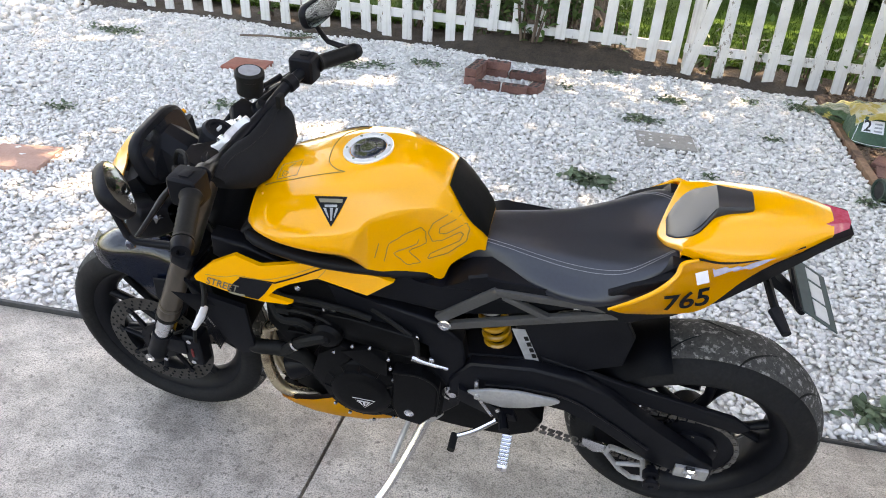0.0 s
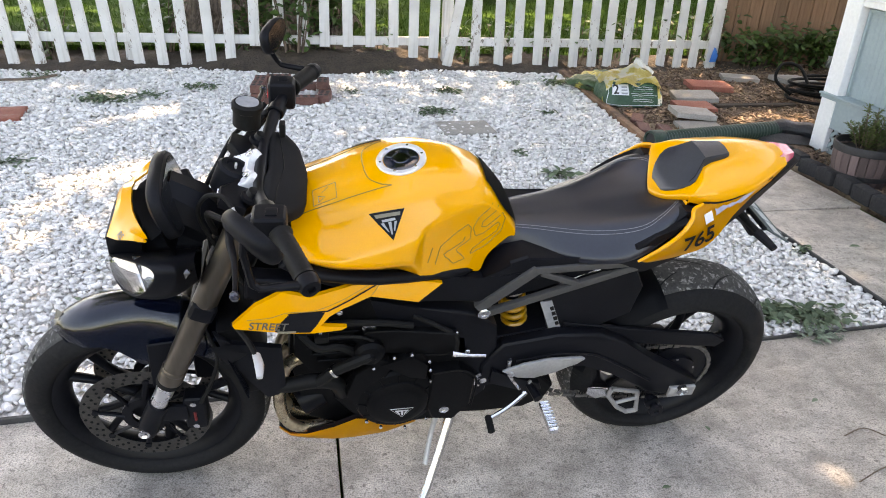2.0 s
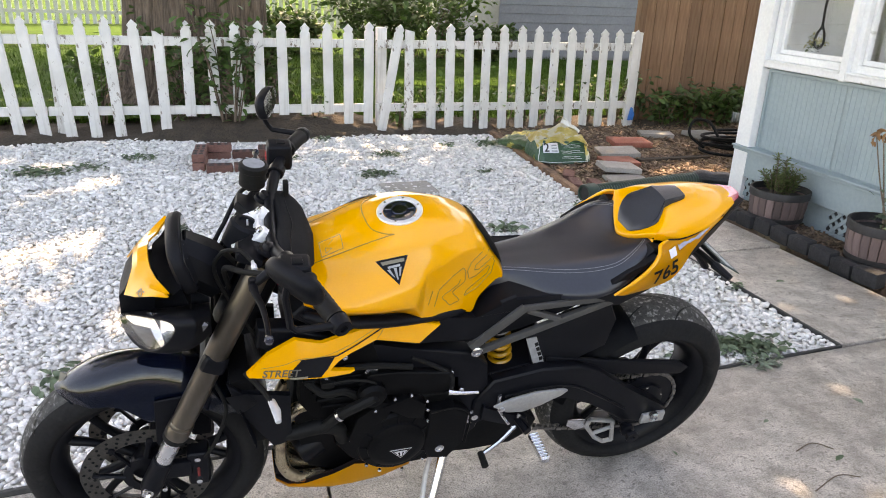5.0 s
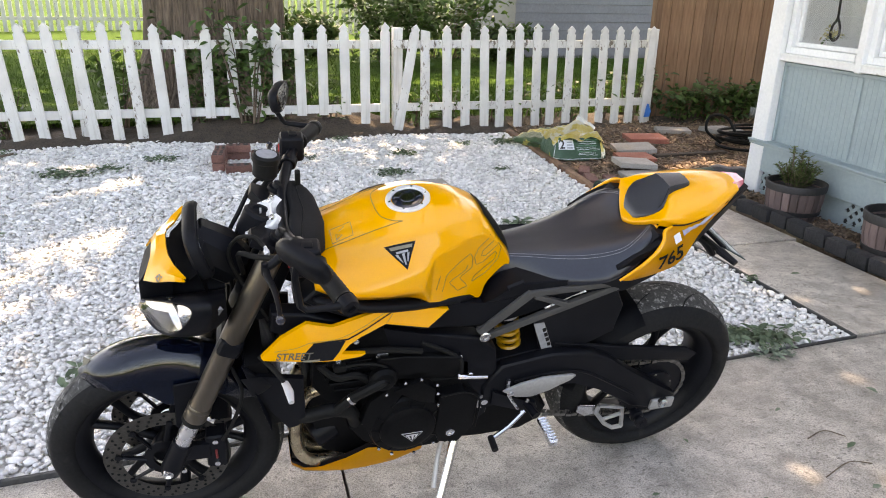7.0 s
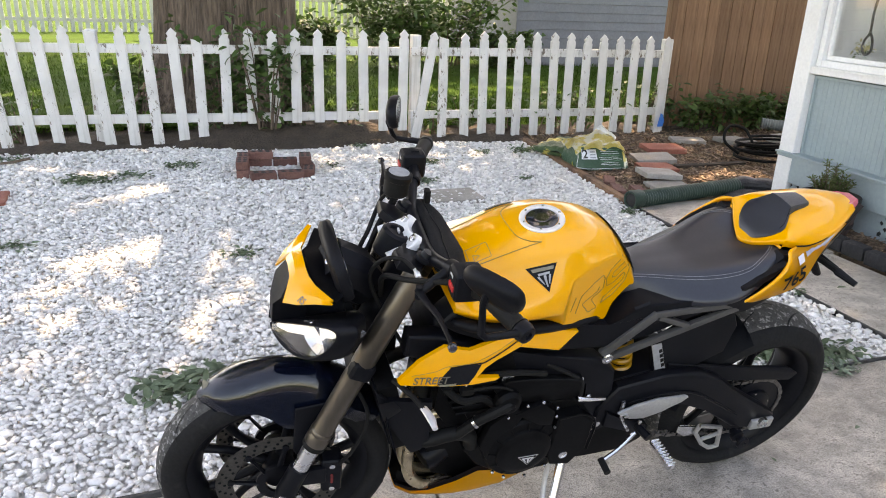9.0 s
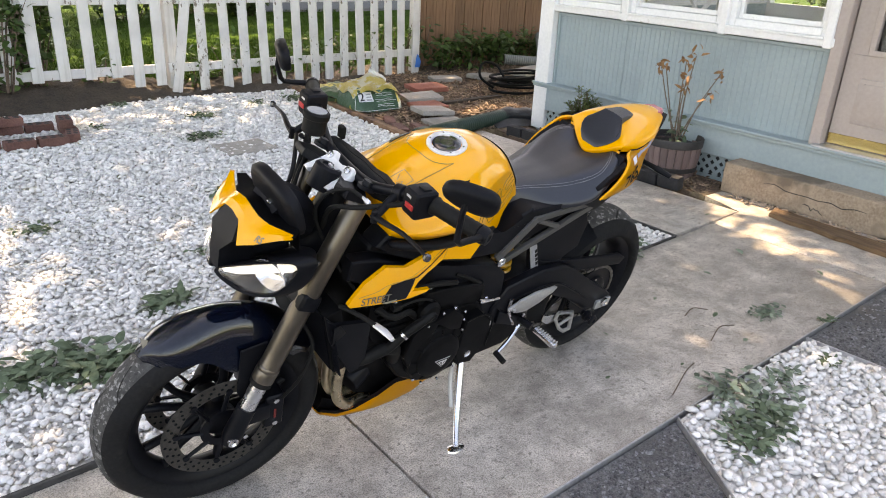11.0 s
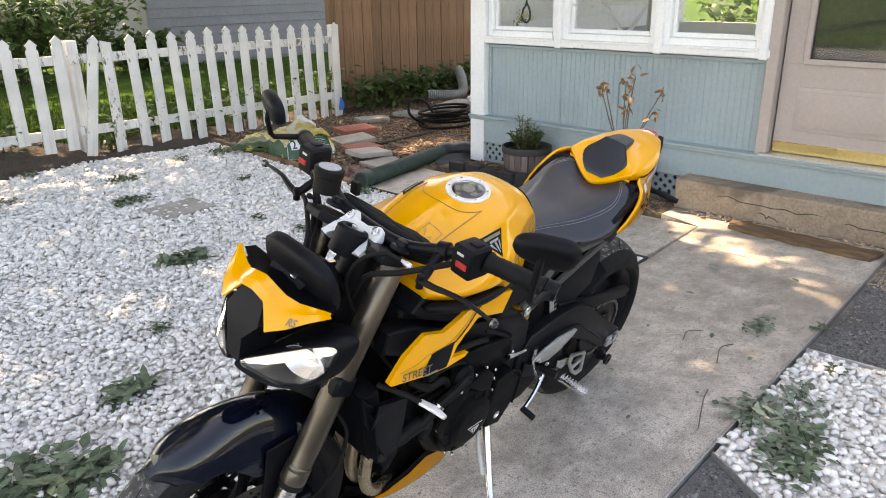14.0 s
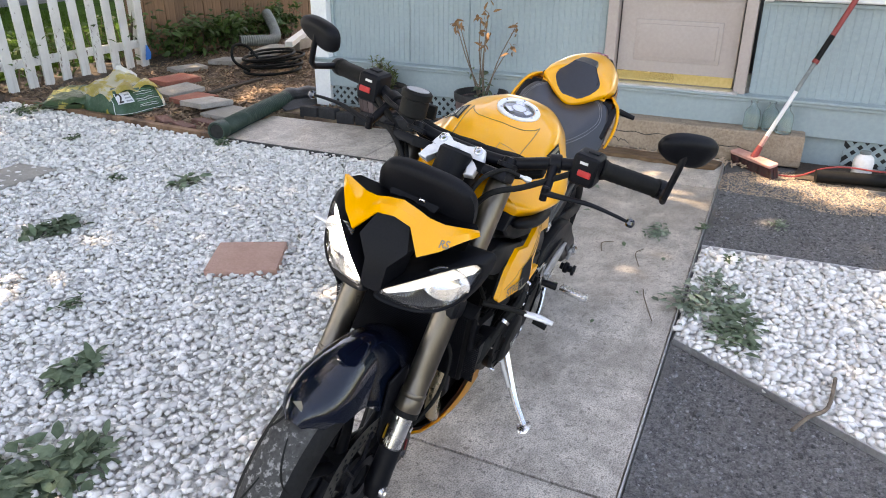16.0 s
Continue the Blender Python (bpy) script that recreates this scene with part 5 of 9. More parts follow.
# centre nose between the lamps
nose = part("nose_panel", loft(None, [[(-0.012, -0.020, 0.735), (-0.012, 0.020, 0.735), (0.05, 0.03, 0.72), (0.05, -0.03, 0.72)], [(-0.010, -0.022, 0.79), (-0.010, 0.022, 0.79), (0.06, 0.035, 0.79), (0.06, -0.035, 0.79)],
                                      [(0.004, -0.048, 0.824), (0.004, 0.048, 0.824), (0.07, 0.055, 0.83), (0.07, -0.055, 0.83)], [(0.024, -0.034, 0.860), (0.024, 0.034, 0.860), (0.07, 0.045, 0.85), (0.07, -0.045, 0.85)],
                                      [(0.032, -0.018, 0.874), (0.032, 0.018, 0.874), (0.07, 0.03, 0.865), (0.07, -0.03, 0.865)]]), "plastic_black", bike, "black centre panel between the headlights", smooth=50)
half_up = [(0.055, 0.0, 0.889), (0.056, 0.030, 0.882), (0.060, 0.052, 0.874), (0.070, 0.080, 0.868), (0.082, 0.110, 0.870), (0.093, 0.136, 0.871)]
half_lo = [(0.027, 0.0, 0.869), (0.026, 0.033, 0.863), (0.008, 0.064, 0.823), (0.030, 0.094, 0.838), (0.062, 0.120, 0.856), (0.092, 0.138, 0.867)]
full = [[(x, -y, z) for x, y, z in h[::-1]] + h[1:] for h in (half_lo, half_up)]
mid = [((a[0] + b[0]) / 2 - 0.004, (a[1] + b[1]) / 2, (a[2] + b[2]) / 2 + 0.003) for a, b in zip(*full)]
bm = loft(None, [full[0], mid, full[1]], False, False)
bmesh.ops.subdivide_edges(bm, edges=bm.edges[:], cuts=2, use_grid_fill=True)
bmesh.ops.solidify(bm, geom=bm.faces[:], thickness=0.004)
fly = part("fly_screen", bm, "yellow", bike, "yellow fly screen with pointed wings over the headlights", smooth=25)
fly_tree = BVHTree.FromObject(fly, bpy.context.evaluated_depsgraph_get())
bm = loft(None, [[(x + 0.006, y, z - 0.004) for x, y, z in full[1]], [(0.115, y * 0.9, 0.872) for x, y, z in full[1]], [(0.13, y * 0.8, 0.80) for x, y, z in full[1]]], False, False)
bmesh.ops.solidify(bm, geom=bm.faces[:], thickness=0.004)
part("inner_panel", bm, "plastic_black", fly)
dash_m = Matrix.Translation((0.118, -0.016, 0.884)) @ pose(0, 0, 0, 0, -16, 0)
rings = []
for x, sc in ((-0.016, 0.70), (-0.013, 0.90), (-0.006, 1.0), (0.010, 1.0), (0.015, 0.95)):
    rings.append([dash_m @ Vector((x, 0.098 * sc * math.copysign(abs(math.cos(a)) ** 0.55, math.cos(a)), 0.061 * sc * math.copysign(abs(math.sin(a)) ** 0.7, math.sin(a)))) for a in [2 * math.pi * k / 32 for k in range(32)]])
dash = part("dash_housing", loft(None, rings), "plastic_black", bike, "black dashboard with dark display", smooth=50)
part("display", loft(None, [[dash_m @ Vector((x, 0.086 * math.copysign(abs(math.cos(a)) ** 0.45, math.cos(a)), 0.047 * math.copysign(abs(math.sin(a)) ** 0.45, math.sin(a)))) for a in [2 * math.pi * k / 32 for k in range(32)]] for x in (0.010, 0.0165)]), "screen", dash, "dark glass display", smooth=30)
bolt(dash_m @ Vector((-0.017, 0, 0.0)), dash_m.to_3x3() @ Vector((-1, 0, 0)), 0.008, 0.005, dash)
part("dash_bracket", tube(None, [(0.10, 0, 0.88), (0.15, 0, 0.84), (0.19, 0, 0.80)], [0.05, 0.06, 0.05], 10, 3), "plastic_black", bike)
for s in (-1, 1):
    st = part("indicator_stalk", tube(None, [(0.225, 0.15 * s, 0.655), (0.255, 0.20 * s, 0.650), (0.270, 0.236 * s, 0.646)], 0.006, 8, 3), "rubber", bike, "front turn indicator")
    part("indicator_lens", tube(None, [(0.270, 0.232 * s, 0.646), (0.276, 0.262 * s, 0.647), (0.277, 0.293 * s, 0.647)], [0.008, 0.0095, 0.006], 10, 3, 0.7), "silver_decal", st, "slim clear indicator lens")

# -- tank --
tank_sections = {
    0.350: [(0, 0.864), (0.05, 0.860), (0.084, 0.850), (0.106, 0.838), (0.124, 0.826), (0.132, 0.814), (0.128, 0.804)],
    0.380: [(0, 0.886), (0.05, 0.881), (0.086, 0.867), (0.115, 0.848), (0.150, 0.832), (0.164, 0.812), (0.160, 0.795)],
    0.430: [(0, 0.908), (0.05, 0.903), (0.106, 0.882), (0.130, 0.858), (0.168, 0.842), (0.184, 0.812), (0.178, 0.790)],
    0.500: [(0, 0.936), (0.05, 0.931), (0.112, 0.912), (0.136, 0.880), (0.176, 0.852), (0.190, 0.808), (0.180, 0.785)],
    0.560: [(0, 0.950), (0.055, 0.946), (0.114, 0.925), (0.138, 0.892), (0.170, 0.856), (0.182, 0.805), (0.172, 0.775)],
    0.620: [(0, 0.957), (0.055, 0.953), (0.106, 0.931), (0.126, 0.900), (0.152, 0.860), (0.166, 0.800), (0.154, 0.752)],
    0.680: [(0, 0.952), (0.052, 0.947), (0.084, 0.928), (0.114, 0.896), (0.132, 0.850), (0.142, 0.790), (0.136, 0.735)],
    0.725: [(0, 0.934), (0.048, 0.930), (0.076, 0.914), (0.101, 0.889), (0.116, 0.842), (0.124, 0.785), (0.120, 0.721)],
    0.746: [(0, 0.920), (0.045, 0.916), (0.070, 0.900), (0.095, 0.878), (0.108, 0.834), (0.114, 0.780), (0.112, 0.716)],
    0.762: [(0, 0.905), (0.042, 0.901), (0.065, 0.887), (0.088, 0.866), (0.098, 0.828), (0.102, 0.792), (0.100, 0.752)],
    0.805: [(0, 0.850), (0.038, 0.848), (0.052, 0.840), (0.064, 0.828), (0.072, 0.810), (0.076, 0.797), (0.074, 0.780)],
    0.825: [(0, 0.806), (0.034, 0.806), (0.046, 0.803), (0.054, 0.798), (0.060, 0.792), (0.063, 0.786), (0.063, 0.778)],
}


def rounded(pts, n=4, r=0.013):
    """A bent line with each corner eased over a short radius."""
    p = [Vector(q) for q in pts]
    out = [p[0]]
    for a, b, c in zip(p, p[1:], p[2:]):
        u = b + (a - b) * min(0.46, r / max(1e-6, (a - b).length))
        w = b + (c - b) * min(0.46, r / max(1e-6, (c - b).length))
        out += [out[-1].lerp(u, k / n) for k in range(1, n)]
        out += [u * (1 - t) ** 2 + b * 2 * t * (1 - t) + w * t * t for t in [k / n for k in range(n + 1)]]
    return out + [out[-1].lerp(p[-1], k / n) for k in range(1, n + 1)]


def flank_y(x, z):
    """The flat knee panel that cuts across the tank's bulge."""
    return 0.112 - 0.40 * (x - 0.70) - 0.06 * (z - 0.80)


rings = []
for x, half in tank_sections.items():
    if 0.37 < x < 0.60:      # the flank folds inwards below a crease
        (y5, z5), (y6, z6) = half[5], half[6]
        half = half[:5] + [(y5 + 0.002, z5 + 0.010), (y6 - 0.022, z6)]
    rings.append(rounded([(x, -y, z) for y, z in half[::-1]] + [(x, y, z) for y, z in half[1:]]))
cols = [flow([r[i] for r in rings], 14) for i in range(len(rings[0]))]
bm = loft(None, [[c[k] for c in cols] for k in range(len(cols[0]))])
for v in bm.verts:
    if v.co.x > 0.565:
        lim = flank_y(v.co.x, v.co.z) + 0.7 * max(0.0, 0.605 - v.co.x)
        if abs(v.co.y) > lim:
            v.co.y = math.copysign(lim, v.co.y)
    v.co.y -= 0.04 * max(0.0, v.co.z - 0.80)
tank = part("fuel_tank", bm, "yellow", bike, "glossy yellow fuel tank", smooth=60)
bpy.context.view_layer.update()
tank_tree = BVHTree.FromObject(tank, bpy.context.evaluated_depsgraph_get())


def onto(tree, at, way, lift):
    hit, nrm, _, _ = tree.ray_cast(Vector(at), Vector(way))
    if hit is None:
        return None
    if nrm.dot(Vector(way)) > 0:
        nrm = -nrm
    return hit + nrm * lift


def beside(tree, at, way, lift):
    """The panel's nearest edge, for a point that falls past it."""
    a, w = Vector(at), Vector(way).normalized()
    near = min((tree.find_nearest(a + w * d) for d in (0.2, 0.35, 0.45, 0.55)), key=lambda h: h[3])
    return near[0] - w * lift


def decal(name, poly, tree, place, way, material, parent, lift=0.0008, cut=4, label=""):
    """A flat outline laid onto a curved panel. place(u, v) gives the point from which it is dropped along way."""
    bm = bmesh.new()
    vs = [bm.verts.new((u, v, 0)) for u, v in poly]
    bm.faces.new(vs).normal_update()
    bmesh.ops.triangulate(bm, faces=bm.faces[:])
    if cut:
        bmesh.ops.subdivide_edges(bm, edges=bm.edges[:], cuts=cut, use_grid_fill=True)
    for v in bm.verts:
        q = onto(tree, place(v.co.x, v.co.y), way, lift)
        v.co = q if q is not None else beside(tree, place(v.co.x, v.co.y), way, lift)
    return part(name, bm, material, parent, label, smooth=60)


def line_on(name, pts, tree, way, material, parent, r=0.0011, steps=8, label=""):
    out = [onto(tree, p, way, r * 0.3) for p in flow(pts, steps)]
    out = [p for p in out if p is not None]
    return part(name, tube(None, out, r, 5, 1), material, parent, label) if len(out) > 2 else None


def words_on(name, text, size, place, way, tree, material, parent, lift=0.0009, shear=0.0, weight=0.0, outline=0.0, label=""):
    """Lettering wrapped onto a panel; outline: only a thin line round each letter."""
    cu = bpy.data.curves.new(name, "FONT")
    cu.body, cu.size, cu.align_x, cu.align_y, cu.shear, cu.offset = text, size, "CENTER", "CENTER", shear, weight
    if outline:
        cu.fill_mode, cu.bevel_depth, cu.bevel_resolution = "NONE", outline, 0
    ob = new(name, cu)
    bpy.context.view_layer.update()
    me = bpy.data.meshes.new_from_object(ob.evaluated_get(bpy.context.evaluated_depsgraph_get()))
    bpy.data.objects.remove(ob)
    bm = bmesh.new()
    bm.from_mesh(me)
    if not outline:
        bmesh.ops.triangulate(bm, faces=bm.faces[:])
        bmesh.ops.subdivide_edges(bm, edges=[e for e in bm.edges if e.calc_length() > size * 0.2], cuts=2)
    for v in bm.verts:
        q = onto(tree, place(v.co.x, v.co.y), way, lift + (v.co.z if outline else 0))
        v.co = q if q is not None else beside(tree, place(v.co.x, v.co.y), way, lift)
    return part(name, bm, material, parent, label, smooth=0)


left = Vector((0, 1, 0))
down = Vector((0, 0, -1))

for s in (1, -1):
    way = Vector((0, 0.62 * s, -0.78)).normalized() if s > 0 else Vector((0, -0.30, -0.95)).normalized()

    def place(u, v, s=s, way=way):
        c = Vector((0.530 + u, -0.140, 0.888)) + Vector((0, 0.74, 0.62)) * v if s > 0 else Vector((0.514 + u, 0.110, 0.906)) + Vector((0, -0.92, 0.38)) * v
        return c - way * 0.2
    tri = [(-0.034, 0.020), (0.034, 0.026), (0.010, -0.036)]
    b = decal("tank_badge", tri, tank_tree, place, way, "plastic_black", tank, 0.0014, 5, "black triangular tank badge")
    for poly in ([(-0.010, 0.006), (0.016, 0.009), (0.016, 0.004), (-0.009, 0.001)], [(0.002, 0.001), (0.008, 0.002), (0.010, -0.024), (0.007, -0.024)], [(-0.012, -0.001), (-0.006, 0.000), (0.004, -0.020), (0.001, -0.018)], [(0.014, 0.002), (0.019, 0.003), (0.014, -0.018), (0.012, -0.016)]):
        decal("badge_mark", poly, tank_tree, place, way, "badge_grey", tank, 0.0022, 2)
    decal("badge_bar", [(-0.024, 0.0165), (0.026, 0.0205), (0.025, 0.0135), (-0.020, 0.0095)], tank_tree, place, way, "decal_grey", tank, 0.0022, 2)


# RS in thin outline on the knee panel: open-stemmed R and a double-line S
for strokes in ([(0.617, 0.786), (0.625, 0.821)],
                [(0.634, 0.775), (0.643, 0.817), (0.673, 0.839), (0.701, 0.852), (0.710, 0.840), (0.711, 0.812), (0.680, 0.795), (0.702, 0.764), (0.677, 0.761), (0.652, 0.793), (0.694, 0.811), (0.698, 0.822)],
                [(0.756, 0.882), (0.724, 0.860), (0.715, 0.838), (0.723, 0.815), (0.741, 0.815), (0.774, 0.832), (0.780, 0.825), (0.773, 0.809), (0.721, 0.784), (0.715, 0.773)],
                [(0.773, 0.869), (0.737, 0.847), (0.735, 0.834), (0.748, 0.831), (0.783, 0.851), (0.791, 0.837), (0.786, 0.807), (0.753, 0.781), (0.716, 0.771)]):
    line = [p for a, b in zip(strokes, strokes[1:]) for p in (a, ((a[0] + b[0]) / 2, (a[1] + b[1]) / 2))] + [strokes[-1]]
    line_on("tank_lettering", [(x, -0.6, z) for x, z in line], tank_tree, left, "decal_line", tank, 0.0011, 2, "RS lettering in thin outline")
words_on("wing_lettering", "RS", 0.017, lambda u, v: Vector((0.046 + 0.60 * u, -0.092 - 0.80 * u, 0.849 + v)) - Vector((0.5, 0.25, -0.1)), Vector((0.5, 0.25, -0.1)).normalized(), fly_tree, "decal_grey", fly, 0.0012, 0.3, 0.0004, 0, "small grey RS lettering")
# filler cap
cap_m = along(onto(tank_tree, (0.572, -0.015, 1.2), down, -0.0005), onto(tank_tree, (0.572, -0.015, 1.2), down, 0.1))
cap = part("filler_cap", lathe(None, [(0.051, -0.01), (0.051, 0.0008), (0.0495, 0.0028), (0.039, 0.0028), (0.0375, 0.001), (0.036, -0.01)], cap_m, 48, ring=True), "silver_decal", tank, "round silver filler cap ring")
part("cap_lid", lathe(None, [(0.036, -0.01), (0.036, 0.001), (0.033, 0.0026), (0.020, 0.003), (0.002, 0.003)], cap_m, 40), "gloss_black", cap, "black filler cap lid")
bm = bmesh.new()
for k in range(3):
    a = 2 * math.pi * k / 3 + 0.5 + math.pi / 3
    pts = [(r * math.cos(a + d), r * math.sin(a + d)) for r, d in ((0.031, -0.38), (0.031, -0.13), (0.031, 0.13), (0.031, 0.38), (0.019, 0.45), (0.019, 0.0), (0.019, -0.45))]
    prism(bm, pts, 0.002, 0.0038, "z")
lathe(bm, [(0.016, 0.002), (0.016, 0.0044), (0.002, 0.0044)], None, 24)
bmesh.ops.transform(bm, matrix=cap_m, verts=bm.verts[:])
part("cap_inlay", bm, "cap_metal", cap, "pale grey cap inlay")
for k in range(6):
    a = 2 * math.pi * k / 6 + 0.3
    part("bolt", lathe(None, [(0.0028, 0), (0.0028, 0.0016), (0.0014, 0.0018)], cap_m @ Matrix.Translation((0.043 * math.cos(a), 0.043 * math.sin(a), 0.0028)), 8), "chrome", cap)
# creases and seams on the tank top
for s in (-1, 1):
    line_on("seam", [(0.372, s * 0.075, 1.1), (0.45, s * 0.080, 1.1), (0.50, s * 0.083, 1.1), (0.545, s * 0.082, 1.1)], tank_tree, down, "decal_line", tank)
    line_on("seam", [(0.545, s * 0.082, 1.1), (0.525, s * 0.074, 1.1), (0.505, s * 0.055, 1.1), (0.498, s * 0.030, 1.1), (0.496, 0, 1.1)], tank_tree, down, "decal_line", tank)
for a, b in (((0.395, -0.070), (0.395, -0.030)), ((0.395, -0.030), (0.440, -0.030)), ((0.440, -0.030), (0.440, -0.070)), ((0.440, -0.070), (0.395, -0.070)), ((0.405, -0.066), (0.405, -0.052)), ((0.405, -0.052), (0.418, -0.059)), ((0.418, -0.059), (0.405, -0.066)), ((0.425, -0.036), (0.412, -0.046))):
    line_on("label_line", [(a[0], a[1], 1.1), ((a[0] + b[0]) / 2, (a[1] + b[1]) / 2, 1.1), (b[0], b[1], 1.1)], tank_tree, down, "decal_grey", tank, 0.0006, 3)
# rubber pad on the back of the tank
pts_u = np.linspace(0.742, 0.823, 9)
rows = []
for i, x in enumerate(pts_u):
    half = 0.052 + 0.016 * math.sin(math.pi * i / 8)
    row = []
    for u in np.linspace(-1, 1, 13):
        q = onto(tank_tree, (x, u * half, 1.3), down, 0.0035)
        row.append(q if q is not None else Vector((x, u * half, 0.80)))
    rows.append(row)
bm = loft(None, rows, False, False)
bmesh.ops.solidify(bm, geom=bm.faces[:], thickness=0.004)
part("tank_pad", bm, "rubber", tank, "black rubber tank pad", smooth=60)

# -- black infill between tank, frame and seat --
for s in (-1, 1):
    part("side_cover", prism(None, [(0.36, 0.815), (0.44, 0.786), (0.56, 0.762), (0.70, 0.722), (0.752, 0.704), (0.80, 0.758), (0.84, 0.772), (0.98, 0.748), (1.08, 0.752), (1.04, 0.735), (0.86, 0.715), (0.76, 0.640), (0.60, 0.66), (0.45, 0.70), (0.36, 0.745), (0.32, 0.775)],
                             s * 0.060, s * 0.128, "y", 0.012, 3), "plastic_black", bike, "matt black side cover under the tank")
    shoulder = loft(None, [[(x, s * a, b) for a, b in sec] for x, sec in ((0.335, [(0.11, 0.80), (0.150, 0.808), (0.158, 0.785), (0.13, 0.77)]), (0.40, [(0.13, 0.79), (0.178, 0.798), (0.186, 0.772), (0.13, 0.755)]), (0.52, [(0.13, 0.77), (0.176, 0.776), (0.182, 0.75), (0.13, 0.735)]),
                                                         (0.62, [(0.11, 0.755), (0.150, 0.760), (0.154, 0.735), (0.11, 0.72)]), (0.74, [(0.09, 0.735), (0.112, 0.736), (0.116, 0.71), (0.09, 0.70)]))])
    part("tank_skirt", shoulder, "plastic_black", bike, subsurf=1)

# -- shrouds: the yellow blades beside the radiator --
def blade_y(x, z):
    return float(np.interp(x, (0.22, 0.33, 0.45, 0.55, 0.67), (0.170, 0.186, 0.184, 0.168, 0.150))) - 0.35 * (z - 0.67)


for s in (-1, 1):
    outline = [(0.226, 0.676), (0.270, 0.717), (0.325, 0.748), (0.380, 0.734), (0.453, 0.750), (0.518, 0.757), (0.586, 0.742), (0.654, 0.724), (0.602, 0.692), (0.500, 0.722), (0.444, 0.706), (0.416, 0.691), (0.398, 0.673), (0.451, 0.666), (0.440, 0.661), (0.386, 0.659), (0.310, 0.665), (0.231, 0.669)]
    bm = bmesh.new()
    f = bm.faces.new([bm.verts.new((x, 0, z)) for x, z in outline])
    f.normal_update()
    bmesh.ops.triangulate(bm, faces=[f])
    bmesh.ops.subdivide_edges(bm, edges=bm.edges[:], cuts=2, use_grid_fill=True)
    for v in bm.verts:
        v.co.y = s * blade_y(v.co.x, v.co.z)
    bmesh.ops.solidify(bm, geom=bm.faces[:], thickness=0.010)
    sh = part("shroud", bm, "yellow", bike, "yellow side shroud blade", smooth=35)

    sh_tree = BVHTree.FromObject(sh, bpy.context.evaluated_depsgraph_get())

    def beside_blade(u, v, s=s):
        return Vector((u, 0.5 * s, v))
    decal("shroud_inset", [(0.337, 0.703), (0.408, 0.702), (0.392, 0.678), (0.377, 0.662), (0.308, 0.667), (0.322, 0.688)], sh_tree, beside_blade, (0, -s, 0), "plastic_black", sh, 0.0015, 3, "black inset on the shroud")
    decal("shroud_stripe", [(0.335, 0.7045), (0.412, 0.7055), (0.521, 0.7505), (0.524, 0.7485), (0.414, 0.7025), (0.337, 0.7015)], sh_tree, beside_blade, (0, -s, 0), "plastic_black", sh, 0.0015, 4)
    line_on("shroud_line", [(0.255, 0.5 * s, 0.688), (0.300, 0.5 * s, 0.695), (0.335, 0.5 * s, 0.706), (0.400, 0.5 * s, 0.709), (0.515, 0.5 * s, 0.754)], sh_tree, (0, -s, 0), "decal_line", sh, 0.0007)
    line_on("shroud_line", [(0.523, 0.5 * s, 0.752), (0.512, 0.5 * s, 0.735), (0.502, 0.5 * s, 0.724)], sh_tree, (0, -s, 0), "decal_line", sh, 0.0007)
    if s < 0:
        words_on("shroud_lettering", "STREET", 0.021, lambda u, v: Vector((0.296 + u * 1.10 + v * 0.3, -0.5, 0.677 + v)), left, sh_tree, "decal_dark", sh, 0.0026, 0.0, 0.0004, 0, "STREET lettering")
        decal("lettering_bar", [(-0.018, -0.0022), (0.018, -0.0022), (0.0195, 0.0022), (-0.0165, 0.0022)], sh_tree, lambda u, v: Vector((0.330 + u, -0.5, 0.6665 + v)), left, "decal_grey", sh, 0.0026, 3, "small grey lettering bar")

# -- radiator --
bm = box(None, (0.237, 0, 0.535), (0.045, 0.30, 0.205), 0.006, 2, Matrix.Translation((0.237, 0, 0.535)) @ pose(0, 0, 0, 0, -14, 0) @ Matrix.Translation((-0.237, 0, -0.535)))
rad = part("radiator", bm, "engine_black", bike, "black radiator behind the front wheel")
fins = bmesh.new()
for k in range(34):
    z = 0.442 + k * 0.0055
    box(fins, (0.2205 - (z - 0.5) * 0.249, 0, z), (0.004, 0.28, 0.003))
tagged(part("radiator_fin", fins, "satin_black", rad, smooth=0), kind="stuff")
for s in (-1, 1):
    part("radiator_side", prism(None, [(0.184, 0.640), (0.215, 0.602), (0.318, 0.585), (0.322, 0.45), (0.305, 0.430), (0.281, 0.424), (0.243, 0.491), (0.207, 0.555)], s * 0.150, s * 0.162, "y", 0.004, 2), "plastic_black", rad)
    part("radiator_vane", loft(None, [[(0.180, s * 0.205, 0.646), (0.226, s * 0.165, 0.606), (0.228, s * 0.160, 0.594), (0.186, s * 0.198, 0.632)], [(0.205, s * 0.175, 0.560), (0.25, s * 0.160, 0.57), (0.25, s * 0.154, 0.56), (0.208, s * 0.168, 0.552)]]), "plastic_black", rad)
    mesh_grid = bmesh.new()
    for k in range(26):
        z = 0.446 + k * 0.006
        box(mesh_grid, (0.2275 - (z - 0.5) * 0.249, s * 0.157, z), (0.003, 0.040, 0.002), 0, 1, None)
    tagged(part("side_grille", mesh_grid, "satin_black", rad, smooth=0), kind="stuff")
    part("coolant_hose", tube(None, [(0.25, s * 0.10, 0.455), (0.31, s * 0.145, 0.445), (0.38, s * 0.150, 0.455), (0.43, s * 0.140, 0.43), (0.45, s * 0.12, 0.37)], 0.018, 12, 6), "rubber", rad)

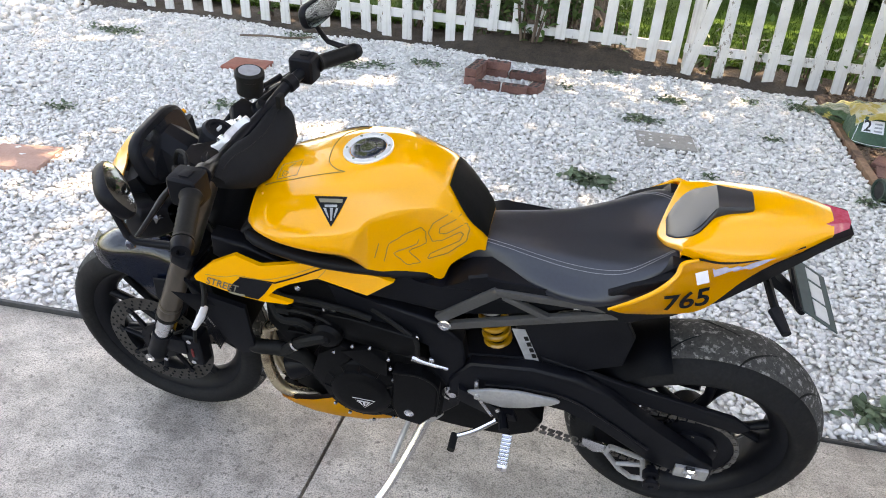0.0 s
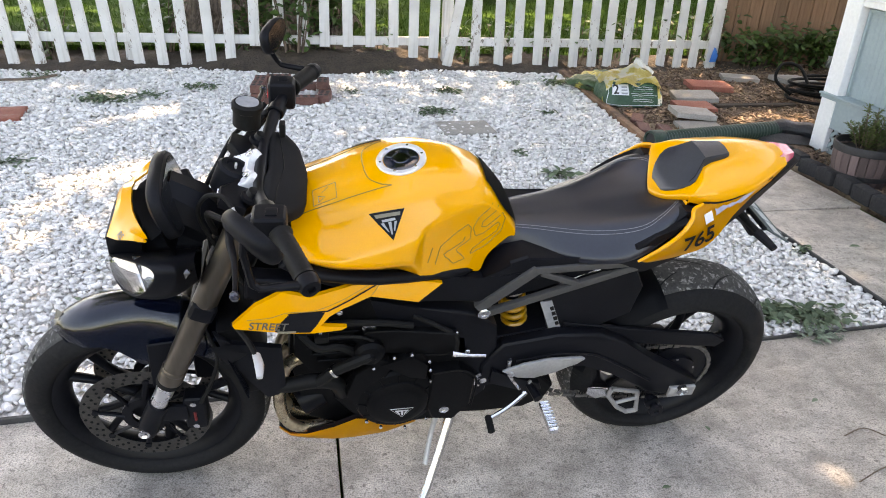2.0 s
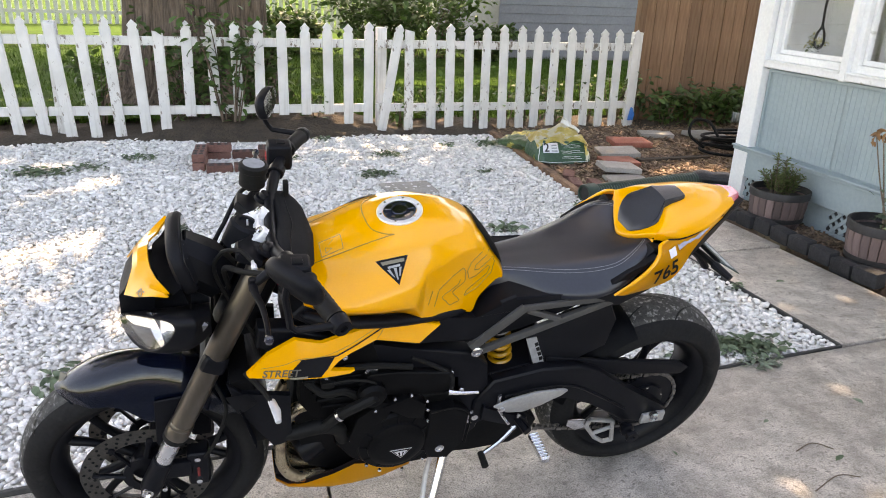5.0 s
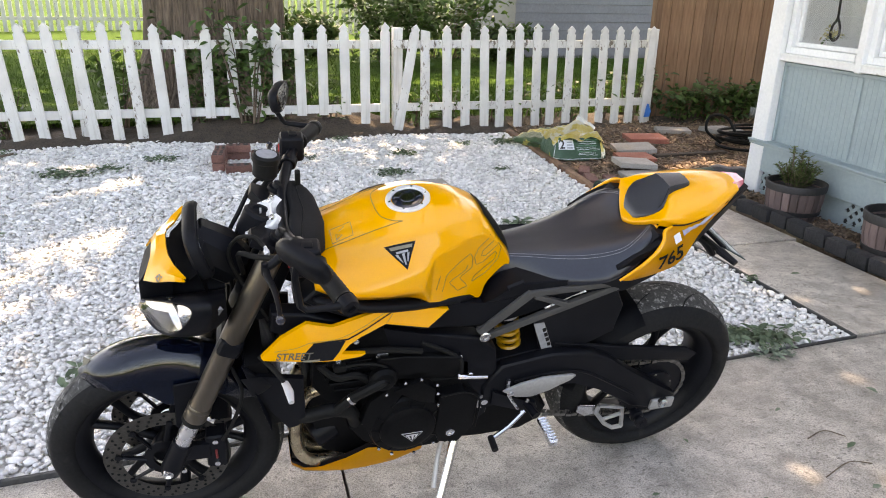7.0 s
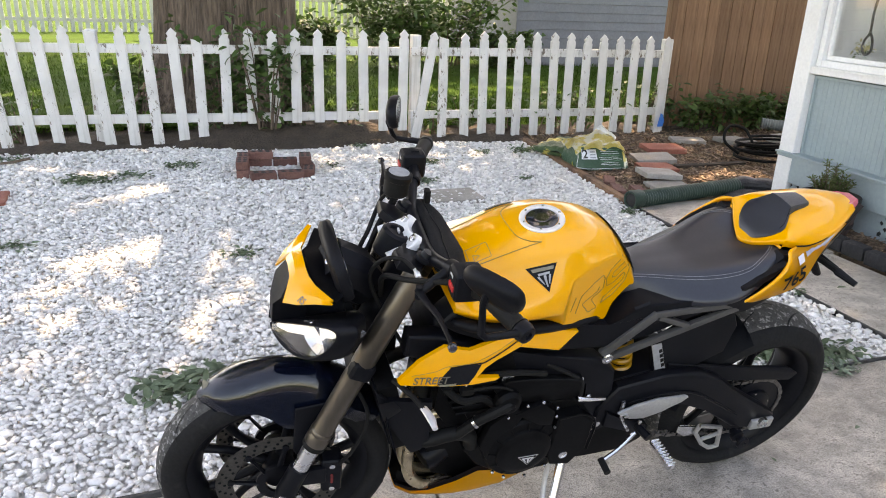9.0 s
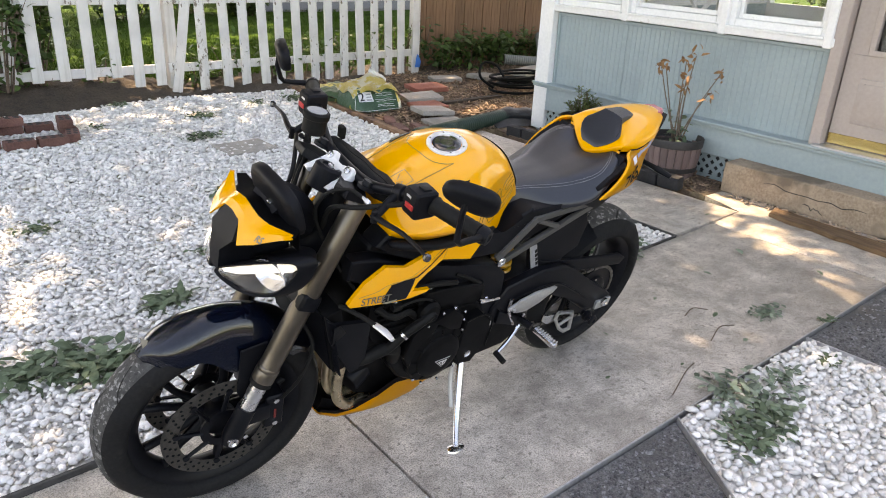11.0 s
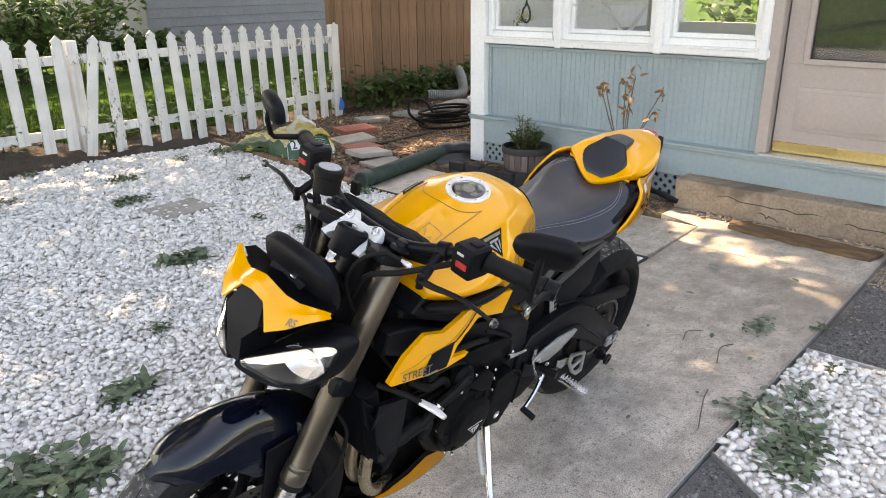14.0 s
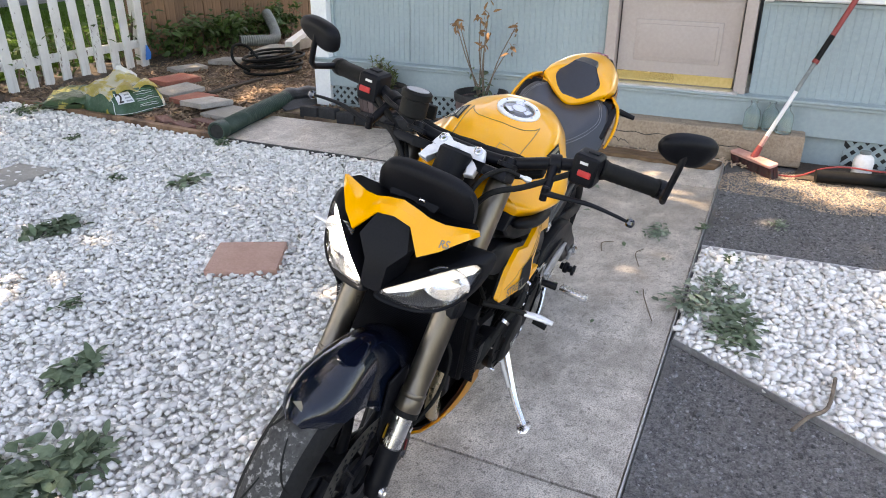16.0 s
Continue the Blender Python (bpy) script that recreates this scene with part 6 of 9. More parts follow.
# -- frame --
for s in (-1, 1):
    spar = part("frame_spar", prism(None, [(0.255, 0.755), (0.33, 0.745), (0.46, 0.690), (0.62, 0.640), (0.745, 0.615), (0.80, 0.565), (0.815, 0.47), (0.80, 0.34), (0.765, 0.30), (0.735, 0.33), (0.748, 0.45), (0.735, 0.545), (0.62, 0.570), (0.47, 0.615), (0.33, 0.665), (0.25, 0.70)],
                                     s * 0.088, s * 0.132, "y", 0.010, 3), "satin_black", bike, "black cast aluminium frame spar")
    bolt((0.505, s * 0.134, 0.598), (0, s, 0), 0.016, 0.007, spar)
    bolt((0.760, s * 0.134, 0.617), (0, s, 0), 0.015, 0.007, spar)
    piv = part("swingarm_pivot", lathe(None, [(0.026, 0), (0.026, 0.006), (0.018, 0.008), (0.017, 0.002), (0.010, 0.002), (0.009, 0.010), (0.004, 0.010)], along((0.786, s * 0.133, 0.392), (0.786, s, 0.392)), 24), "chrome", spar, "polished pivot nut")
    # grey pressed triangle of the subframe
    sub = bmesh.new()
    for a, b, w in (((0.748, 0.630), (0.862, 0.732), 0.017), ((0.862, 0.732), (1.095, 0.738), 0.012), ((0.770, 0.612), (1.098, 0.726), 0.013), ((0.880, 0.722), (0.975, 0.682), 0.010)):
        A, B = Vector((a[0], 0, a[1])), Vector((b[0], 0, b[1]))
        d = B - A
        mm = Matrix.Translation((A + B) / 2 + Vector((0, s * 0.128, 0))) @ Matrix.Rotation(-math.atan2(d.z, d.x), 4, "Y")
        box(sub, (0, 0, 0), (d.length + 0.01, 0.014, w * 1.5), 0.004, 2, mm)
    part("subframe_brace", sub, "grey_frame", bike, "grey pressed subframe brace")
    part("brace_infill", prism(None, [(0.775, 0.630), (0.862, 0.724), (1.07, 0.735), (1.00, 0.700), (0.88, 0.655)], s * 0.100, s * 0.112, "y", 0.002, 1), "plastic_black", bike)
part("head_stock", tube(None, [(0.215, 0, 0.68), (0.305, 0, 0.89)], [0.05, 0.046], 16, 1), "satin_black", bike)
part("airbox", box(None, (0.50, 0, 0.70), (0.36, 0.20, 0.13), 0.02, 3), "plastic_black", bike)

# -- engine --
eng = part("crankcase", prism(None, [(0.43, 0.36), (0.47, 0.30), (0.55, 0.245), (0.70, 0.245), (0.765, 0.29), (0.775, 0.42), (0.72, 0.49), (0.60, 0.50), (0.48, 0.47)], -0.135, 0.135, "y", 0.015, 3), "engine_black", bike, "black three-cylinder engine block")
part("cylinder_block", prism(None, [(0.43, 0.46), (0.57, 0.49), (0.52, 0.62), (0.37, 0.585)], -0.125, 0.125, "y", 0.010, 2), "engine_black", eng)
part("cylinder_head", prism(None, [(0.375, 0.575), (0.53, 0.61), (0.505, 0.685), (0.37, 0.655)], -0.135, 0.135, "y", 0.012, 2), "engine_black", eng)
part("engine_front", prism(None, [(0.338, 0.605), (0.330, 0.45), (0.352, 0.33), (0.372, 0.235), (0.44, 0.20), (0.62, 0.20), (0.70, 0.25), (0.62, 0.50), (0.45, 0.62)], -0.082, 0.082, "y", 0.012, 2), "engine_black", eng)
part("engine_cheek", prism(None, [(0.345, 0.60), (0.342, 0.505), (0.372, 0.455), (0.44, 0.40), (0.47, 0.46), (0.47, 0.60)], -0.118, 0.118, "y", 0.010, 2), "engine_black", eng)
part("oil_filter", lathe(None, [(0.038, 0), (0.038, 0.05), (0.033, 0.058), (0.012, 0.060)], along((0.40, -0.05, 0.30), (0.33, -0.075, 0.275)), 24), "satin_black", eng)
fin = bmesh.new()
for k in range(5):
    box(fin, (0.475 - k * 0.011, 0, 0.495 + k * 0.022), (0.165, 0.262, 0.006), 0.002, 1, None)
part("cooling_rib", fin, "engine_black", eng, smooth=0)
part("cover_plate", prism(None, [(0.47, 0.575), (0.50, 0.60), (0.56, 0.595), (0.70, 0.575), (0.705, 0.52), (0.68, 0.505), (0.56, 0.525), (0.50, 0.53)], -0.150, -0.128, "y", 0.006, 2), "engine_black", eng)
alt = part("alternator_cover", lathe(None, [(0.098, 0), (0.098, 0.018), (0.092, 0.026), (0.074, 0.030), (0.072, 0.036), (0.060, 0.042), (0.050, 0.0435), (0.002, 0.044)], along((0.575, -0.134, 0.368), (0.575, -0.4, 0.368)), 40), "engine_black", eng, "round black alternator cover")
bm = prism(None, [(0.556, 0.362), (0.612, 0.362), (0.586, 0.330)], -0.1795, -0.1785, "y")
part("cover_badge", bm, "silver_decal", alt, "pale triangular outline badge")
part("cover_badge", prism(None, [(0.5595, 0.3605), (0.6085, 0.3605), (0.5858, 0.3325)], -0.1803, -0.1793, "y"), "engine_black", alt)
for poly in ([(0.568, 0.357), (0.600, 0.357), (0.600, 0.353), (0.568, 0.353)], [(0.582, 0.353), (0.588, 0.353), (0.588, 0.338), (0.584, 0.338)], [(0.571, 0.352), (0.576, 0.352), (0.581, 0.342), (0.579, 0.341)], [(0.593, 0.352), (0.598, 0.352), (0.591, 0.341), (0.590, 0.343)]):
    part("badge_mark", prism(None, poly, -0.1808, -0.1798, "y"), "silver_decal", alt)
part("clutch_boss", prism(None, [(0.455, 0.40), (0.475, 0.47), (0.53, 0.515), (0.565, 0.50), (0.545, 0.455), (0.49, 0.40), (0.485, 0.34)], -0.160, -0.130, "y", 0.008, 2), "engine_black", eng)
part("starter_boss", prism(None, [(0.53, 0.50), (0.60, 0.525), (0.64, 0.49), (0.64, 0.44), (0.60, 0.45)], -0.165, -0.130, "y", 0.008, 2), "engine_black", eng)
part("sprocket_cover", prism(None, [(0.652, 0.466), (0.716, 0.470), (0.758, 0.434), (0.756, 0.337), (0.717, 0.282), (0.663, 0.293), (0.645, 0.34)], -0.168, -0.130, "y", 0.012, 3), "engine_black", eng, "black sprocket cover")
for x, z in ((0.462, 0.395), (0.482, 0.452), (0.515, 0.492), (0.56, 0.522), (0.60, 0.527), (0.642, 0.50), (0.646, 0.47), (0.652, 0.43), (0.655, 0.386), (0.655, 0.34), (0.505, 0.30), (0.54, 0.273), (0.60, 0.262), (0.65, 0.29)):
    bolt((x, -0.150 if x < 0.5 else -0.158, z), (0, -1, 0), 0.0046, 0.006, eng)
for x, z in ((0.40, 0.60), (0.44, 0.655), (0.70, 0.565), (0.735, 0.50)):
    bolt((x, -0.138, z), (0, -1, 0), 0.007, 0.006, eng)
for r0_, r1_, n_ in ((0.052, 0.090, 12),):
    for k in range(n_):
        a = 2 * math.pi * k / n_
        q0, q1 = Vector((0.575 + r0_ * math.cos(a), -0.172, 0.368 + r0_ * math.sin(a))), Vector((0.575 + r1_ * math.cos(a), -0.161, 0.368 + r1_ * math.sin(a)))
        part("cover_rib", tube(None, [q0, q1], [0.0028, 0.0022], 5, 1), "engine_black", alt)
part("water_pump", lathe(None, [(0.034, 0), (0.034, 0.016), (0.026, 0.026), (0.012, 0.030), (0.010, 0.036)], along((0.505, -0.148, 0.545), (0.505, -1, 0.545)), 24), "engine_black", eng, "black water pump housing")
part("hose", tube(None, [(0.505, -0.172, 0.548), (0.47, -0.176, 0.535), (0.43, -0.165, 0.50), (0.39, -0.155, 0.455), (0.345, -0.145, 0.44)], 0.013, 10, 6), "rubber", eng)
part("hose_clip", lathe(None, [(0.0145, -0.004), (0.0155, -0.004), (0.0155, 0.004), (0.0145, 0.004)], along((0.43, -0.165, 0.50), (0.39, -0.155, 0.455)), 16, ring=True), "chrome", eng)
part("hose", tube(None, [(0.36, -0.10, 0.64), (0.40, -0.14, 0.625), (0.46, -0.150, 0.632), (0.53, -0.145, 0.62), (0.60, -0.14, 0.60)], 0.008, 8, 6), "rubber", eng)
part("sensor_plug", box(None, (0.402, -0.146, 0.588), (0.030, 0.020, 0.018), 0.004, 2), "rubber", eng)
part("wiring_loom", tube(None, [(0.415, -0.150, 0.590), (0.45, -0.158, 0.600), (0.50, -0.156, 0.585), (0.53, -0.158, 0.555)], 0.004, 6, 5), "rubber", eng)
part("oil_sight_glass", lathe(None, [(0.012, 0), (0.012, 0.005), (0.009, 0.006), (0.008, 0.003), (0.001, 0.003)], along((0.690, -0.166, 0.330), (0.690, -1, 0.330)), 18), "chrome", eng)
part("cover_edge", tube(None, [(0.652, -0.169, 0.466), (0.716, -0.169, 0.470), (0.758, -0.169, 0.434), (0.756, -0.169, 0.337)], 0.003, 6, 4), "engine_black", eng)
part("selector_rod", tube(None, [(0.695, -0.155, 0.513), (0.725, -0.158, 0.508), (0.775, -0.155, 0.498)], [0.008, 0.005, 0.004], 8, 3), "chrome", eng, "polished gear selector rod")
part("hose", tube(None, [(0.36, -0.12, 0.575), (0.395, -0.150, 0.56), (0.44, -0.150, 0.56), (0.475, -0.145, 0.53)], 0.010, 8, 6), "rubber", eng)
part("wiring_loom", tube(None, [(0.60, -0.13, 0.62), (0.66, -0.14, 0.59), (0.70, -0.145, 0.56), (0.705, -0.15, 0.52)], 0.006, 8, 5), "rubber", eng)
# exhaust headers, collector and silencer
for k, y in enumerate((-0.105, -0.035, 0.035, 0.105)[:3]):
    y = (-0.088, -0.038, 0.014)[k]
    part("exhaust_header", tube(None, [(0.385, y, 0.475), (0.330, y, 0.45), (0.306, y, 0.37), (0.308, y, 0.27), (0.345, y, 0.212), (0.43, y * 0.7, 0.190), (0.52, 0.02, 0.187)], 0.0155, 14, 7), "header", bike, "heat-stained steel exhaust header")
part("collector", tube(None, [(0.50, 0.02, 0.187), (0.60, 0.03, 0.19), (0.72, 0.05, 0.20)], [0.035, 0.05, 0.045], 16, 4), "header", bike)
sil = part("silencer", tube(None, [(0.78, 0.08, 0.21), (0.90, 0.135, 0.25), (1.02, 0.165, 0.29), (1.17, 0.175, 0.345)], [0.036, 0.055, 0.058, 0.050], 18, 5), "alloy", bike, "short brushed silencer")
part("silencer_cap", rod(None, (1.165, 0.175, 0.343), (1.19, 0.1755, 0.352), 0.046, 0.036, 18), "satin_black", sil)
part("silencer_box", prism(None, [(0.655, 0.300), (0.660, 0.224), (0.81, 0.218), (0.93, 0.213), (0.985, 0.246), (1.000, 0.290), (0.930, 0.370), (0.80, 0.370)], -0.100, 0.100, "y", 0.014, 3), "engine_black", bike, "black silencer box under the engine")
# belly pan
rows = []
for x, sec in ((0.296, [(0.048, 0.163), (0.048, 0.158), (0.044, 0.150), (0.030, 0.143), (0.010, 0.138)]), (0.325, [(0.087, 0.180), (0.086, 0.173), (0.078, 0.160), (0.050, 0.148), (0.018, 0.140)]), (0.365, [(0.107, 0.202), (0.107, 0.190), (0.098, 0.172), (0.065, 0.154), (0.020, 0.142)]),
               (0.43, [(0.120, 0.236), (0.123, 0.208), (0.114, 0.180), (0.075, 0.158), (0.030, 0.145)]), (0.485, [(0.122, 0.264), (0.128, 0.218), (0.119, 0.186), (0.080, 0.165), (0.030, 0.150)]), (0.56, [(0.120, 0.248), (0.124, 0.214), (0.116, 0.190), (0.080, 0.172), (0.030, 0.160)]), (0.64, [(0.100, 0.226), (0.104, 0.210), (0.098, 0.196), (0.070, 0.184), (0.030, 0.175)])):
    rows.append([(x, -y, z) for y, z in sec] + [(x, y, z) for y, z in sec[::-1]])
bm = loft(None, rows, False, False)
bmesh.ops.solidify(bm, geom=bm.faces[:], thickness=0.005)
belly = part("belly_pan", bm, "yellow", bike, "yellow belly pan under the engine", smooth=40)
liner = [[(x, y * 0.93, z + 0.007) for x, y, z in row] for row in rows]
part("belly_liner", loft(None, liner, False, False), "plastic_black", belly, "black liner inside the belly pan", smooth=40)
rows = []
for x, hw, zb, zt in ((0.298, 0.040, 0.150, 0.215), (0.322, 0.076, 0.158, 0.225), (0.36, 0.094, 0.170, 0.235)):
    rows.append([(x, -hw, zt), (x, -hw * 0.9, (zt + zb) / 2), (x, -hw * 0.5, zb), (x, hw * 0.5, zb), (x, hw * 0.9, (zt + zb) / 2), (x, hw, zt)])
bm = loft(None, rows, False, False)
bmesh.ops.solidify(bm, geom=bm.faces[:], thickness=0.004)
part("belly_scoop", bm, "plastic_black", belly, "black scoop at the belly pan's front", smooth=40)

# -- swingarm, chain and shock --
swing = part("swingarm", prism(None, [(0.775, 0.355), (0.775, 0.445), (0.82, 0.512), (0.955, 0.532), (1.062, 0.522), (1.135, 0.484), (1.235, 0.408), (1.345, 0.335), (1.39, 0.305), (1.395, 0.262), (1.36, 0.246), (1.248, 0.281), (1.123, 0.375), (1.046, 0.425), (0.93, 0.440), (0.86, 0.40)],
                                 -0.142, -0.108, "y", 0.012, 3), "satin_black", bike, "black gullwing aluminium swingarm")
part("swingarm_beam", prism(None, [(0.775, 0.355), (0.775, 0.44), (0.90, 0.455), (1.06, 0.44), (1.20, 0.385), (1.38, 0.325), (1.385, 0.262), (1.20, 0.29), (1.05, 0.345), (0.90, 0.355)], 0.108, 0.142, "y", 0.012, 3), "satin_black", swing)
part("swingarm_bridge", prism(None, [(0.80, 0.37), (0.80, 0.50), (0.95, 0.525), (1.03, 0.50), (1.02, 0.40), (0.95, 0.37)], -0.110, 0.110, "y", 0.02, 3), "satin_black", swing)
part("swingarm_edge", tube(None, [(0.86, -0.143, 0.455), (0.955, -0.144, 0.468), (1.05, -0.144, 0.458), (1.14, -0.144, 0.405), (1.24, -0.144, 0.335)], 0.004, 6, 6), "satin_black", swing)
part("axle_block", box(None, (WB + 0.005, -0.146, RR - 0.012), (0.075, 0.012, 0.036), 0.004, 2), "alloy", swing, "polished axle adjuster block")
part("axle_nut", lathe(None, [(0.017, 0), (0.017, 0.010), (0.011, 0.014), (0.006, 0.010)], along((WB, -0.150, RR), (WB, -1, RR)), 6), "chrome", swing)
part("stand_bobbin", lathe(None, [(0.012, 0), (0.012, 0.010), (0.020, 0.014), (0.020, 0.026), (0.012, 0.030), (0.012, 0.040), (0.020, 0.044), (0.018, 0.052), (0.008, 0.052), (0.006, 0.048)], along((1.262, -0.140, 0.262), (1.262, -1, 0.262)), 20), "satin_black", swing, "black paddock stand bobbin")
finp = bmesh.new()
P = [(1.165, 0.272), (1.160, 0.245), (1.200, 0.190), (1.232, 0.166), (1.262, 0.168), (1.250, 0.225), (1.245, 0.250)]
for i in range(len(P)):
    tube(finp, [(P[i][0], -0.112, P[i][1]), (P[(i + 1) % len(P)][0], -0.112, P[(i + 1) % len(P)][1])], 0.0065, 8, 1)
tube(finp, [(1.190, -0.112, 0.210), (1.250, -0.112, 0.225)], 0.006, 8, 1)
part("chain_fin", finp, "alloy", swing, "grey chain toe guard")
part("fin_backing", prism(None, [(1.10, 0.275), (1.16, 0.262), (1.175, 0.235), (1.13, 0.228), (1.10, 0.25)], -0.106, -0.098, "y", 0.004, 2), "chrome", swing)
# chain guard rail above
part("chain_guard", prism(None, [(0.97, 0.545), (1.15, 0.500), (1.40, 0.455), (1.44, 0.428), (1.42, 0.406), (1.20, 0.445), (1.06, 0.478), (0.98, 0.50)], -0.112, -0.100, "y", 0.004, 2), "plastic_black", bike, "black chain guard")
spr = part("rear_sprocket", lathe(None, [(0.060, -0.004), (0.098, -0.004), (0.098, 0.004), (0.060, 0.004)], Matrix.Translation((WB, -0.085, RR)) @ Matrix.Rotation(radians(-90), 4, "X"), 47, ring=True), "satin_black", rear_wheel, "black rear sprocket")
teeth = bmesh.new()
for k in range(47):
    a = 2 * math.pi * k / 47
    box(teeth, (0.101, 0, 0), (0.010, 0.006, 0.006), 0.001, 1, Matrix.Translation((WB, -0.085, RR)) @ Matrix.Rotation(radians(-90), 4, "X") @ Matrix.Rotation(a, 4, "Z"))
part("sprocket_tooth", teeth, "satin_black", spr, smooth=0)
bm = lathe(None, [(0.062, -0.01), (0.066, 0), (0.062, 0.02), (0.03, 0.03), (0.02, 0.03)], Matrix.Translation((WB, -0.078, RR)) @ Matrix.Rotation(radians(90), 4, "X"), 30)
part("sprocket_carrier", bm, "satin_black", spr)
for k in range(5):
    a = 2 * math.pi * k / 5 + 0.4
    part("bolt", lathe(None, [(0.010, 0), (0.010, 0.008), (0.005, 0.010)], along((WB + 0.052 * math.cos(a), -0.090, RR + 0.052 * math.sin(a)), (WB + 0.052 * math.cos(a), -1, RR + 0.052 * math.sin(a))), 6), "chrome", spr)
c0, r0, c1, r1 = Vector((0.735, -0.085, 0.375)), 0.036, Vector((WB, -0.085, RR)), 0.104
path = []
ang = math.atan2(c1.z - c0.z, c1.x - c0.x)
off = math.asin((r1 - r0) / (c1 - c0).length)
for k in range(60):
    t = k / 59
    path.append((c0 + Vector((math.cos(ang + off + math.pi / 2), 0, math.sin(ang + off + math.pi / 2))) * r0).lerp(c1 + Vector((math.cos(ang + off + math.pi / 2), 0, math.sin(ang + off + math.pi / 2))) * r1, t))
arc0, arc1 = ang + off + math.pi / 2, ang - off - math.pi / 2
for k in range(1, 26):
    a = arc0 + (arc1 - arc0) * k / 26
    path.append(c1 + Vector((math.cos(a), 0, math.sin(a))) * r1)
lowdir = Vector((math.cos(ang - off - math.pi / 2), 0, math.sin(ang - off - math.pi / 2)))
for k in range(60):
    t = k / 59
    p = (c1 + lowdir * r1).lerp(c0 + lowdir * r0, t)
    path.append(p - Vector((0, 0, 0.022 * math.sin(math.pi * t))))
chain, acc, links = bmesh.new(), 0.0, 0
for a, b in zip(path, path[1:]):
    acc += (b - a).length
    if acc >= 0.0112:
        acc = 0.0
        links += 1
        d = b - a
        mm = Matrix.Translation(a) @ Matrix.Rotation(-math.atan2(d.z, d.x), 4, "Y")
        for sy in (-1, 1):
            box(chain, (0, sy * (0.0075 if links % 2 else 0.0055), 0), (0.0165, 0.0018, 0.011), 0, 1, mm)
        box(chain, (0, 0, 0), (0.006, 0.017, 0.006), 0, 1, mm)
part("chain", chain, "disc", bike, "grey steel drive chain", smooth=0)
# shock and spring
shock = part("shock_absorber", rod(None, (0.895, -0.05, 0.39), (0.845, -0.05, 0.62), 0.018, n=16), "satin_black", bike, "rear shock with yellow spring")
coil = []
for k in range(130):
    t = k / 129
    a = t * 2 * math.pi * 7.5
    c = Vector((0.890, -0.05, 0.415)).lerp(Vector((0.848, -0.05, 0.605)), t)
    coil.append(c + Vector((math.cos(a) * 0.027, math.sin(a) * 0.027, 0)))
part("spring", tube(None, coil, 0.0075, 8, 1), "spring", shock, "yellow coil spring")
part("spring_collar", lathe(None, [(0.022, 0), (0.034, 0.002), (0.034, 0.012), (0.022, 0.016)], along((0.846, -0.05, 0.610), (0.84, -0.05, 0.70)), 24), "alloy", shock)
# rear hugger over the tyre's front
rows = []
for k in range(12):
    t = k / 11
    ph = radians(172 - 62 * t)
    R0 = RR + 0.022
    wid = 0.098
    row = []
    for i in range(9):
        u = -1 + i / 4
        rr = R0 - 0.045 * abs(u) ** 3
        row.append((WB + rr * math.cos(ph), wid * u, RR + rr * math.sin(ph)))
    rows.append(row)
bm = loft(None, rows, False, False)
bmesh.ops.solidify(bm, geom=bm.faces[:], thickness=0.004)
hug = part("rear_hugger", bm, "plastic_black", bike, "matt black rear hugger", smooth=50)
for s in (-1, 1):
    part("hugger_side", prism(None, [(0.905, 0.620), (1.008, 0.672), (1.115, 0.708), (1.152, 0.640), (1.142, 0.552), (1.049, 0.508), (0.967, 0.488), (0.940, 0.505)], s * 0.085, s * 0.108, "y", 0.010, 3), "plastic_black", hug)
tag = part("hugger_decal", prism(None, [(0.900, 0.614), (0.928, 0.617), (0.967, 0.526), (0.958, 0.512), (0.940, 0.518)], -0.1105, -0.1085, "y"), "label_grey", hug, "pale maker's label with dark lettering bar")
for k in range(4):
    x, z = 0.9265 + 0.0072 * k, 0.596 - 0.0168 * k
    part("label_bar", prism(None, [(x, z), (x + 0.0085, z + 0.003), (x + 0.0130, z - 0.0085), (x + 0.0045, z - 0.0115)], -0.1112, -0.1102, "y"), "rubber", tag)

# -- footrests, heel guards and stand --
for s in (-1, 1):
    hanger = part("footrest_hanger", prism(None, [(0.80, 0.44), (0.86, 0.40), (0.93, 0.375), (0.94, 0.35), (0.90, 0.345), (0.80, 0.39)], s * 0.138, s * 0.152, "y", 0.004, 2), "satin_black", bike)
    part("heel_guard", prism(None, [(0.822, 0.444), (0.870, 0.464), (0.932, 0.475), (1.015, 0.472), (1.026, 0.466), (1.008, 0.450), (0.955, 0.428), (0.905, 0.412), (0.862, 0.418)], s * 0.156, s * 0.166, "y", 0.005, 2), "alloy", hanger, "grey alloy heel guard")
    for x, z in ((0.845, 0.437), (0.895, 0.404)):
        part("bolt", lathe(None, [(0.006, 0), (0.006, 0.005), (0.003, 0.006)], along((x, s * 0.166, z), (x, s, z)), 8), "chrome", hanger)
    pg = part("footpeg", tube(None, [(0.905, s * 0.150, 0.372), (0.916, s * 0.195, 0.370)], [0.010, 0.012], 10, 1), "satin_black", hanger)
    bm = box(None, (0.925, s * 0.248, 0.366), (0.022, 0.088, 0.016), 0.005, 2)
    for k in range(9):
        box(bm, (0.925, s * (0.210 + k * 0.0095), 0.376), (0.024, 0.004, 0.006), 0.001, 1)
    part("peg_tread", bm, "chrome", pg, "ribbed polished footpeg")
gl = part("gear_lever", tube(None, [(0.895, -0.165, 0.362), (0.85, -0.178, 0.325), (0.806, -0.184, 0.296)], [0.006, 0.006, 0.006], 8, 3), "chrome", bike, "polished gear lever")
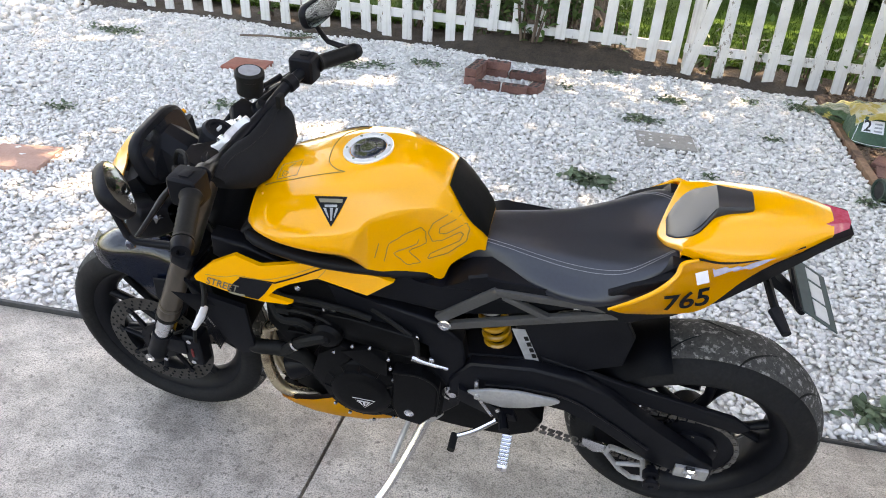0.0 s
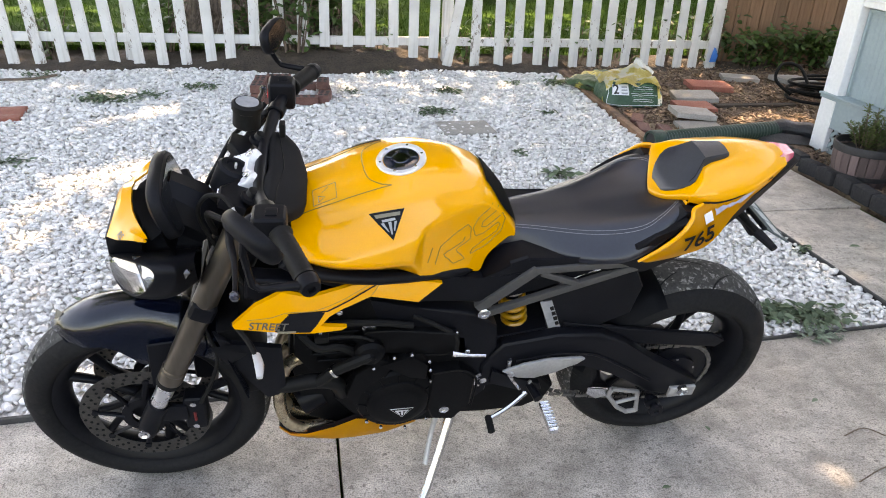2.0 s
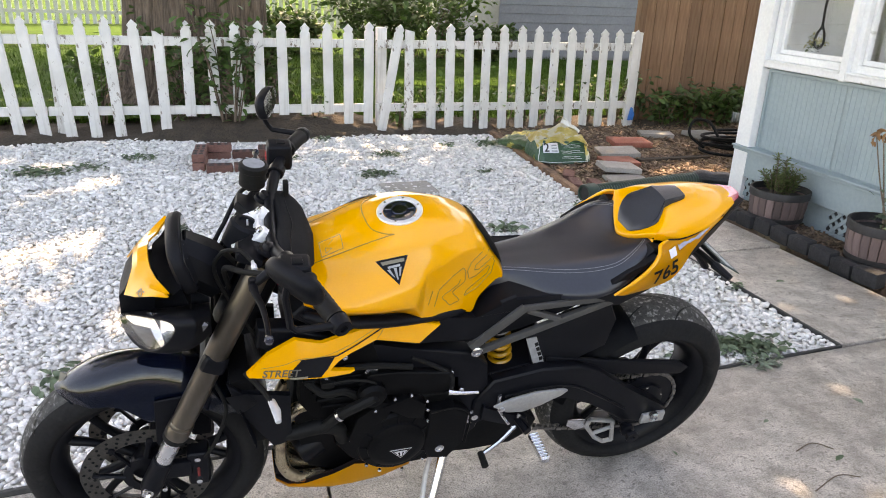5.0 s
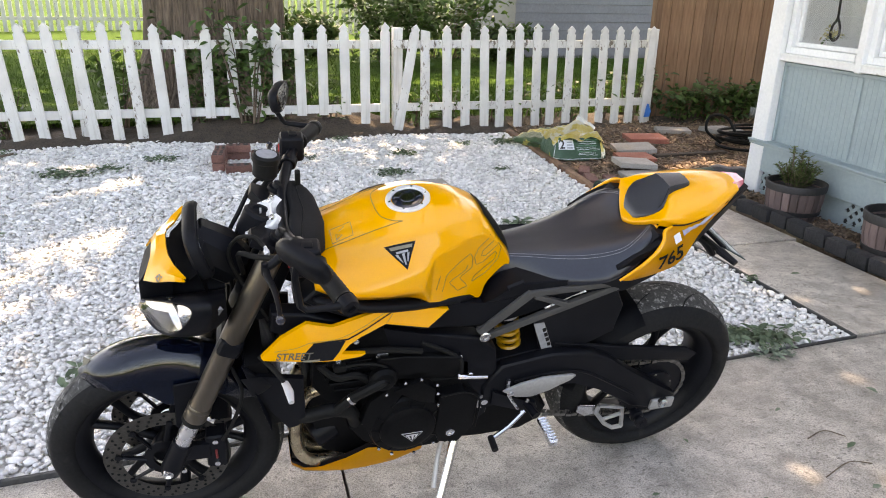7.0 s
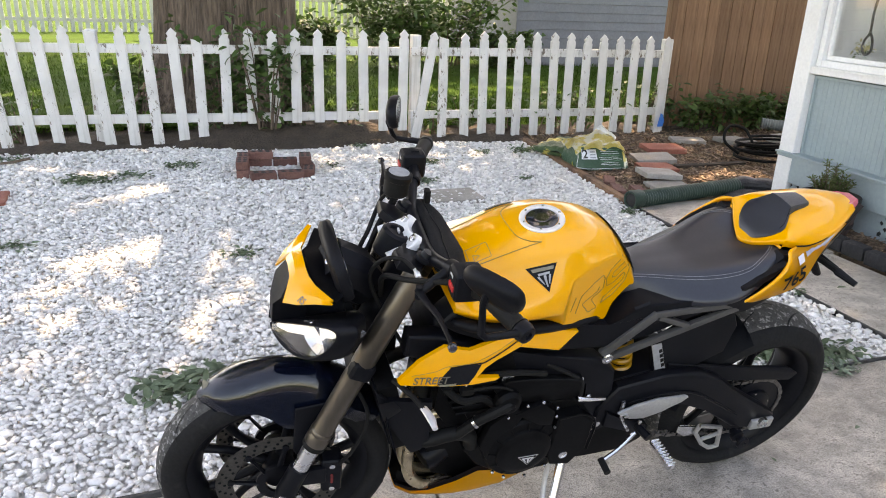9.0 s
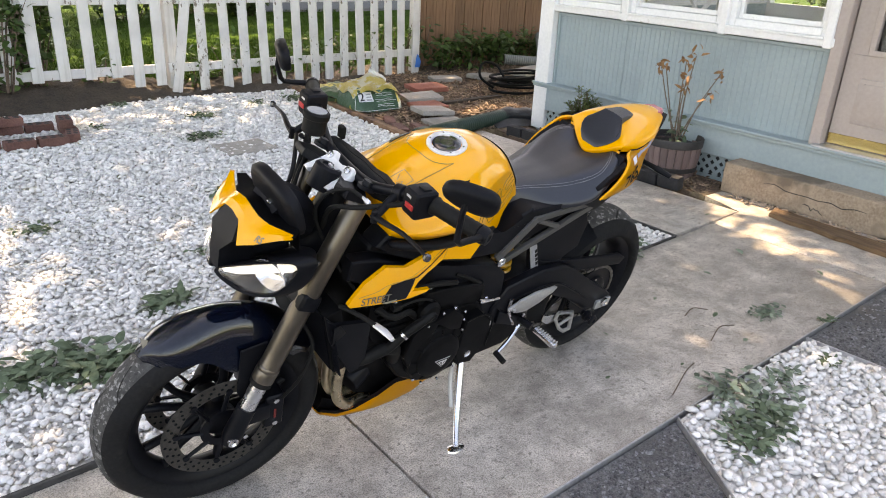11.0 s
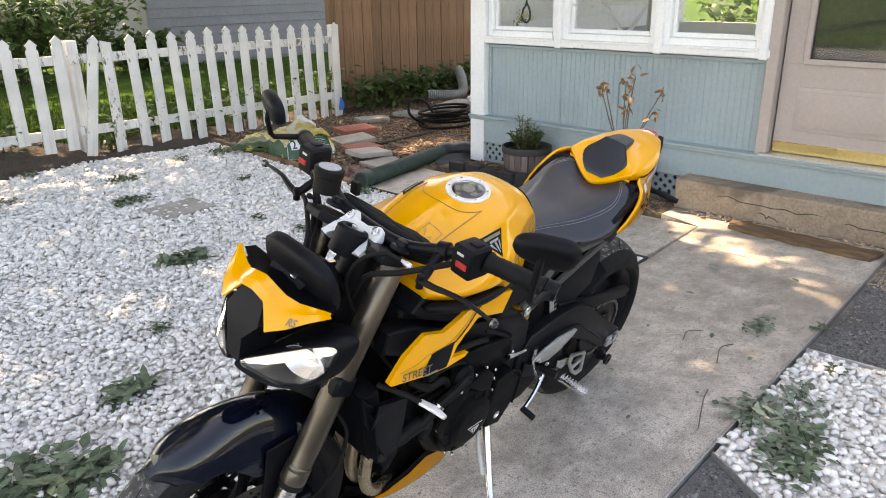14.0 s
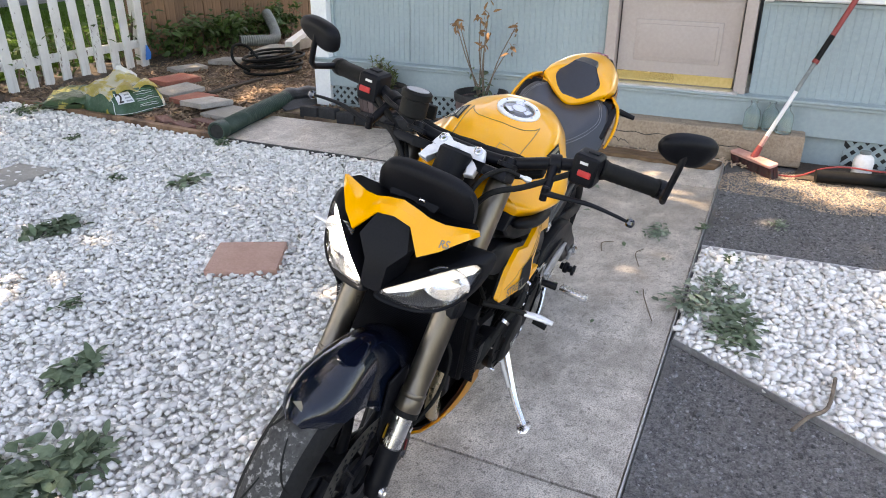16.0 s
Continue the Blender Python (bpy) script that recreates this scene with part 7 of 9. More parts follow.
part("lever_rubber", rod(None, (0.803, -0.180, 0.298), (0.802, -0.222, 0.294), 0.009, n=14), "rubber", gl)
part("linkage_rod", tube(None, [(0.882, -0.150, 0.358), (0.845, -0.150, 0.42), (0.84, -0.150, 0.47)], 0.005, 8, 3), "chrome", gl)
stand = part("side_stand", tube(None, [(0.728, -0.118, 0.268), (0.700, -0.165, 0.20), (0.660, -0.228, 0.12), (0.627, -0.280, 0.080)], [0.014, 0.012, 0.011, 0.010], 12, 4), "chrome", bike, "bare metal side stand")
part("stand_bracket", prism(None, [(0.655, 0.292), (0.68, 0.315), (0.755, 0.318), (0.765, 0.292), (0.74, 0.255), (0.715, 0.258)], -0.132, -0.112, "y", 0.004, 2), "alloy", stand)
part("stand_foot", lathe(None, [(0.022, -0.004), (0.024, 0.0), (0.022, 0.005), (0.008, 0.010)], Matrix.Translation((0.624, -0.284, 0.0735)) @ pose(0, 0, 0, -14.5, 0, 0) @ Matrix.Diagonal((1.3, 0.9, 1, 1)), 20), "chrome", stand)
for x, z in ((0.700, 0.300), (0.738, 0.302)):
    part("bolt", lathe(None, [(0.010, 0), (0.010, 0.006), (0.006, 0.008)], along((x, -0.132, z), (x, -1, z)), 12), "chrome", stand)
part("stand_spring", tube(None, [(0.690, -0.128, 0.278), (0.672, -0.150, 0.22), (0.652, -0.200, 0.155)], 0.007, 8, 3), "alloy", stand)

# -- seat --
seat_rows = []
for x, hw, zt, ze, zb, dish, low in ((0.770, 0.050, 0.790, 0.778, 0.735, 0, 0.056), (0.815, 0.058, 0.799, 0.784, 0.735, 0, 0.070), (0.870, 0.072, 0.803, 0.784, 0.738, 0, 0.092), (0.930, 0.089, 0.806, 0.783, 0.742, 0, 0.120), (0.990, 0.107, 0.813, 0.786, 0.748, 0.002, 0.144), (1.050, 0.126, 0.829, 0.799, 0.758, 0.006, 0.157),
                                     (1.100, 0.136, 0.848, 0.822, 0.775, 0.016, 0.152), (1.140, 0.130, 0.866, 0.848, 0.79, 0.032, 0.138), (1.172, 0.116, 0.878, 0.864, 0.81, 0.044, 0.118), (1.188, 0.104, 0.880, 0.868, 0.82, 0.048, 0.104)):
    half = [(low * 0.97, zb + 0.002), (low * 0.75 + hw * 0.28, zb + (ze - zb) * 0.45), (hw, ze), (hw * 0.74, zt - 0.005 - dish * 0.12), (hw * 0.36, zt - dish * 0.72)]
    seat_rows.append([(x, -y, z) for y, z in half] + [(x, 0, zt - dish)] + [(x, y, z) for y, z in half[::-1]])
seat = part("seat", loft(None, skin(seat_rows, 5, 5)), "leather", bike, "black stitched leather seat", smooth=60)
bpy.context.view_layer.update()
seat_tree = BVHTree.FromObject(seat, bpy.context.evaluated_depsgraph_get())
for s in (-1, 1):
    for g in (0.0, 0.006):
        line_on("stitching", [(0.80, s * (0.045 - g), 1.1), (0.87, s * (0.062 - g), 1.1), (0.93, s * (0.078 - g), 1.1), (0.99, s * (0.095 - g), 1.1), (1.05, s * (0.113 - g), 1.1), (1.095, s * (0.122 - g), 1.1), (1.130, s * (0.114 - g), 1.1), (1.160, s * (0.097 - g), 1.1), (1.180, s * (0.080 - g), 1.1)], seat_tree, down, "thread", seat, 0.00065, 10)

# -- tail --
tail_rows = []
for x, sweep, hw, zs in ((1.155, 0.032, 0.101, (0.830, 0.838, 0.852, 0.870, 0.880, 0.884)), (1.151, 0.034, 0.103, (0.838, 0.846, 0.860, 0.879, 0.889, 0.892)), (1.156, 0.034, 0.104, (0.848, 0.855, 0.869, 0.888, 0.897, 0.898)), (1.197, 0.016, 0.108, (0.890, 0.893, 0.900, 0.907, 0.905, 0.895)),
                         (1.225, 0.010, 0.111, (0.922, 0.922, 0.922, 0.917, 0.908, 0.891)), (1.255, 0.006, 0.113, (0.936, 0.935, 0.931, 0.921, 0.907, 0.888)), (1.300, 0.003, 0.107, (0.944, 0.943, 0.937, 0.926, 0.912, 0.897)), (1.350, 0, 0.095, (0.949, 0.948, 0.943, 0.932, 0.920, 0.909)), (1.400, 0, 0.069, (0.950, 0.949, 0.945, 0.938, 0.930, 0.922)), (1.440, 0, 0.045, (0.946, 0.945, 0.943, 0.938, 0.934, 0.931))):
    half = [(u, x + sweep * u ** 1.3, z) for u, z in zip((0.0, 0.26, 0.52, 0.78, 0.93, 1.0), zs)] + [(0.985, x + sweep, zs[-1] - 0.019)]
    tail_rows.append([(px, -hw * u, z) for u, px, z in half[::-1]] + [(px, hw * u, z) for u, px, z in half[1:]])
tail = part("seat_cowl", loft(None, skin(tail_rows, 5, 4)), "yellow", bike, "yellow single-seat tail cowl", smooth=60)
bpy.context.view_layer.update()
tail_tree = BVHTree.FromObject(tail, bpy.context.evaluated_depsgraph_get())
rows = []
for x, hw in ((1.162, 0.018), (1.168, 0.036), (1.178, 0.054), (1.190, 0.066), (1.201, 0.071), (1.211, 0.069), (1.222, 0.058), (1.235, 0.043), (1.238, 0.041), (1.256, 0.036), (1.285, 0.032), (1.300, 0.027), (1.306, 0.018)):
    row, plane = [], 0.860 + (x - 1.162) * 1.19 if x < 1.237 else 0.9505 + (x - 1.238) * 0.06
    for u in (-1, -0.97, -0.86, -0.5, 0, 0.5, 0.86, 0.97, 1):
        q = onto(tail_tree, (x, u * hw, 1.2), down, 0.0)
        top = max(q.z + 0.006, plane - 0.003 * abs(u)) if 1.165 < x < 1.303 else q.z - 0.004
        row.append((q.x, q.y, q.z - 0.004 if abs(u) == 1 else q.z + (top - q.z) * (0.55 if abs(u) > 0.95 else 1.0)))
    rows.append(row)
pad = part("cowl_pad", loft(None, rows), "leather", tail, "black moulded pad on the tail cowl", smooth=24)
part("pad_seam", tube(None, [(r_[2][0], r_[2][1] * 1.0, r_[2][2] + 0.0004) for r_ in rows[4:8]], 0.001, 5, 3), "rubber", pad)
for s in (-1, 1):
    pan = [[(1.076, 0.163, 0.771), (1.118, 0.166, 0.806), (1.156, 0.160, 0.838), (1.180, 0.147, 0.866), (1.188, 0.130, 0.881), (1.215, 0.116, 0.884), (1.260, 0.115, 0.883), (1.320, 0.103, 0.895), (1.392, 0.075, 0.916)],
           [(1.094, 0.166, 0.770), (1.140, 0.168, 0.791), (1.178, 0.163, 0.820), (1.200, 0.150, 0.848), (1.212, 0.136, 0.864), (1.234, 0.126, 0.872), (1.274, 0.119, 0.873), (1.327, 0.106, 0.888), (1.392, 0.076, 0.911)],
           [(1.110, 0.160, 0.764), (1.165, 0.160, 0.776), (1.215, 0.155, 0.787), (1.240, 0.150, 0.798), (1.260, 0.143, 0.816), (1.278, 0.132, 0.834), (1.298, 0.119, 0.852), (1.335, 0.101, 0.880), (1.392, 0.073, 0.906)]]
    bm = loft(None, [[(x, s * y, z) for x, y, z in row] for row in skin(pan, 3, 3)], False, False)
    bmesh.ops.solidify(bm, geom=bm.faces[:], thickness=0.007 * s)
    bmesh.ops.recalc_face_normals(bm, faces=bm.faces[:])
    tp = part("tail_panel", bm, "yellow", bike, "yellow tail side panel", smooth=45)
    tp_tree = BVHTree.FromObject(tp, bpy.context.evaluated_depsgraph_get())
    if s < 0:
        words_on("tail_lettering", "765", 0.046, lambda u, v: Vector((1.207 + u * 1.18 - v * 0.10, -0.5, 0.819 + v * 1.0 + u * 0.24)), left, tp_tree, "plastic_black", tp, 0.0040, 0.0, 0.0010, 0, "black number 765")
    decal("tail_flash", [(1.211, 0.868), (1.232, 0.873), (1.240, 0.853), (1.219, 0.848)], tp_tree, lambda u, v, s=s: Vector((u, 0.5 * s, v)), (0, -s, 0), "flash_white", tp, 0.0026, 3)
    decal("tail_flash", [(1.240, 0.876), (1.322, 0.906), (1.334, 0.903), (1.246, 0.862)], tp_tree, lambda u, v, s=s: Vector((u, 0.5 * s, v)), (0, -s, 0), "flash_lilac", tp, 0.0026, 3)
    part("cowl_seam", tube(None, [(x, s * (y - 0.001), z + 0.0022) for x, y, z in pan[0][5:]], 0.0020, 6, 6), "rubber", tp, "dark seam under the cowl")
    part("panel_lip", tube(None, [(x, s * y, z) for x, y, z in pan[0][:6]], [0.003, 0.0045, 0.005, 0.005, 0.005, 0.003], 8, 4), "yellow", tp)
    part("seat_side_pad", prism(None, [(1.07, 0.765), (1.115, 0.794), (1.150, 0.828), (1.176, 0.862), (1.150, 0.846), (1.110, 0.826), (1.07, 0.800)], s * 0.120, s * 0.150, "y", 0.008, 2), "plastic_black", bike)
    part("tail_infill", prism(None, [(1.12, 0.79), (1.150, 0.842), (1.172, 0.874), (1.235, 0.866), (1.235, 0.80)], s * 0.098, s * 0.131, "y", 0.004, 1), "plastic_black", bike)
under = part("undertail", loft(None, [[(x, -w, a), (x, -w * 0.9, b), (x, w * 0.9, b), (x, w, a)] for x, w, a, b in ((1.03, 0.135, 0.752, 0.70), (1.12, 0.150, 0.775, 0.715), (1.20, 0.140, 0.80, 0.745), (1.28, 0.120, 0.845, 0.786), (1.36, 0.092, 0.893, 0.846), (1.43, 0.060, 0.925, 0.896), (1.475, 0.036, 0.934, 0.920))]), "plastic_black", bike, "black undertail tray", smooth=30)
bm = loft(None, [[(x, -w, z - 0.010), (x, -w * 0.7, z + 0.008), (x, w * 0.7, z + 0.008), (x, w, z - 0.010)] for x, w, z in ((1.405, 0.050, 0.934), (1.440, 0.040, 0.936), (1.470, 0.024, 0.936))])
part("tail_lamp", bm, "lens_red", bike, "pinkish red tail lamp lens", smooth=40)
part("tail_lamp_core", loft(None, [[(x, -w, z - 0.006), (x, -w * 0.7, z + 0.002), (x, w * 0.7, z + 0.002), (x, w, z - 0.006)] for x, w, z in ((1.408, 0.042, 0.934), (1.440, 0.032, 0.936), (1.465, 0.016, 0.936))]), "red", bike)
hang = part("plate_hanger", tube(None, [(1.335, 0, 0.855), (1.375, 0, 0.79), (1.43, 0, 0.745), (1.47, 0, 0.70)], [0.030, 0.022, 0.018, 0.014], 10, 4, 0.7), "plastic_black", bike, "black number plate hanger")
pm = Matrix.Translation((1.476, 0, 0.749)) @ pose(0, 0, 0, 0, -60, 0)
np_ = part("number_plate", box(None, (0, 0, 0), (0.003, 0.160, 0.090), 0.001, 1, pm), "plate", hang, "small dark number plate with pale bars")
for y, w in ((-0.048, 0.045), (0.004, 0.045), (0.052, 0.032)):
    part("plate_bar", box(None, (0.0022, y, -0.006), (0.0012, w, 0.036), 0, 1, pm), "silver_decal", np_)
part("plate_frame", box(None, (0.0, 0, 0.056), (0.010, 0.17, 0.012), 0.003, 1, pm), "plastic_black", np_)
for s in (-1, 1):
    st = part("indicator_stalk", tube(None, [(1.365, 0.02 * s, 0.80), (1.368, 0.10 * s, 0.806), (1.372, 0.135 * s, 0.806)], 0.008, 8, 3), "rubber", bike, "rear turn indicator")
    part("indicator_body", tube(None, [(1.368, 0.130 * s, 0.808), (1.385, 0.180 * s, 0.800)], [0.013, 0.009], 10, 1, 0.8), "plastic_black", st)

# ---- behind the fence ----
tree = thing("tree", pose(-0.92, 8.45, 0), "old broad tree with furrowed bark behind the picket fence", "tree")
rng = np.random.default_rng(21)
n = 120
rings = []
for z, r in ((-0.15, 1.0), (0.05, 0.88), (0.25, 0.76), (0.6, 0.69), (1.2, 0.67), (2.0, 0.65), (3.2, 0.56), (4.4, 0.46), (5.6, 0.32)):
    ring = []
    for k in range(n):
        a = 2 * math.pi * k / n
        rr = r * (1 + 0.06 * math.cos(2 * a + 0.4) + 0.03 * math.sin(9 * a + 0.7 * z) + 0.03 * math.sin(23 * a + 1.3 * z) + 0.02 * math.sin(37 * a) + (0.14 * max(0, math.sin(4 * a + 0.6)) if z < 0.4 else 0.0))
        ring.append((rr * math.cos(a) + 0.03 * z, rr * math.sin(a) + 0.02 * z, z))
    rings.append(ring)
part("trunk", loft(None, rings), "bark", tree, smooth=60)
limb_ends = []
for k in range(11):
    a = k * 2.4 + 0.3
    reach, top = rng.uniform(2.6, 5.2), rng.uniform(5.4, 8.4)
    start = Vector((0.12, 0.09, rng.uniform(3.6, 5.2)))
    end = Vector((reach * math.cos(a), reach * math.sin(a) - 0.8, top))
    mid = start.lerp(end, 0.5) + Vector((0, 0, 0.6))
    part("limb", tube(None, [start, mid, end], [0.20, 0.12, 0.03], 8, 5), "bark", tree)
    limb_ends.append((start, mid, end))
# crown: leaf sprays gathered in uneven clumps round the limbs
clumps = []
for s, m_, e in limb_ends:
    for t in np.linspace(0.35, 1.15, 9):
        p = s.lerp(e, t) + Vector(rng.normal(0, 0.85, 3))
        clumps.append(p)
clumps += [Vector((rng.uniform(-7.5, 6.5), rng.uniform(-7.0, 9.0), rng.uniform(5.6, 8.8))) for _ in range(165)]
clumps += [Vector((rng.uniform(2.0, 5.6), rng.uniform(-1.8, 1.8), rng.uniform(6.0, 8.8))) for _ in range(38)]
clumps += [Vector((rng.uniform(-2.2, 2.0), rng.uniform(-3.7, -1.9), rng.uniform(6.0, 8.6))) for _ in range(22)]
clumps += [Vector((rng.uniform(-7.0, 5.0), rng.uniform(4.0, 10.0), rng.uniform(6.0, 9.0))) for _ in range(60)]
more = np.random.default_rng(77)
clumps += [Vector((more.uniform(-8.5, 0.5), more.uniform(1.5, 9.5), more.uniform(6.2, 8.8))) for _ in range(80)]
clumps += [Vector((more.uniform(0.0, 1.5), more.uniform(-3.5, -2.1), more.uniform(6.4, 7.6))) for _ in range(12)]
cs = []
for p in clumps:
    if rng.random() < 0.06:
        continue
    k = int(rng.integers(110, 210))
    cs.append(np.array(p) + rng.normal(0, 1, (k, 3)) * np.array([0.62, 0.62, 0.28]))
spots = np.concatenate(cs)
# gaps in the crown through which the sun reaches the ground
gx, gy = spots[:, 0] - 0.92 - 0.047 * spots[:, 2], spots[:, 1] + 8.45 - 0.673 * spots[:, 2]
lit = np.zeros(len(spots), bool)
for cx, cy, rx, ry in ((-1.42, 3.82, 0.50, 0.26), (-1.25, 2.97, 0.22, 0.15), (-1.40, 5.10, 0.28, 0.16), (-2.12, 5.80, 0.22, 0.12), (2.48, 2.14, 0.24, 0.32), (2.62, 1.84, 0.12, 0.26), (2.22, 1.88, 0.15, 0.36), (1.95, 1.53, 0.14, 0.15),
                       (1.86, 1.22, 0.20, 0.16), (2.9, 4.80, 0.50, 0.20), (1.93, 4.95, 0.16, 0.10), (2.36, 0.52, 0.30, 0.36), (-0.05, 1.02, 0.11, 0.10), (2.26, 2.90, 0.10, 0.09), (0.30, 8.55, 0.30, 0.14), (1.70, 9.60, 0.55, 0.20), (-2.50, 8.26, 0.55, 0.16), (-1.70, 8.20, 0.35, 0.12), (2.80, 9.66, 0.40, 0.22), (-3.6, 9.4, 0.7, 0.3)):
    lit |= np.hypot((gx - cx) / rx, (gy - cy) / ry) < 1 + 0.25 * np.sin(9 * gx + 5 * gy)
v, f = leaves(rng, spots[~lit], 0.20, 1.3)
raw("crown", v, f, "leaf", tree)

# suckers and vines round the trunk foot and through the fence
def bush(name, at, size, count, leaf, label, category, material="leaf", seed=1, stems=7, group=""):
    r = np.random.default_rng(seed)
    b = thing(name, pose(*at), label, category, group)
    pts = []
    bm = bmesh.new()
    for k in range(stems):
        a = r.uniform(0, 2 * math.pi)
        tip = Vector((math.cos(a) * size[0] * r.uniform(0.3, 1), math.sin(a) * size[1] * r.uniform(0.3, 1), size[2] * r.uniform(0.55, 1)))
        base = Vector((tip.x * 0.25, tip.y * 0.25, 0))
        mid = base.lerp(tip, 0.5) + Vector((0, 0, size[2] * 0.12))
        tube(bm, [base, mid, tip], [0.008, 0.005, 0.002], 5, 4)
        line = flow([base, mid, tip], 12)
        for _ in range(count // stems):
            q = line[int(r.integers(4, len(line)))]
            pts.append(np.array(q) + r.normal(0, 1, 3) * np.array([0.16 * size[0], 0.16 * size[1], 0.09 * size[2]]))
    pts = np.array(pts)
    pts[:, 2] = np.maximum(pts[:, 2], 0.01)
    part("stem", bm, "bark", b)
    vv, ff = leaves(r, pts, leaf)
    raw("foliage", vv, ff, material, b)
    return b


bush("vine", (-0.95, 6.78, 0.05), (0.42, 0.12, 0.95), 420, 0.10, "leafy vine climbing the picket fence by the tree", "vine", seed=1, stems=12)
bush("vine", (-0.62, 6.60, 0.12), (0.34, 0.08, 1.02), 260, 0.09, "leafy vine climbing the picket fence by the tree", "vine", seed=5, stems=10)
bush("vine", (-0.35, 6.84, 0.05), (0.40, 0.14, 0.98), 420, 0.10, "leafy vine climbing the picket fence by the tree", "vine", seed=2, stems=12)
bush("vine", (-1.75, 6.95, 0.05), (0.28, 0.14, 0.75), 160, 0.10, "leafy vine climbing the picket fence by the tree", "vine", seed=3)
for k, (x, h) in enumerate(((0.98, 0.45), (1.30, 0.6), (1.75, 0.5), (2.05, 0.72), (2.30, 0.55), (2.62, 0.6), (2.95, 0.75), (3.3, 0.8), (3.55, 0.7), (-2.6, 0.55), (-3.1, 0.5), (0.15, 0.7))):
    bush("vine", (x, 6.74, 0.0), (0.22, 0.12, h * 0.8), 64, 0.085, "green ivy growing along the picket fence", "vine", seed=10 + k, stems=5)
for k, x in enumerate((3.8, 4.2, 4.55, 4.9, 5.3, 5.7)):
    bush("ground_shrub", (x, 6.62, -0.01), (0.32, 0.2, 0.42), 260, 0.09, "low dark green shrub against the brown fence", "shrub", seed=30 + k, group="shrubs by the brown fence")
for k, (x, y, s) in enumerate(((1.9, 12.0, 1.4), (2.9, 12.6, 1.6), (0.7, 13.2, 0.8), (3.9, 12.2, 0.6))):
    bush("bush", (x, y, 0.03), (s * 0.9, s * 0.7, s), 1500, 0.14, "dense dark green bush on the lawn", "bush", seed=50 + k, stems=22, group="bushes on the lawn")

for k, (x, y, s) in enumerate(((7.3, 2.3, 1.4), (7.6, 0.9, 1.7), (7.2, 3.6, 1.2), (7.9, 2.9, 1.9), (8.3, -0.4, 1.6))):
    bush("bush", (x, y, -0.05), (s * 0.8, s * 0.7, s), 1100, 0.15, "green bush behind the porch windows", "bush", seed=90 + k, stems=18, group="bushes behind the porch")

# neighbour's house with lap siding
nb = thing("neighbour_house", pose(4.3, 12.8, 0), "neighbour's grey lap-sided house", "house")
part("wall", box(None, (4.0, 2.0, 2.0), (8.0, 3.9, 4.0)), "siding", nb)
for k in range(24):
    z = 0.15 + k * 0.155
    part("clapboard", box(None, (4.0, 0.03, z), (8.0, 0.025, 0.16), 0.003, 1, Matrix.Translation((0, 0, z)) @ pose(0, 0, 0, -5) @ Matrix.Translation((0, 0, -z))), "siding", nb)
part("roof", prism(None, [(-0.3, 4.0), (8.3, 4.0), (4.0, 6.0)], -0.3, 4.3, "y"), "asphalt", nb)

# white fence at the far side of the neighbour's lawn
far = thing("far_picket_fence", pose(0, 19.5, 0.03), "white picket fence across the far lawn", "fence")
pk = part("picket", prism(None, [(-0.045, 0), (0.045, 0), (0.045, 1.15), (0, 1.22), (-0.045, 1.15)], -0.01, 0.01, "y"), "fence_white", far)
for k in range(150):
    ob = pk if k == 0 else new("picket", pk.data)
    ob.parent = far
    ob.matrix_basis = pose(-14.0 + k * 0.16, 0, 0)
for z in (0.3, 0.9):
    part("rail", box(None, (-2.1, 0.03, z), (24, 0.03, 0.08)), "fence_white", far)
side = thing("side_picket_fence", pose(-7.6, 7.2, 0.03), "white picket fence along the lawn's side", "fence")
pk = part("picket", prism(None, [(-0.045, 0), (0.045, 0), (0.045, 0.98), (0, 1.05), (-0.045, 0.98)], -0.01, 0.01, "x"), "fence_white", side)
for k in range(74):
    ob = pk if k == 0 else new("picket", pk.data)
    ob.parent = side
    ob.matrix_basis = pose(0, k * 0.165, 0)
for z in (0.3, 0.85):
    part("rail", box(None, (0.03, 6.1, z), (0.03, 12.3, 0.08)), "fence_white", side)

# grass
rng = np.random.default_rng(8)
n = 42000
gx, gy = rng.uniform(-9, 6, n), 7.05 + rng.uniform(0, 1, n) ** 1.6 * 9
gx, gy = gx[np.hypot(gx + 0.92, gy - 8.45) > 0.95], gy[np.hypot(gx + 0.92, gy - 8.45) > 0.95]
n = len(gx)
h, a, w = rng.uniform(0.04, 0.10, n), rng.uniform(0, 2 * np.pi, n), rng.uniform(0.003, 0.007, n)
bx, by = np.cos(a), np.sin(a)
lx, ly = rng.normal(0, 0.03, n), rng.normal(0, 0.03, n)
P0 = np.stack([gx - bx * w, gy - by * w, np.full(n, 0.04)], 1)
P1 = np.stack([gx + bx * w, gy + by * w, np.full(n, 0.04)], 1)
P2 = np.stack([gx + lx, gy + ly, 0.04 + h], 1)
tagged(raw("grass", np.stack([P0, P1, P2], 1).reshape(-1, 3), np.arange(n * 3).reshape(-1, 3), "grass"), "short green lawn grass blades", "grass", kind="stuff")

# ---- loose things in the yard ----
M["pot_wood"] = surf("pot_wood", (0.085, 0.052, 0.050), (0.17, 0.118, 0.112), 10, 60, 0.75, bump=0.5, bscale=40, stretch=(1, 1, 0.12), vary=0.55)
M["pot_rim"] = surf("pot_rim", (0.010, 0.009, 0.010), (0.024, 0.022, 0.023), 10, 60, 0.6, bump=0.2)
M["spike_leaf"] = surf("spike_leaf", (0.075, 0.125, 0.030), (0.19, 0.235, 0.075), 8, 40, 0.6, bump=0, vary=0.5, island=True, transl=0.3)
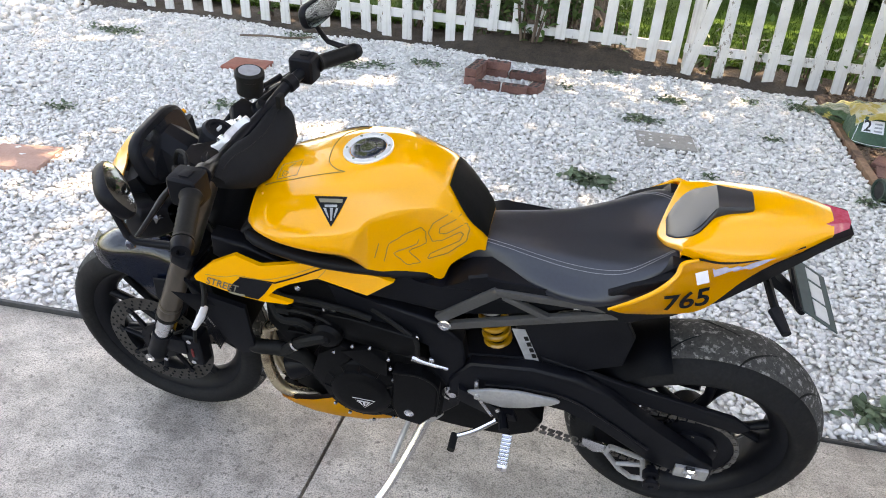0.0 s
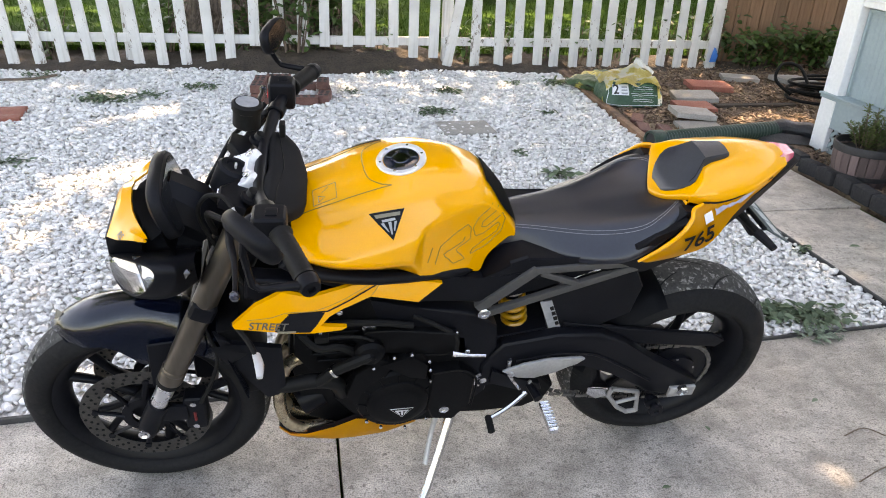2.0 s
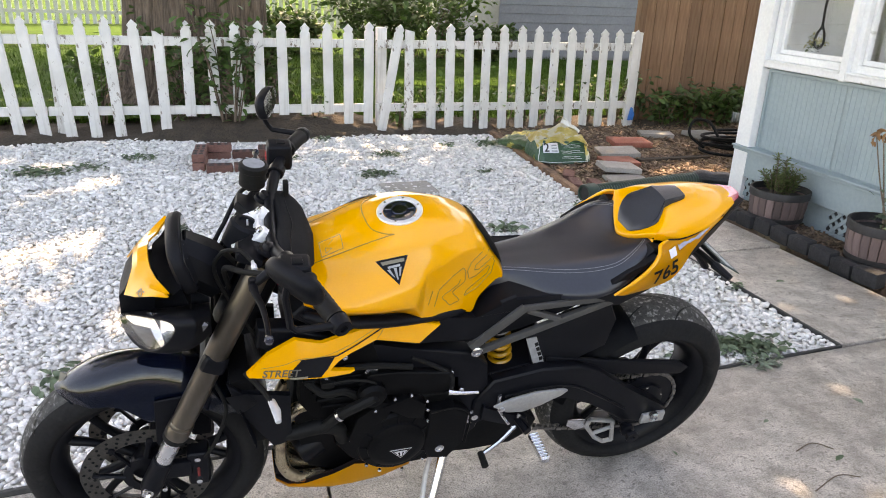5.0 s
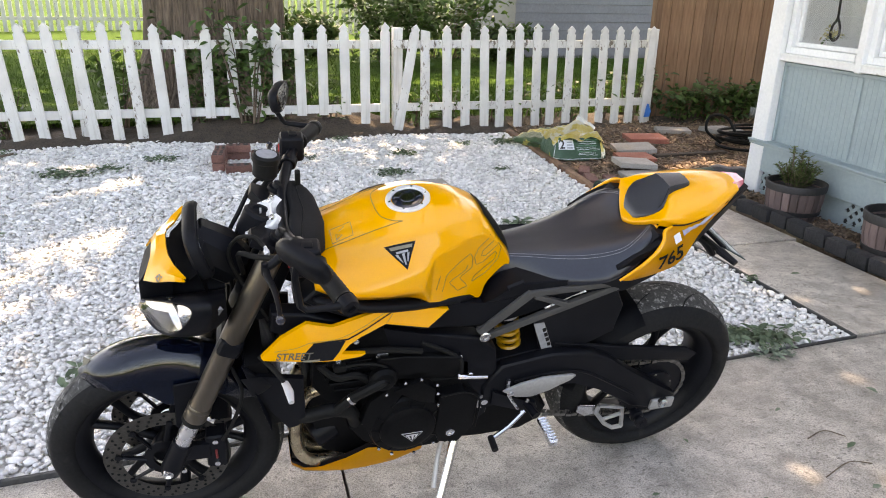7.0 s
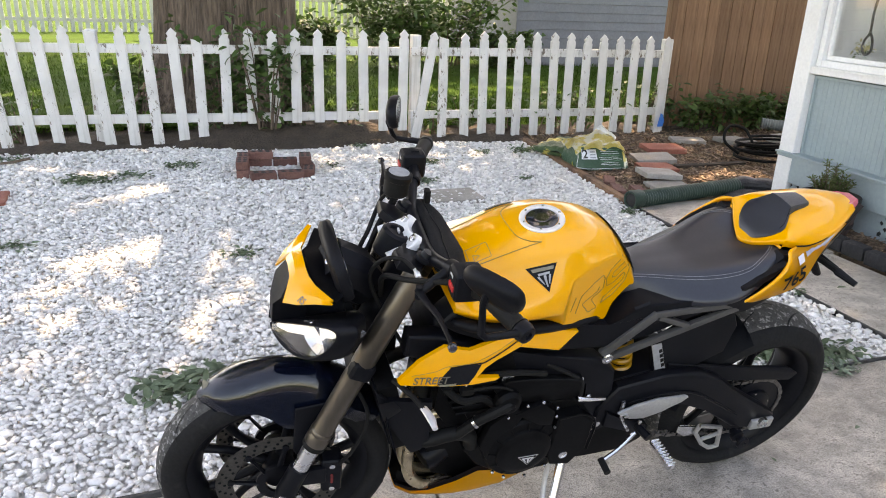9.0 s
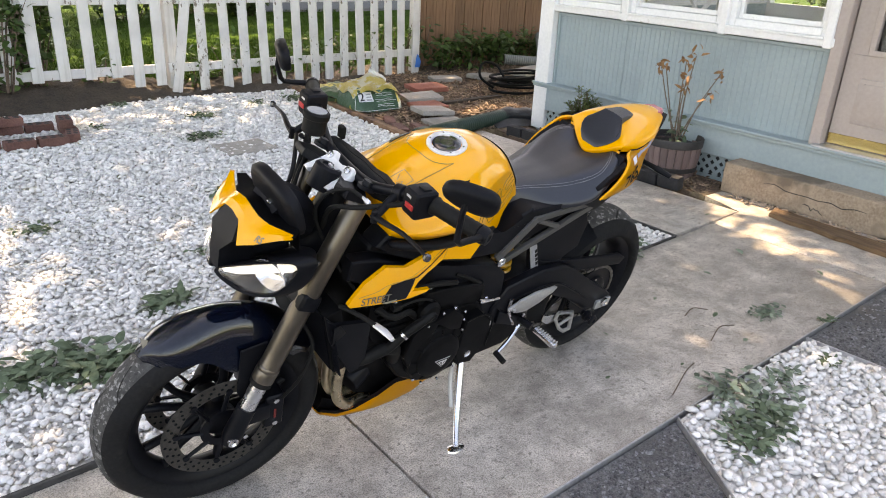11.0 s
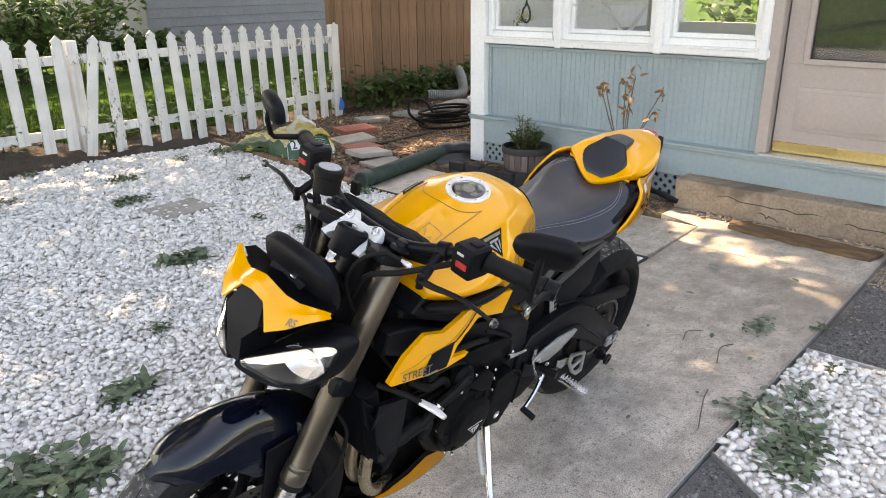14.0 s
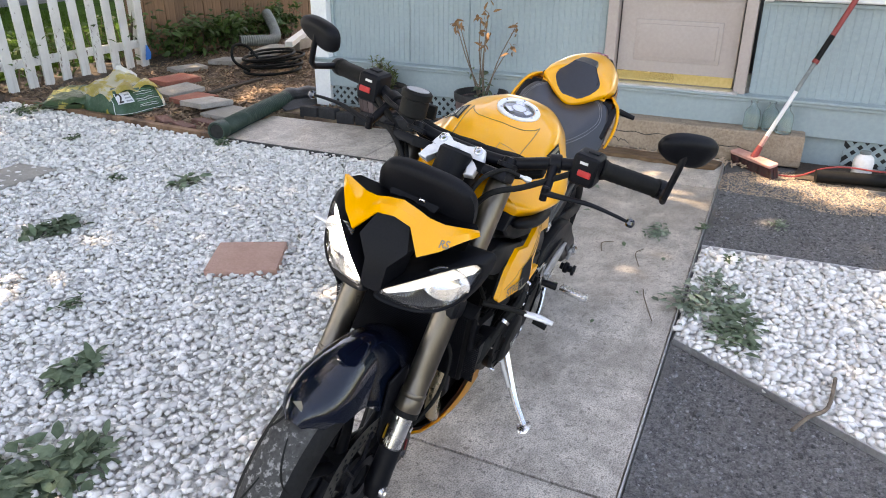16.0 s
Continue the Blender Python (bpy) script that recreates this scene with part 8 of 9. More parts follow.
M["pipe_black"] = surf("pipe_black", (0.010, 0.011, 0.013), (0.026, 0.028, 0.032), 12, 80, 0.5, bump=0.6, bscale=30, dist=0.01)
M["board_dark"] = surf("board_dark", (0.030, 0.022, 0.016), (0.075, 0.056, 0.042), 6, 50, 0.95, bump=0.8, bscale=30, stretch=(0.1, 1, 1))
M["pipe_green"] = surf("pipe_green", (0.012, 0.032, 0.024), (0.03, 0.06, 0.045), 12, 80, 0.55, bump=0.2, stain=(0.12, 0.15, 0.12), stain_scale=6, stain_at=(0.6, 0.75))
M["pipe_grey"] = surf("pipe_grey", (0.12, 0.14, 0.14), (0.2, 0.225, 0.22), 8, 60, 0.6, bump=0.2)
M["bag_green"] = surf("bag_green", (0.018, 0.065, 0.035), (0.035, 0.10, 0.055), 7, 60, 0.35, rough2=0.45, bump=0.5, bscale=14, dist=0.03, stain=(0.62, 0.50, 0.05), stain_scale=3.0, stain_at=(0.60, 0.62))
M["bag_yellow"] = surf("bag_yellow", (0.60, 0.47, 0.10), (0.78, 0.66, 0.24), 7, 60, 0.3, rough2=0.45, bump=0.6, bscale=14, dist=0.03, stain=(0.78, 0.74, 0.60), stain_scale=7.0, stain_at=(0.50, 0.56))
M["bag_mixed"] = surf("bag_mixed", (0.03, 0.07, 0.035), (0.06, 0.11, 0.05), 7, 60, 0.3, rough2=0.45, bump=0.6, bscale=14, dist=0.03, stain=(0.55, 0.46, 0.12), stain_scale=5.0, stain_at=(0.55, 0.59))
M["label_white"] = surf("label_white", (0.68, 0.70, 0.74), (0.8, 0.81, 0.84), 10, 60, 0.4, bump=0.1)
M["bag_white"] = surf("bag_white", (0.62, 0.61, 0.56), (0.80, 0.79, 0.75), 8, 60, 0.35, bump=0.5, bscale=20, dist=0.02, stain=(0.70, 0.58, 0.20), stain_scale=5)
M["decal_bar"] = surf("decal_bar", (0.28, 0.30, 0.33), (0.36, 0.38, 0.41), 10, 60, 0.5, bump=0)
M["print_green"] = surf("print_green", (0.10, 0.26, 0.16), (0.16, 0.34, 0.22), 10, 60, 0.5, bump=0)
M["ink"] = surf("ink", (0.015, 0.015, 0.02), (0.03, 0.03, 0.03), 10, 60, 0.5, bump=0)
M["blue"] = surf("blue", (0.01, 0.16, 0.55), (0.02, 0.22, 0.65), 10, 60, 0.4, bump=0.2)
M["stone_block"] = surf("stone_block", (0.012, 0.012, 0.014), (0.030, 0.029, 0.032), 9, 60, 0.9, bump=0.6, bscale=40, vary=0.3)
M["twig"] = surf("twig", (0.10, 0.075, 0.055), (0.2, 0.15, 0.11), 20, 90, 0.9, bump=0.4)
M["flower_dry"] = surf("flower_dry", (0.22, 0.10, 0.04), (0.34, 0.18, 0.08), 20, 60, 0.8, bump=0, vary=0.3, island=True)
M["jar_glass"] = glassy("jar_glass", (0.86, 0.93, 0.92))
M["jug"] = surf("jug", (0.72, 0.70, 0.68), (0.82, 0.80, 0.78), 6, 60, 0.4, bump=0.05)
M["broom_red"] = surf("broom_red", (0.20, 0.025, 0.022), (0.30, 0.04, 0.035), 8, 60, 0.5, bump=0.1)
M["broom_pink"] = surf("broom_pink", (0.50, 0.24, 0.20), (0.62, 0.36, 0.30), 10, 60, 0.6, bump=0.1)
M["sawdust"] = surf("sawdust", (0.46, 0.335, 0.235), (0.62, 0.48, 0.36), 20, 120, 0.95, bump=0.4, vary=0.3, island=True)
M["bristle"] = surf("bristle", (0.03, 0.03, 0.03), (0.09, 0.02, 0.02), 30, 120, 0.8, bump=0.4)

# cored bricks stacked as a small fire ring
ring = thing("brick_ring", pose(-0.66, 5.46, -0.005), "small ring of loose dark red cored bricks on the gravel", "brick ring")


def brick_mesh():
    bm = box(None, (0, 0, 0.03), (0.185, 0.088, 0.058), 0.004, 1)
    return bm


brick = part("brick", brick_mesh(), "brick_dark", ring)
core_mesh = None
laid = [(-0.235, -0.02, 0, 84), (-0.225, 0.17, 0, 86), (-0.10, -0.155, 0, 4), (0.10, -0.150, 0, 2), (0.245, -0.06, 0, 80), (-0.10, 0.27, 0, 3), (0.10, 0.275, 0, -4), (0.255, 0.14, 0, 92), (-0.24, 0.0, 0.060, 86), (-0.225, 0.18, 0.060, 88), (-0.09, 0.272, 0.06, 2), (0.24, 0.12, 0.060, 85)]
for k, (x, y, z, a) in enumerate(laid):
    ob = brick if k == 0 else new("brick", brick.data)
    ob.parent = ring
    ob.matrix_basis = pose(x, y, z, rng.uniform(-1, 1), rng.uniform(-1, 1), a)
    if core_mesh is None:
        bm = bmesh.new()
        for i in range(3):
            for j in (-1, 1):
                lathe(bm, [(0.0150, 0.0585), (0.0150, 0.0598)], Matrix.Translation(((i - 1) * 0.055, j * 0.0205, 0)) @ Matrix.Diagonal((1.3, 1, 1, 1)), 12)
        c = tagged(part("brick_core", bm, "dark", ob, smooth=0), kind="stuff")
        core_mesh = c.data
    else:
        c = tagged(new("brick_core", core_mesh), kind="stuff")
        c.parent = ob

# stepping stones
def paver(name, x, y, w, d, h, turn, material, label, z=0.0, tilt=(0, 0)):
    if name == "paving_slab":
        w, d, h = w * 0.86, d * 0.9, h * 0.8
    ob = part(name, box(None, (0, 0, h / 2), (w, d, h), 0.006, 2), material, None)
    ob.matrix_basis = pose(x, y, z, tilt[0], tilt[1], turn)
    return tagged(ob, label, "paving slab")


paver("stepping_stone", -2.53, 5.03, 0.30, 0.30, 0.04, 6, "brick_red", "red concrete stepping stone sunk in white gravel", -0.022)
paver("stepping_stone", -2.66, 2.85, 0.30, 0.29, 0.04, 14, "paver_pink", "pinkish stepping stone sunk in white gravel", -0.022)
paver("stepping_stone", 0.205, 2.715, 0.29, 0.295, 0.04, 28, "paver_pink", "pinkish stepping stone sunk in white gravel", -0.022)
paver("stepping_stone", 0.50, 4.63, 0.36, 0.30, 0.04, 3, "paver_grey", "flat grey stepping stone almost buried in gravel", -0.030)
paver("paving_slab", 2.93, 5.78, 0.42, 0.32, 0.055, -12, "brick_red", "loose red paving slab on the mulch bed", 0.0)
paver("paving_slab", 2.60, 5.42, 0.40, 0.30, 0.05, -14, "paver_grey", "loose grey paving slab on the mulch bed", 0.0, (2, -3))
paver("paving_slab", 2.42, 5.08, 0.34, 0.28, 0.05, -8, "brick_red", "loose red paving slab on the mulch bed", 0.0)
paver("paving_slab", 2.24, 4.78, 0.34, 0.30, 0.05, -12, "paver_grey", "loose grey paving slab on the mulch bed", 0.035, (-2, 3))
paver("paving_slab", 2.18, 4.52, 0.36, 0.30, 0.04, -6, "paver_grey", "loose grey paving slab on the mulch bed", 0.0)
paver("paving_slab", 3.42, 6.10, 0.38, 0.22, 0.05, -20, "paver_grey", "loose grey paving slab on the mulch bed", 0.0)
paver("paving_slab", 3.92, 6.02, 0.40, 0.30, 0.055, 12, "paver_grey", "loose grey paving slab on the mulch bed", 0.0, (0, 3))
paver("paving_slab", 4.55, 5.98, 0.50, 0.30, 0.06, 5, "paver_grey", "loose grey paving slab on the mulch bed", 0.02, (0, -4))
for x, y, a in ((1.82, 4.80, 62), (1.90, 4.50, 84), (1.76, 4.56, 75)):
    ob = part("loose_brick", brick_mesh(), "brick_dark", None)
    ob.matrix_basis = pose(x, y, -0.034, 4, -3, a)
    tagged(ob, "old red brick half sunk at the bed's edge", "brick", "old bricks")
board = part("old_board", box(None, (0, 0, 0.014), (0.72, 0.06, 0.022), 0.004, 1), "board_dark", None)
board.matrix_basis = pose(3.00, 5.15, 0, 0, 0, 2)
tagged(board, "old rotten board lying on the mulch", "board")

# two sacks of soil lying over one another
def sack(at, size, turn, tilt, material, seed, label, full=0.55):
    r = np.random.default_rng(seed)
    s = thing("soil_bag", pose(*at, *tilt, turn), label, "bag", "soil bags")
    n, m_ = 26, 18
    bm = bmesh.new()
    top = []
    for side in (1, -1):
        vs = []
        for j in range(m_ + 1):
            row = []
            for i in range(n + 1):
                u, v = -1 + 2 * i / n, -1 + 2 * j / m_
                bulge = (max(0, 1 - abs(u) ** 3.2) * max(0, 1 - abs(v) ** 2.6)) ** full
                wrinkle = 0.010 * math.sin(9 * u + 5 * v + seed) * (1 - bulge * 0.4) + 0.006 * math.sin(17 * v - 11 * u)
                z = size[2] * (0.5 + side * (0.5 if side > 0 else 0.48) * bulge) + (wrinkle if side > 0 else 0)
                row.append(bm.verts.new((u * size[0] / 2 * (1 - 0.04 * abs(v)), v * size[1] / 2 * (1 - 0.05 * abs(u)), max(0.002, z))))
            vs.append(row)
        for j in range(m_):
            for i in range(n):
                bm.faces.new((vs[j][i], vs[j][i + 1], vs[j + 1][i + 1], vs[j + 1][i]))
    bmesh.ops.remove_doubles(bm, verts=bm.verts[:], dist=0.003)
    body = part("sack", bm, material, s, smooth=70)
    return s, size


sack((1.99, 5.72, 0.0), (0.56, 0.62, 0.12), 38, (0, 0), "bag_mixed", 3, "flat green and yellow plastic soil bag lying on the bed", 0.30)
s2 = thing("soil_bag", pose(1.965, 5.13, 0.0, 0, 0, -4), "green plastic soil bag with a printed label and torn yellow top", "bag", "soil bags")
rings = []
for z, hx, y0, y1 in ((0.002, 0.215, 0.02, 0.40), (0.012, 0.236, 0.0, 0.43), (0.05, 0.240, 0.012, 0.43), (0.10, 0.228, 0.045, 0.42), (0.145, 0.214, 0.078, 0.41), (0.172, 0.202, 0.102, 0.39), (0.180, 0.17, 0.14, 0.36)):
    ring_ = []
    for k in range(64):
        a = 2 * math.pi * k / 64
        c_, s_ = math.cos(a), math.sin(a)
        wob = 0.004 * math.sin(7 * a + 60 * z) + 0.003 * math.sin(13 * a - 90 * z)
        ring_.append((math.copysign(abs(c_) ** 0.36, c_) * (hx + wob), (y0 + y1) / 2 + math.copysign(abs(s_) ** 0.36, s_) * ((y1 - y0) / 2 + wob), z + 0.004 * math.sin(5 * a)))
    rings.append(ring_)
body = part("sack", loft(None, rings), "bag_green", s2, smooth=60)
bpy.context.view_layer.update()
sack_tree = BVHTree.FromObject(body, bpy.context.evaluated_depsgraph_get())
fore = Vector((0, 1, 0))


def on_front(u, v):
    return Vector((u, -0.3, v))


rows = []
for v in np.linspace(0.075, 0.43, 22):
    row = []
    for u in np.linspace(-0.225, 0.215, 30):
        tent = 0.085 * max(0.0, 1 - math.hypot((u - 0.085) / 0.17, (v - 0.345) / 0.14))
        fold = 0.020 * abs(math.sin(15 * u + 9 * v + 2.2 * math.sin(17 * v))) + 0.010 * math.sin(33 * u - 21 * v)
        edge = max(0.0, 0.11 - v) * 0.9 + max(0.0, abs(u) - 0.19) * 1.4
        row.append((u, v + 0.020 * math.sin(23 * u) * (1 if v < 0.12 else 0.3), 0.183 + tent + fold - edge))
    rows.append(row)
bm = loft(None, rows, False, False)
bmesh.ops.solidify(bm, geom=bm.faces[:], thickness=0.003)
part("bag_top", bm, "bag_yellow", s2, "crumpled yellow upper part", smooth=40)
decal("bag_label", [(-0.190, 0.088), (-0.058, 0.088), (-0.058, 0.158), (-0.180, 0.158)], sack_tree, on_front, fore, "label_white", s2, 0.004, 4, "white printed label")
words_on("label_lettering", "2", 0.088, lambda u, v: on_front(u - 0.158, v + 0.122), fore, sack_tree, "ink", s2, 0.006, 0.0, 0.002, 0, "black figure 2")
for k in range(3):
    decal("label_bar", [(-0.118, 0.145 - k * 0.020), (-0.070, 0.145 - k * 0.020), (-0.070, 0.136 - k * 0.020), (-0.118, 0.136 - k * 0.020)], sack_tree, on_front, fore, "decal_bar", s2, 0.0056, 2)
rb = np.random.default_rng(21)
for k in range(9):
    a0, a1, z0 = -0.03 + rb.uniform(-0.015, 0.02), 0.165 + rb.uniform(-0.04, 0.01), 0.156 - k * 0.0135
    line_on("print_line", [(a0 + (a1 - a0) * i / 6, -0.3, z0 + rb.uniform(-0.003, 0.003)) for i in range(7)], sack_tree, fore, "label_white" if k % 3 else "print_green", s2, 0.0019, 4, "thin pale printed line")
decal("bag_edge", [(0.172, 0.015), (0.226, 0.012), (0.205, 0.155), (0.178, 0.155)], sack_tree, on_front, fore, "bag_yellow", s2, 0.0035, 3, "yellow printed edge")
line_on("bag_seam", [(-0.225, -0.3, 0.022), (-0.1, -0.3, 0.018), (0.05, -0.3, 0.020), (0.225, -0.3, 0.018)], sack_tree, fore, "label_white", s2, 0.0022, 6, "pale heat-sealed seam")
line_on("bag_seam", [(-0.228, -0.3, 0.022), (-0.218, -0.3, 0.08), (-0.200, -0.3, 0.155)], sack_tree, fore, "label_white", s2, 0.0022, 6, "pale heat-sealed seam")
rings = []
for k in range(8):
    t = k / 7
    w = 0.088 * (1 - t) ** 0.9 + 0.007
    c = Vector((0.145 - 0.06 * t, 0.34 + 0.015 * t, 0.235 + 0.075 * t))
    rings.append([c + Vector((w * math.cos(a) + 0.010 * math.sin(5 * a + k), 0.30 * w * math.sin(a) + 0.006 * math.cos(4 * a + k), 0.012 * math.sin(3 * a + k) - 0.4 * max(0, w * math.cos(a)))) for a in [2 * math.pi * i / 18 for i in range(18)]])
part("bag_corner", loft(None, rings), "bag_white", s2, "torn white bag corner", smooth=30)

# corrugated drain pipe
def ribbed(name, pts, r, pitch, material, label, category):
    line = flow(pts, 14)
    total, acc = 0, [0]
    for a, b in zip(line, line[1:]):
        total += (b - a).length
        acc.append(total)
    n = int(total / (pitch / 4))
    P_ = [Vector([float(np.interp(total * k / n, acc, [p[i] for p in line])) for i in range(3)]) for k in range(n + 1)]
    rad = [r * (1 + 0.07 * math.sin(2 * math.pi * (total * k / n) / pitch)) for k in range(n + 1)]
    t = thing(name, pose(0, 0, 0), label, category)
    part("pipe_wall", tube(None, P_, rad, 20, 1), material, t, smooth=60)
    part("pipe_mouth", lathe(None, [(r * 0.86, -0.003), (r * 0.86, 0.001)], along(P_[0], 2 * P_[0] - P_[1]), 20), "dark", t, "dark open end")
    return t


drain = ribbed("drain_pipe", [(1.60, 4.11, 0.058), (1.85, 4.17, 0.056), (2.12, 4.23, 0.056), (2.40, 4.28, 0.06), (2.64, 4.31, 0.065)], 0.055, 0.024, "pipe_green", "dark green corrugated drain pipe with a black sleeve", "pipe")
part("pipe_collar", lathe(None, [(0.058, -0.085), (0.062, -0.08), (0.064, 0.0), (0.060, 0.012), (0.050, 0.012), (0.049, -0.03)], along((1.60, 4.11, 0.062), (1.50, 4.085, 0.062)), 24, ring=True), "pipe_green", drain)
part("pipe_sleeve", tube(None, [(2.58, 4.31, 0.065), (2.66, 4.31, 0.080), (2.74, 4.29, 0.070), (2.82, 4.25, 0.072), (2.90, 4.19, 0.055), (3.00, 4.17, 0.050)], [0.050, 0.068, 0.058, 0.066, 0.050, 0.046], 14, 3, 0.85), "pipe_black", drain, "crumpled black pipe sleeve", smooth=25)
# low black strip on the ground in front of the sleeve
part("sleeve_fold", loft(None, [[(2.46, 4.20, 0.004), (2.46, 4.25, 0.030), (2.47, 4.27, 0.004)], [(2.62, 4.17, 0.004), (2.61, 4.24, 0.060), (2.62, 4.27, 0.004)], [(2.75, 4.14, 0.004), (2.76, 4.21, 0.048), (2.76, 4.25, 0.004)], [(2.90, 4.16, 0.004), (2.90, 4.20, 0.026), (2.90, 4.22, 0.004)]]), "pipe_black", drain)
ribbed("drain_pipe", [(4.45, 6.30, 0.14), (4.62, 6.18, 0.13), (4.85, 6.15, 0.12), (5.05, 6.30, 0.20), (5.25, 6.55, 0.34)], 0.055, 0.024, "pipe_grey", "grey bent drain pipe against the brown fence", "pipe")
gutter = part("gutter_piece", box(None, (0, 0, 0), (0.75, 0.09, 0.06), 0.006, 1), "white_paint", None)
gutter.matrix_basis = pose(4.95, 5.85, 0.17, 0, -8, 14)
tagged(gutter, "loose white gutter length lying on the pipes", "gutter")
prop = part("prop_block", box(None, (0, 0, 0.055), (0.3, 0.2, 0.11), 0.01, 2), "paver_grey", None)
prop.matrix_basis = pose(4.95, 5.87, 0.03)
tagged(prop, "rough grey block under the white gutter", "block")
hose = thing("garden_hose", pose(3.74, 5.30, 0.0), "coiled black garden hose beside the house corner", "hose")
coil = []
for k in range(140):
    a = k * 0.24
    r = 0.30 + 0.05 * math.sin(k * 0.13) + 0.02 * math.cos(k * 0.37)
    coil.append((r * math.cos(a), r * 0.72 * math.sin(a), 0.018 + 0.0012 * k + 0.01 * math.sin(k * 0.21)))
part("hose_coil", tube(None, coil, 0.013, 8, 1), "rubber", hose)
part("hose_loop", tube(None, [(-0.30, 0.05, 0.05), (-0.42, 0.12, 0.16), (-0.36, 0.16, 0.28), (-0.22, 0.12, 0.26), (-0.16, 0.02, 0.12), (-0.10, -0.10, 0.06)], 0.013, 8, 8), "rubber", hose)
tarp = part("blue_flag", loft(None, [[(-0.035, 0, 0.0), (0.035, 0.01, 0.0), (0.035, 0.018, 0.0), (-0.035, 0.008, 0.0)], [(-0.03, -0.01, 0.07), (0.04, 0.0, 0.06), (0.04, 0.008, 0.06), (-0.03, -0.002, 0.07)], [(-0.01, 0, 0.14), (0.012, 0.004, 0.13), (0.012, 0.01, 0.13), (-0.01, 0.006, 0.14)]]), "blue", None)
tarp.matrix_basis = pose(3.41, 6.58, 0.07)
tagged(tarp, "scrap of bright blue plastic on the picket fence", "plastic scrap")

# half-barrel planters
def planter(x, y, r, h, label):
    p = thing("planter", pose(x, y, 0), label, "planter", "planters by the wall")
    n = 22
    half = math.pi / n
    rings = []
    for z, k in ((0.0, 0.80), (h * 0.25, 0.90), (h * 0.55, 0.97), (h * 0.84, 0.985)):
        rings.append([(r * k * math.cos(a), r * k * math.sin(a), z) for a in (-half * 0.93, -half * 0.80, half * 0.80, half * 0.93)] + [((r * k - 0.014) * math.cos(a), (r * k - 0.014) * math.sin(a), z) for a in (half * 0.93, -half * 0.93)])
        rings[-1][0] = tuple(q * (1 - 0.004 / (r * k)) if i_ < 2 else q for i_, q in enumerate(rings[-1][0]))
        rings[-1][3] = tuple(q * (1 - 0.004 / (r * k)) if i_ < 2 else q for i_, q in enumerate(rings[-1][3]))
    stave = part("stave", loft(None, rings), "pot_wood", p, smooth=30)
    for i_ in range(1, n):
        ob = new("stave", stave.data)
        ob.parent, ob.matrix_basis = p, pose(0, 0, 0, 0, 0, 360 * i_ / n)
    part("lining", lathe(None, [(r * 0.70, 0.004), (r * 0.80, h * 0.25), (r * 0.885, h * 0.6), (r * 0.90, h * 0.80)], None, 32), "pot_rim", p)
    part("rim", lathe(None, [(r * 0.98, h * 0.80), (r * 1.02, h * 0.81), (r * 1.035, h * 0.98), (r * 1.02, h), (r * 0.96, h), (r * 0.93, h * 0.80)], None, 40, ring=True), "pot_rim", p)
    part("hoop", lathe(None, [(r * 0.905, h * 0.20), (r * 0.925, h * 0.21), (r * 0.945, h * 0.31), (r * 0.925, h * 0.32)], None, 40, ring=True), "pot_rim", p)
    part("potting_soil", lathe(None, [(r * 0.92, h * 0.66), (r * 0.5, h * 0.69), (0.01, h * 0.70)], None, 24), "soil", p)
    return p


def spiky_shrub(at, count, seed, label):
    """Upright stems set all round with narrow pointed leaves."""
    r = np.random.default_rng(seed)
    b = thing("potted_shrub", pose(*at), label, "shrub")
    stems, vs, fs = bmesh.new(), [], []
    for k in range(count):
        a, lean = r.uniform(0, 2 * math.pi), r.uniform(0.0, 1.0)
        h = r.uniform(0.10, 0.20) * (1.05 - 0.45 * lean) + (0.06 if k < 3 else 0)
        foot = Vector((0.04 * math.cos(a), 0.04 * math.sin(a), 0))
        tip = Vector((math.cos(a) * 0.15 * lean, math.sin(a) * 0.15 * lean, 0.07 + h))
        tube(stems, [foot, foot.lerp(tip, 0.5) + Vector((0, 0, 0.02)), tip], [0.004, 0.003, 0.0015], 5, 3)
        for i in range(46):
            t = r.uniform(0.30, 1.0)
            q = foot.lerp(tip, t)
            b_, up = r.uniform(0, 2 * math.pi), r.uniform(0.25, 1.3)
            d = Vector((math.cos(b_), math.sin(b_), up)).normalized()
            side = d.cross(Vector((0, 0, 1))).normalized() * 0.0042
            L = r.uniform(0.026, 0.050)
            n0 = len(vs)
            vs += [q, q + d * L * 0.45 + side, q + d * L - Vector((0, 0, 0.008)), q + d * L * 0.45 - side]
            fs += [(n0, n0 + 1, n0 + 2), (n0, n0 + 2, n0 + 3)]
    part("stem", stems, "twig", b)
    raw("foliage", np.array([tuple(q) for q in vs]), np.array(fs), "spike_leaf", b)
    return b


planter(2.60, 3.44, 0.175, 0.240, "brown staved half-barrel planter with a black rim and a leafy shrub")
planter(2.62, 2.67, 0.180, 0.265, "purplish brown staved half-barrel planter with a bare plant")
spiky_shrub((2.60, 3.44, 0.165), 30, 71, "spiky yellow-green shrub growing in the planter")
dead = thing("dried_plant", pose(2.63, 2.66, 0.17), "half-dead plant with bare brown stems in the planter", "plant")
r = np.random.default_rng(4)
tips_ = []
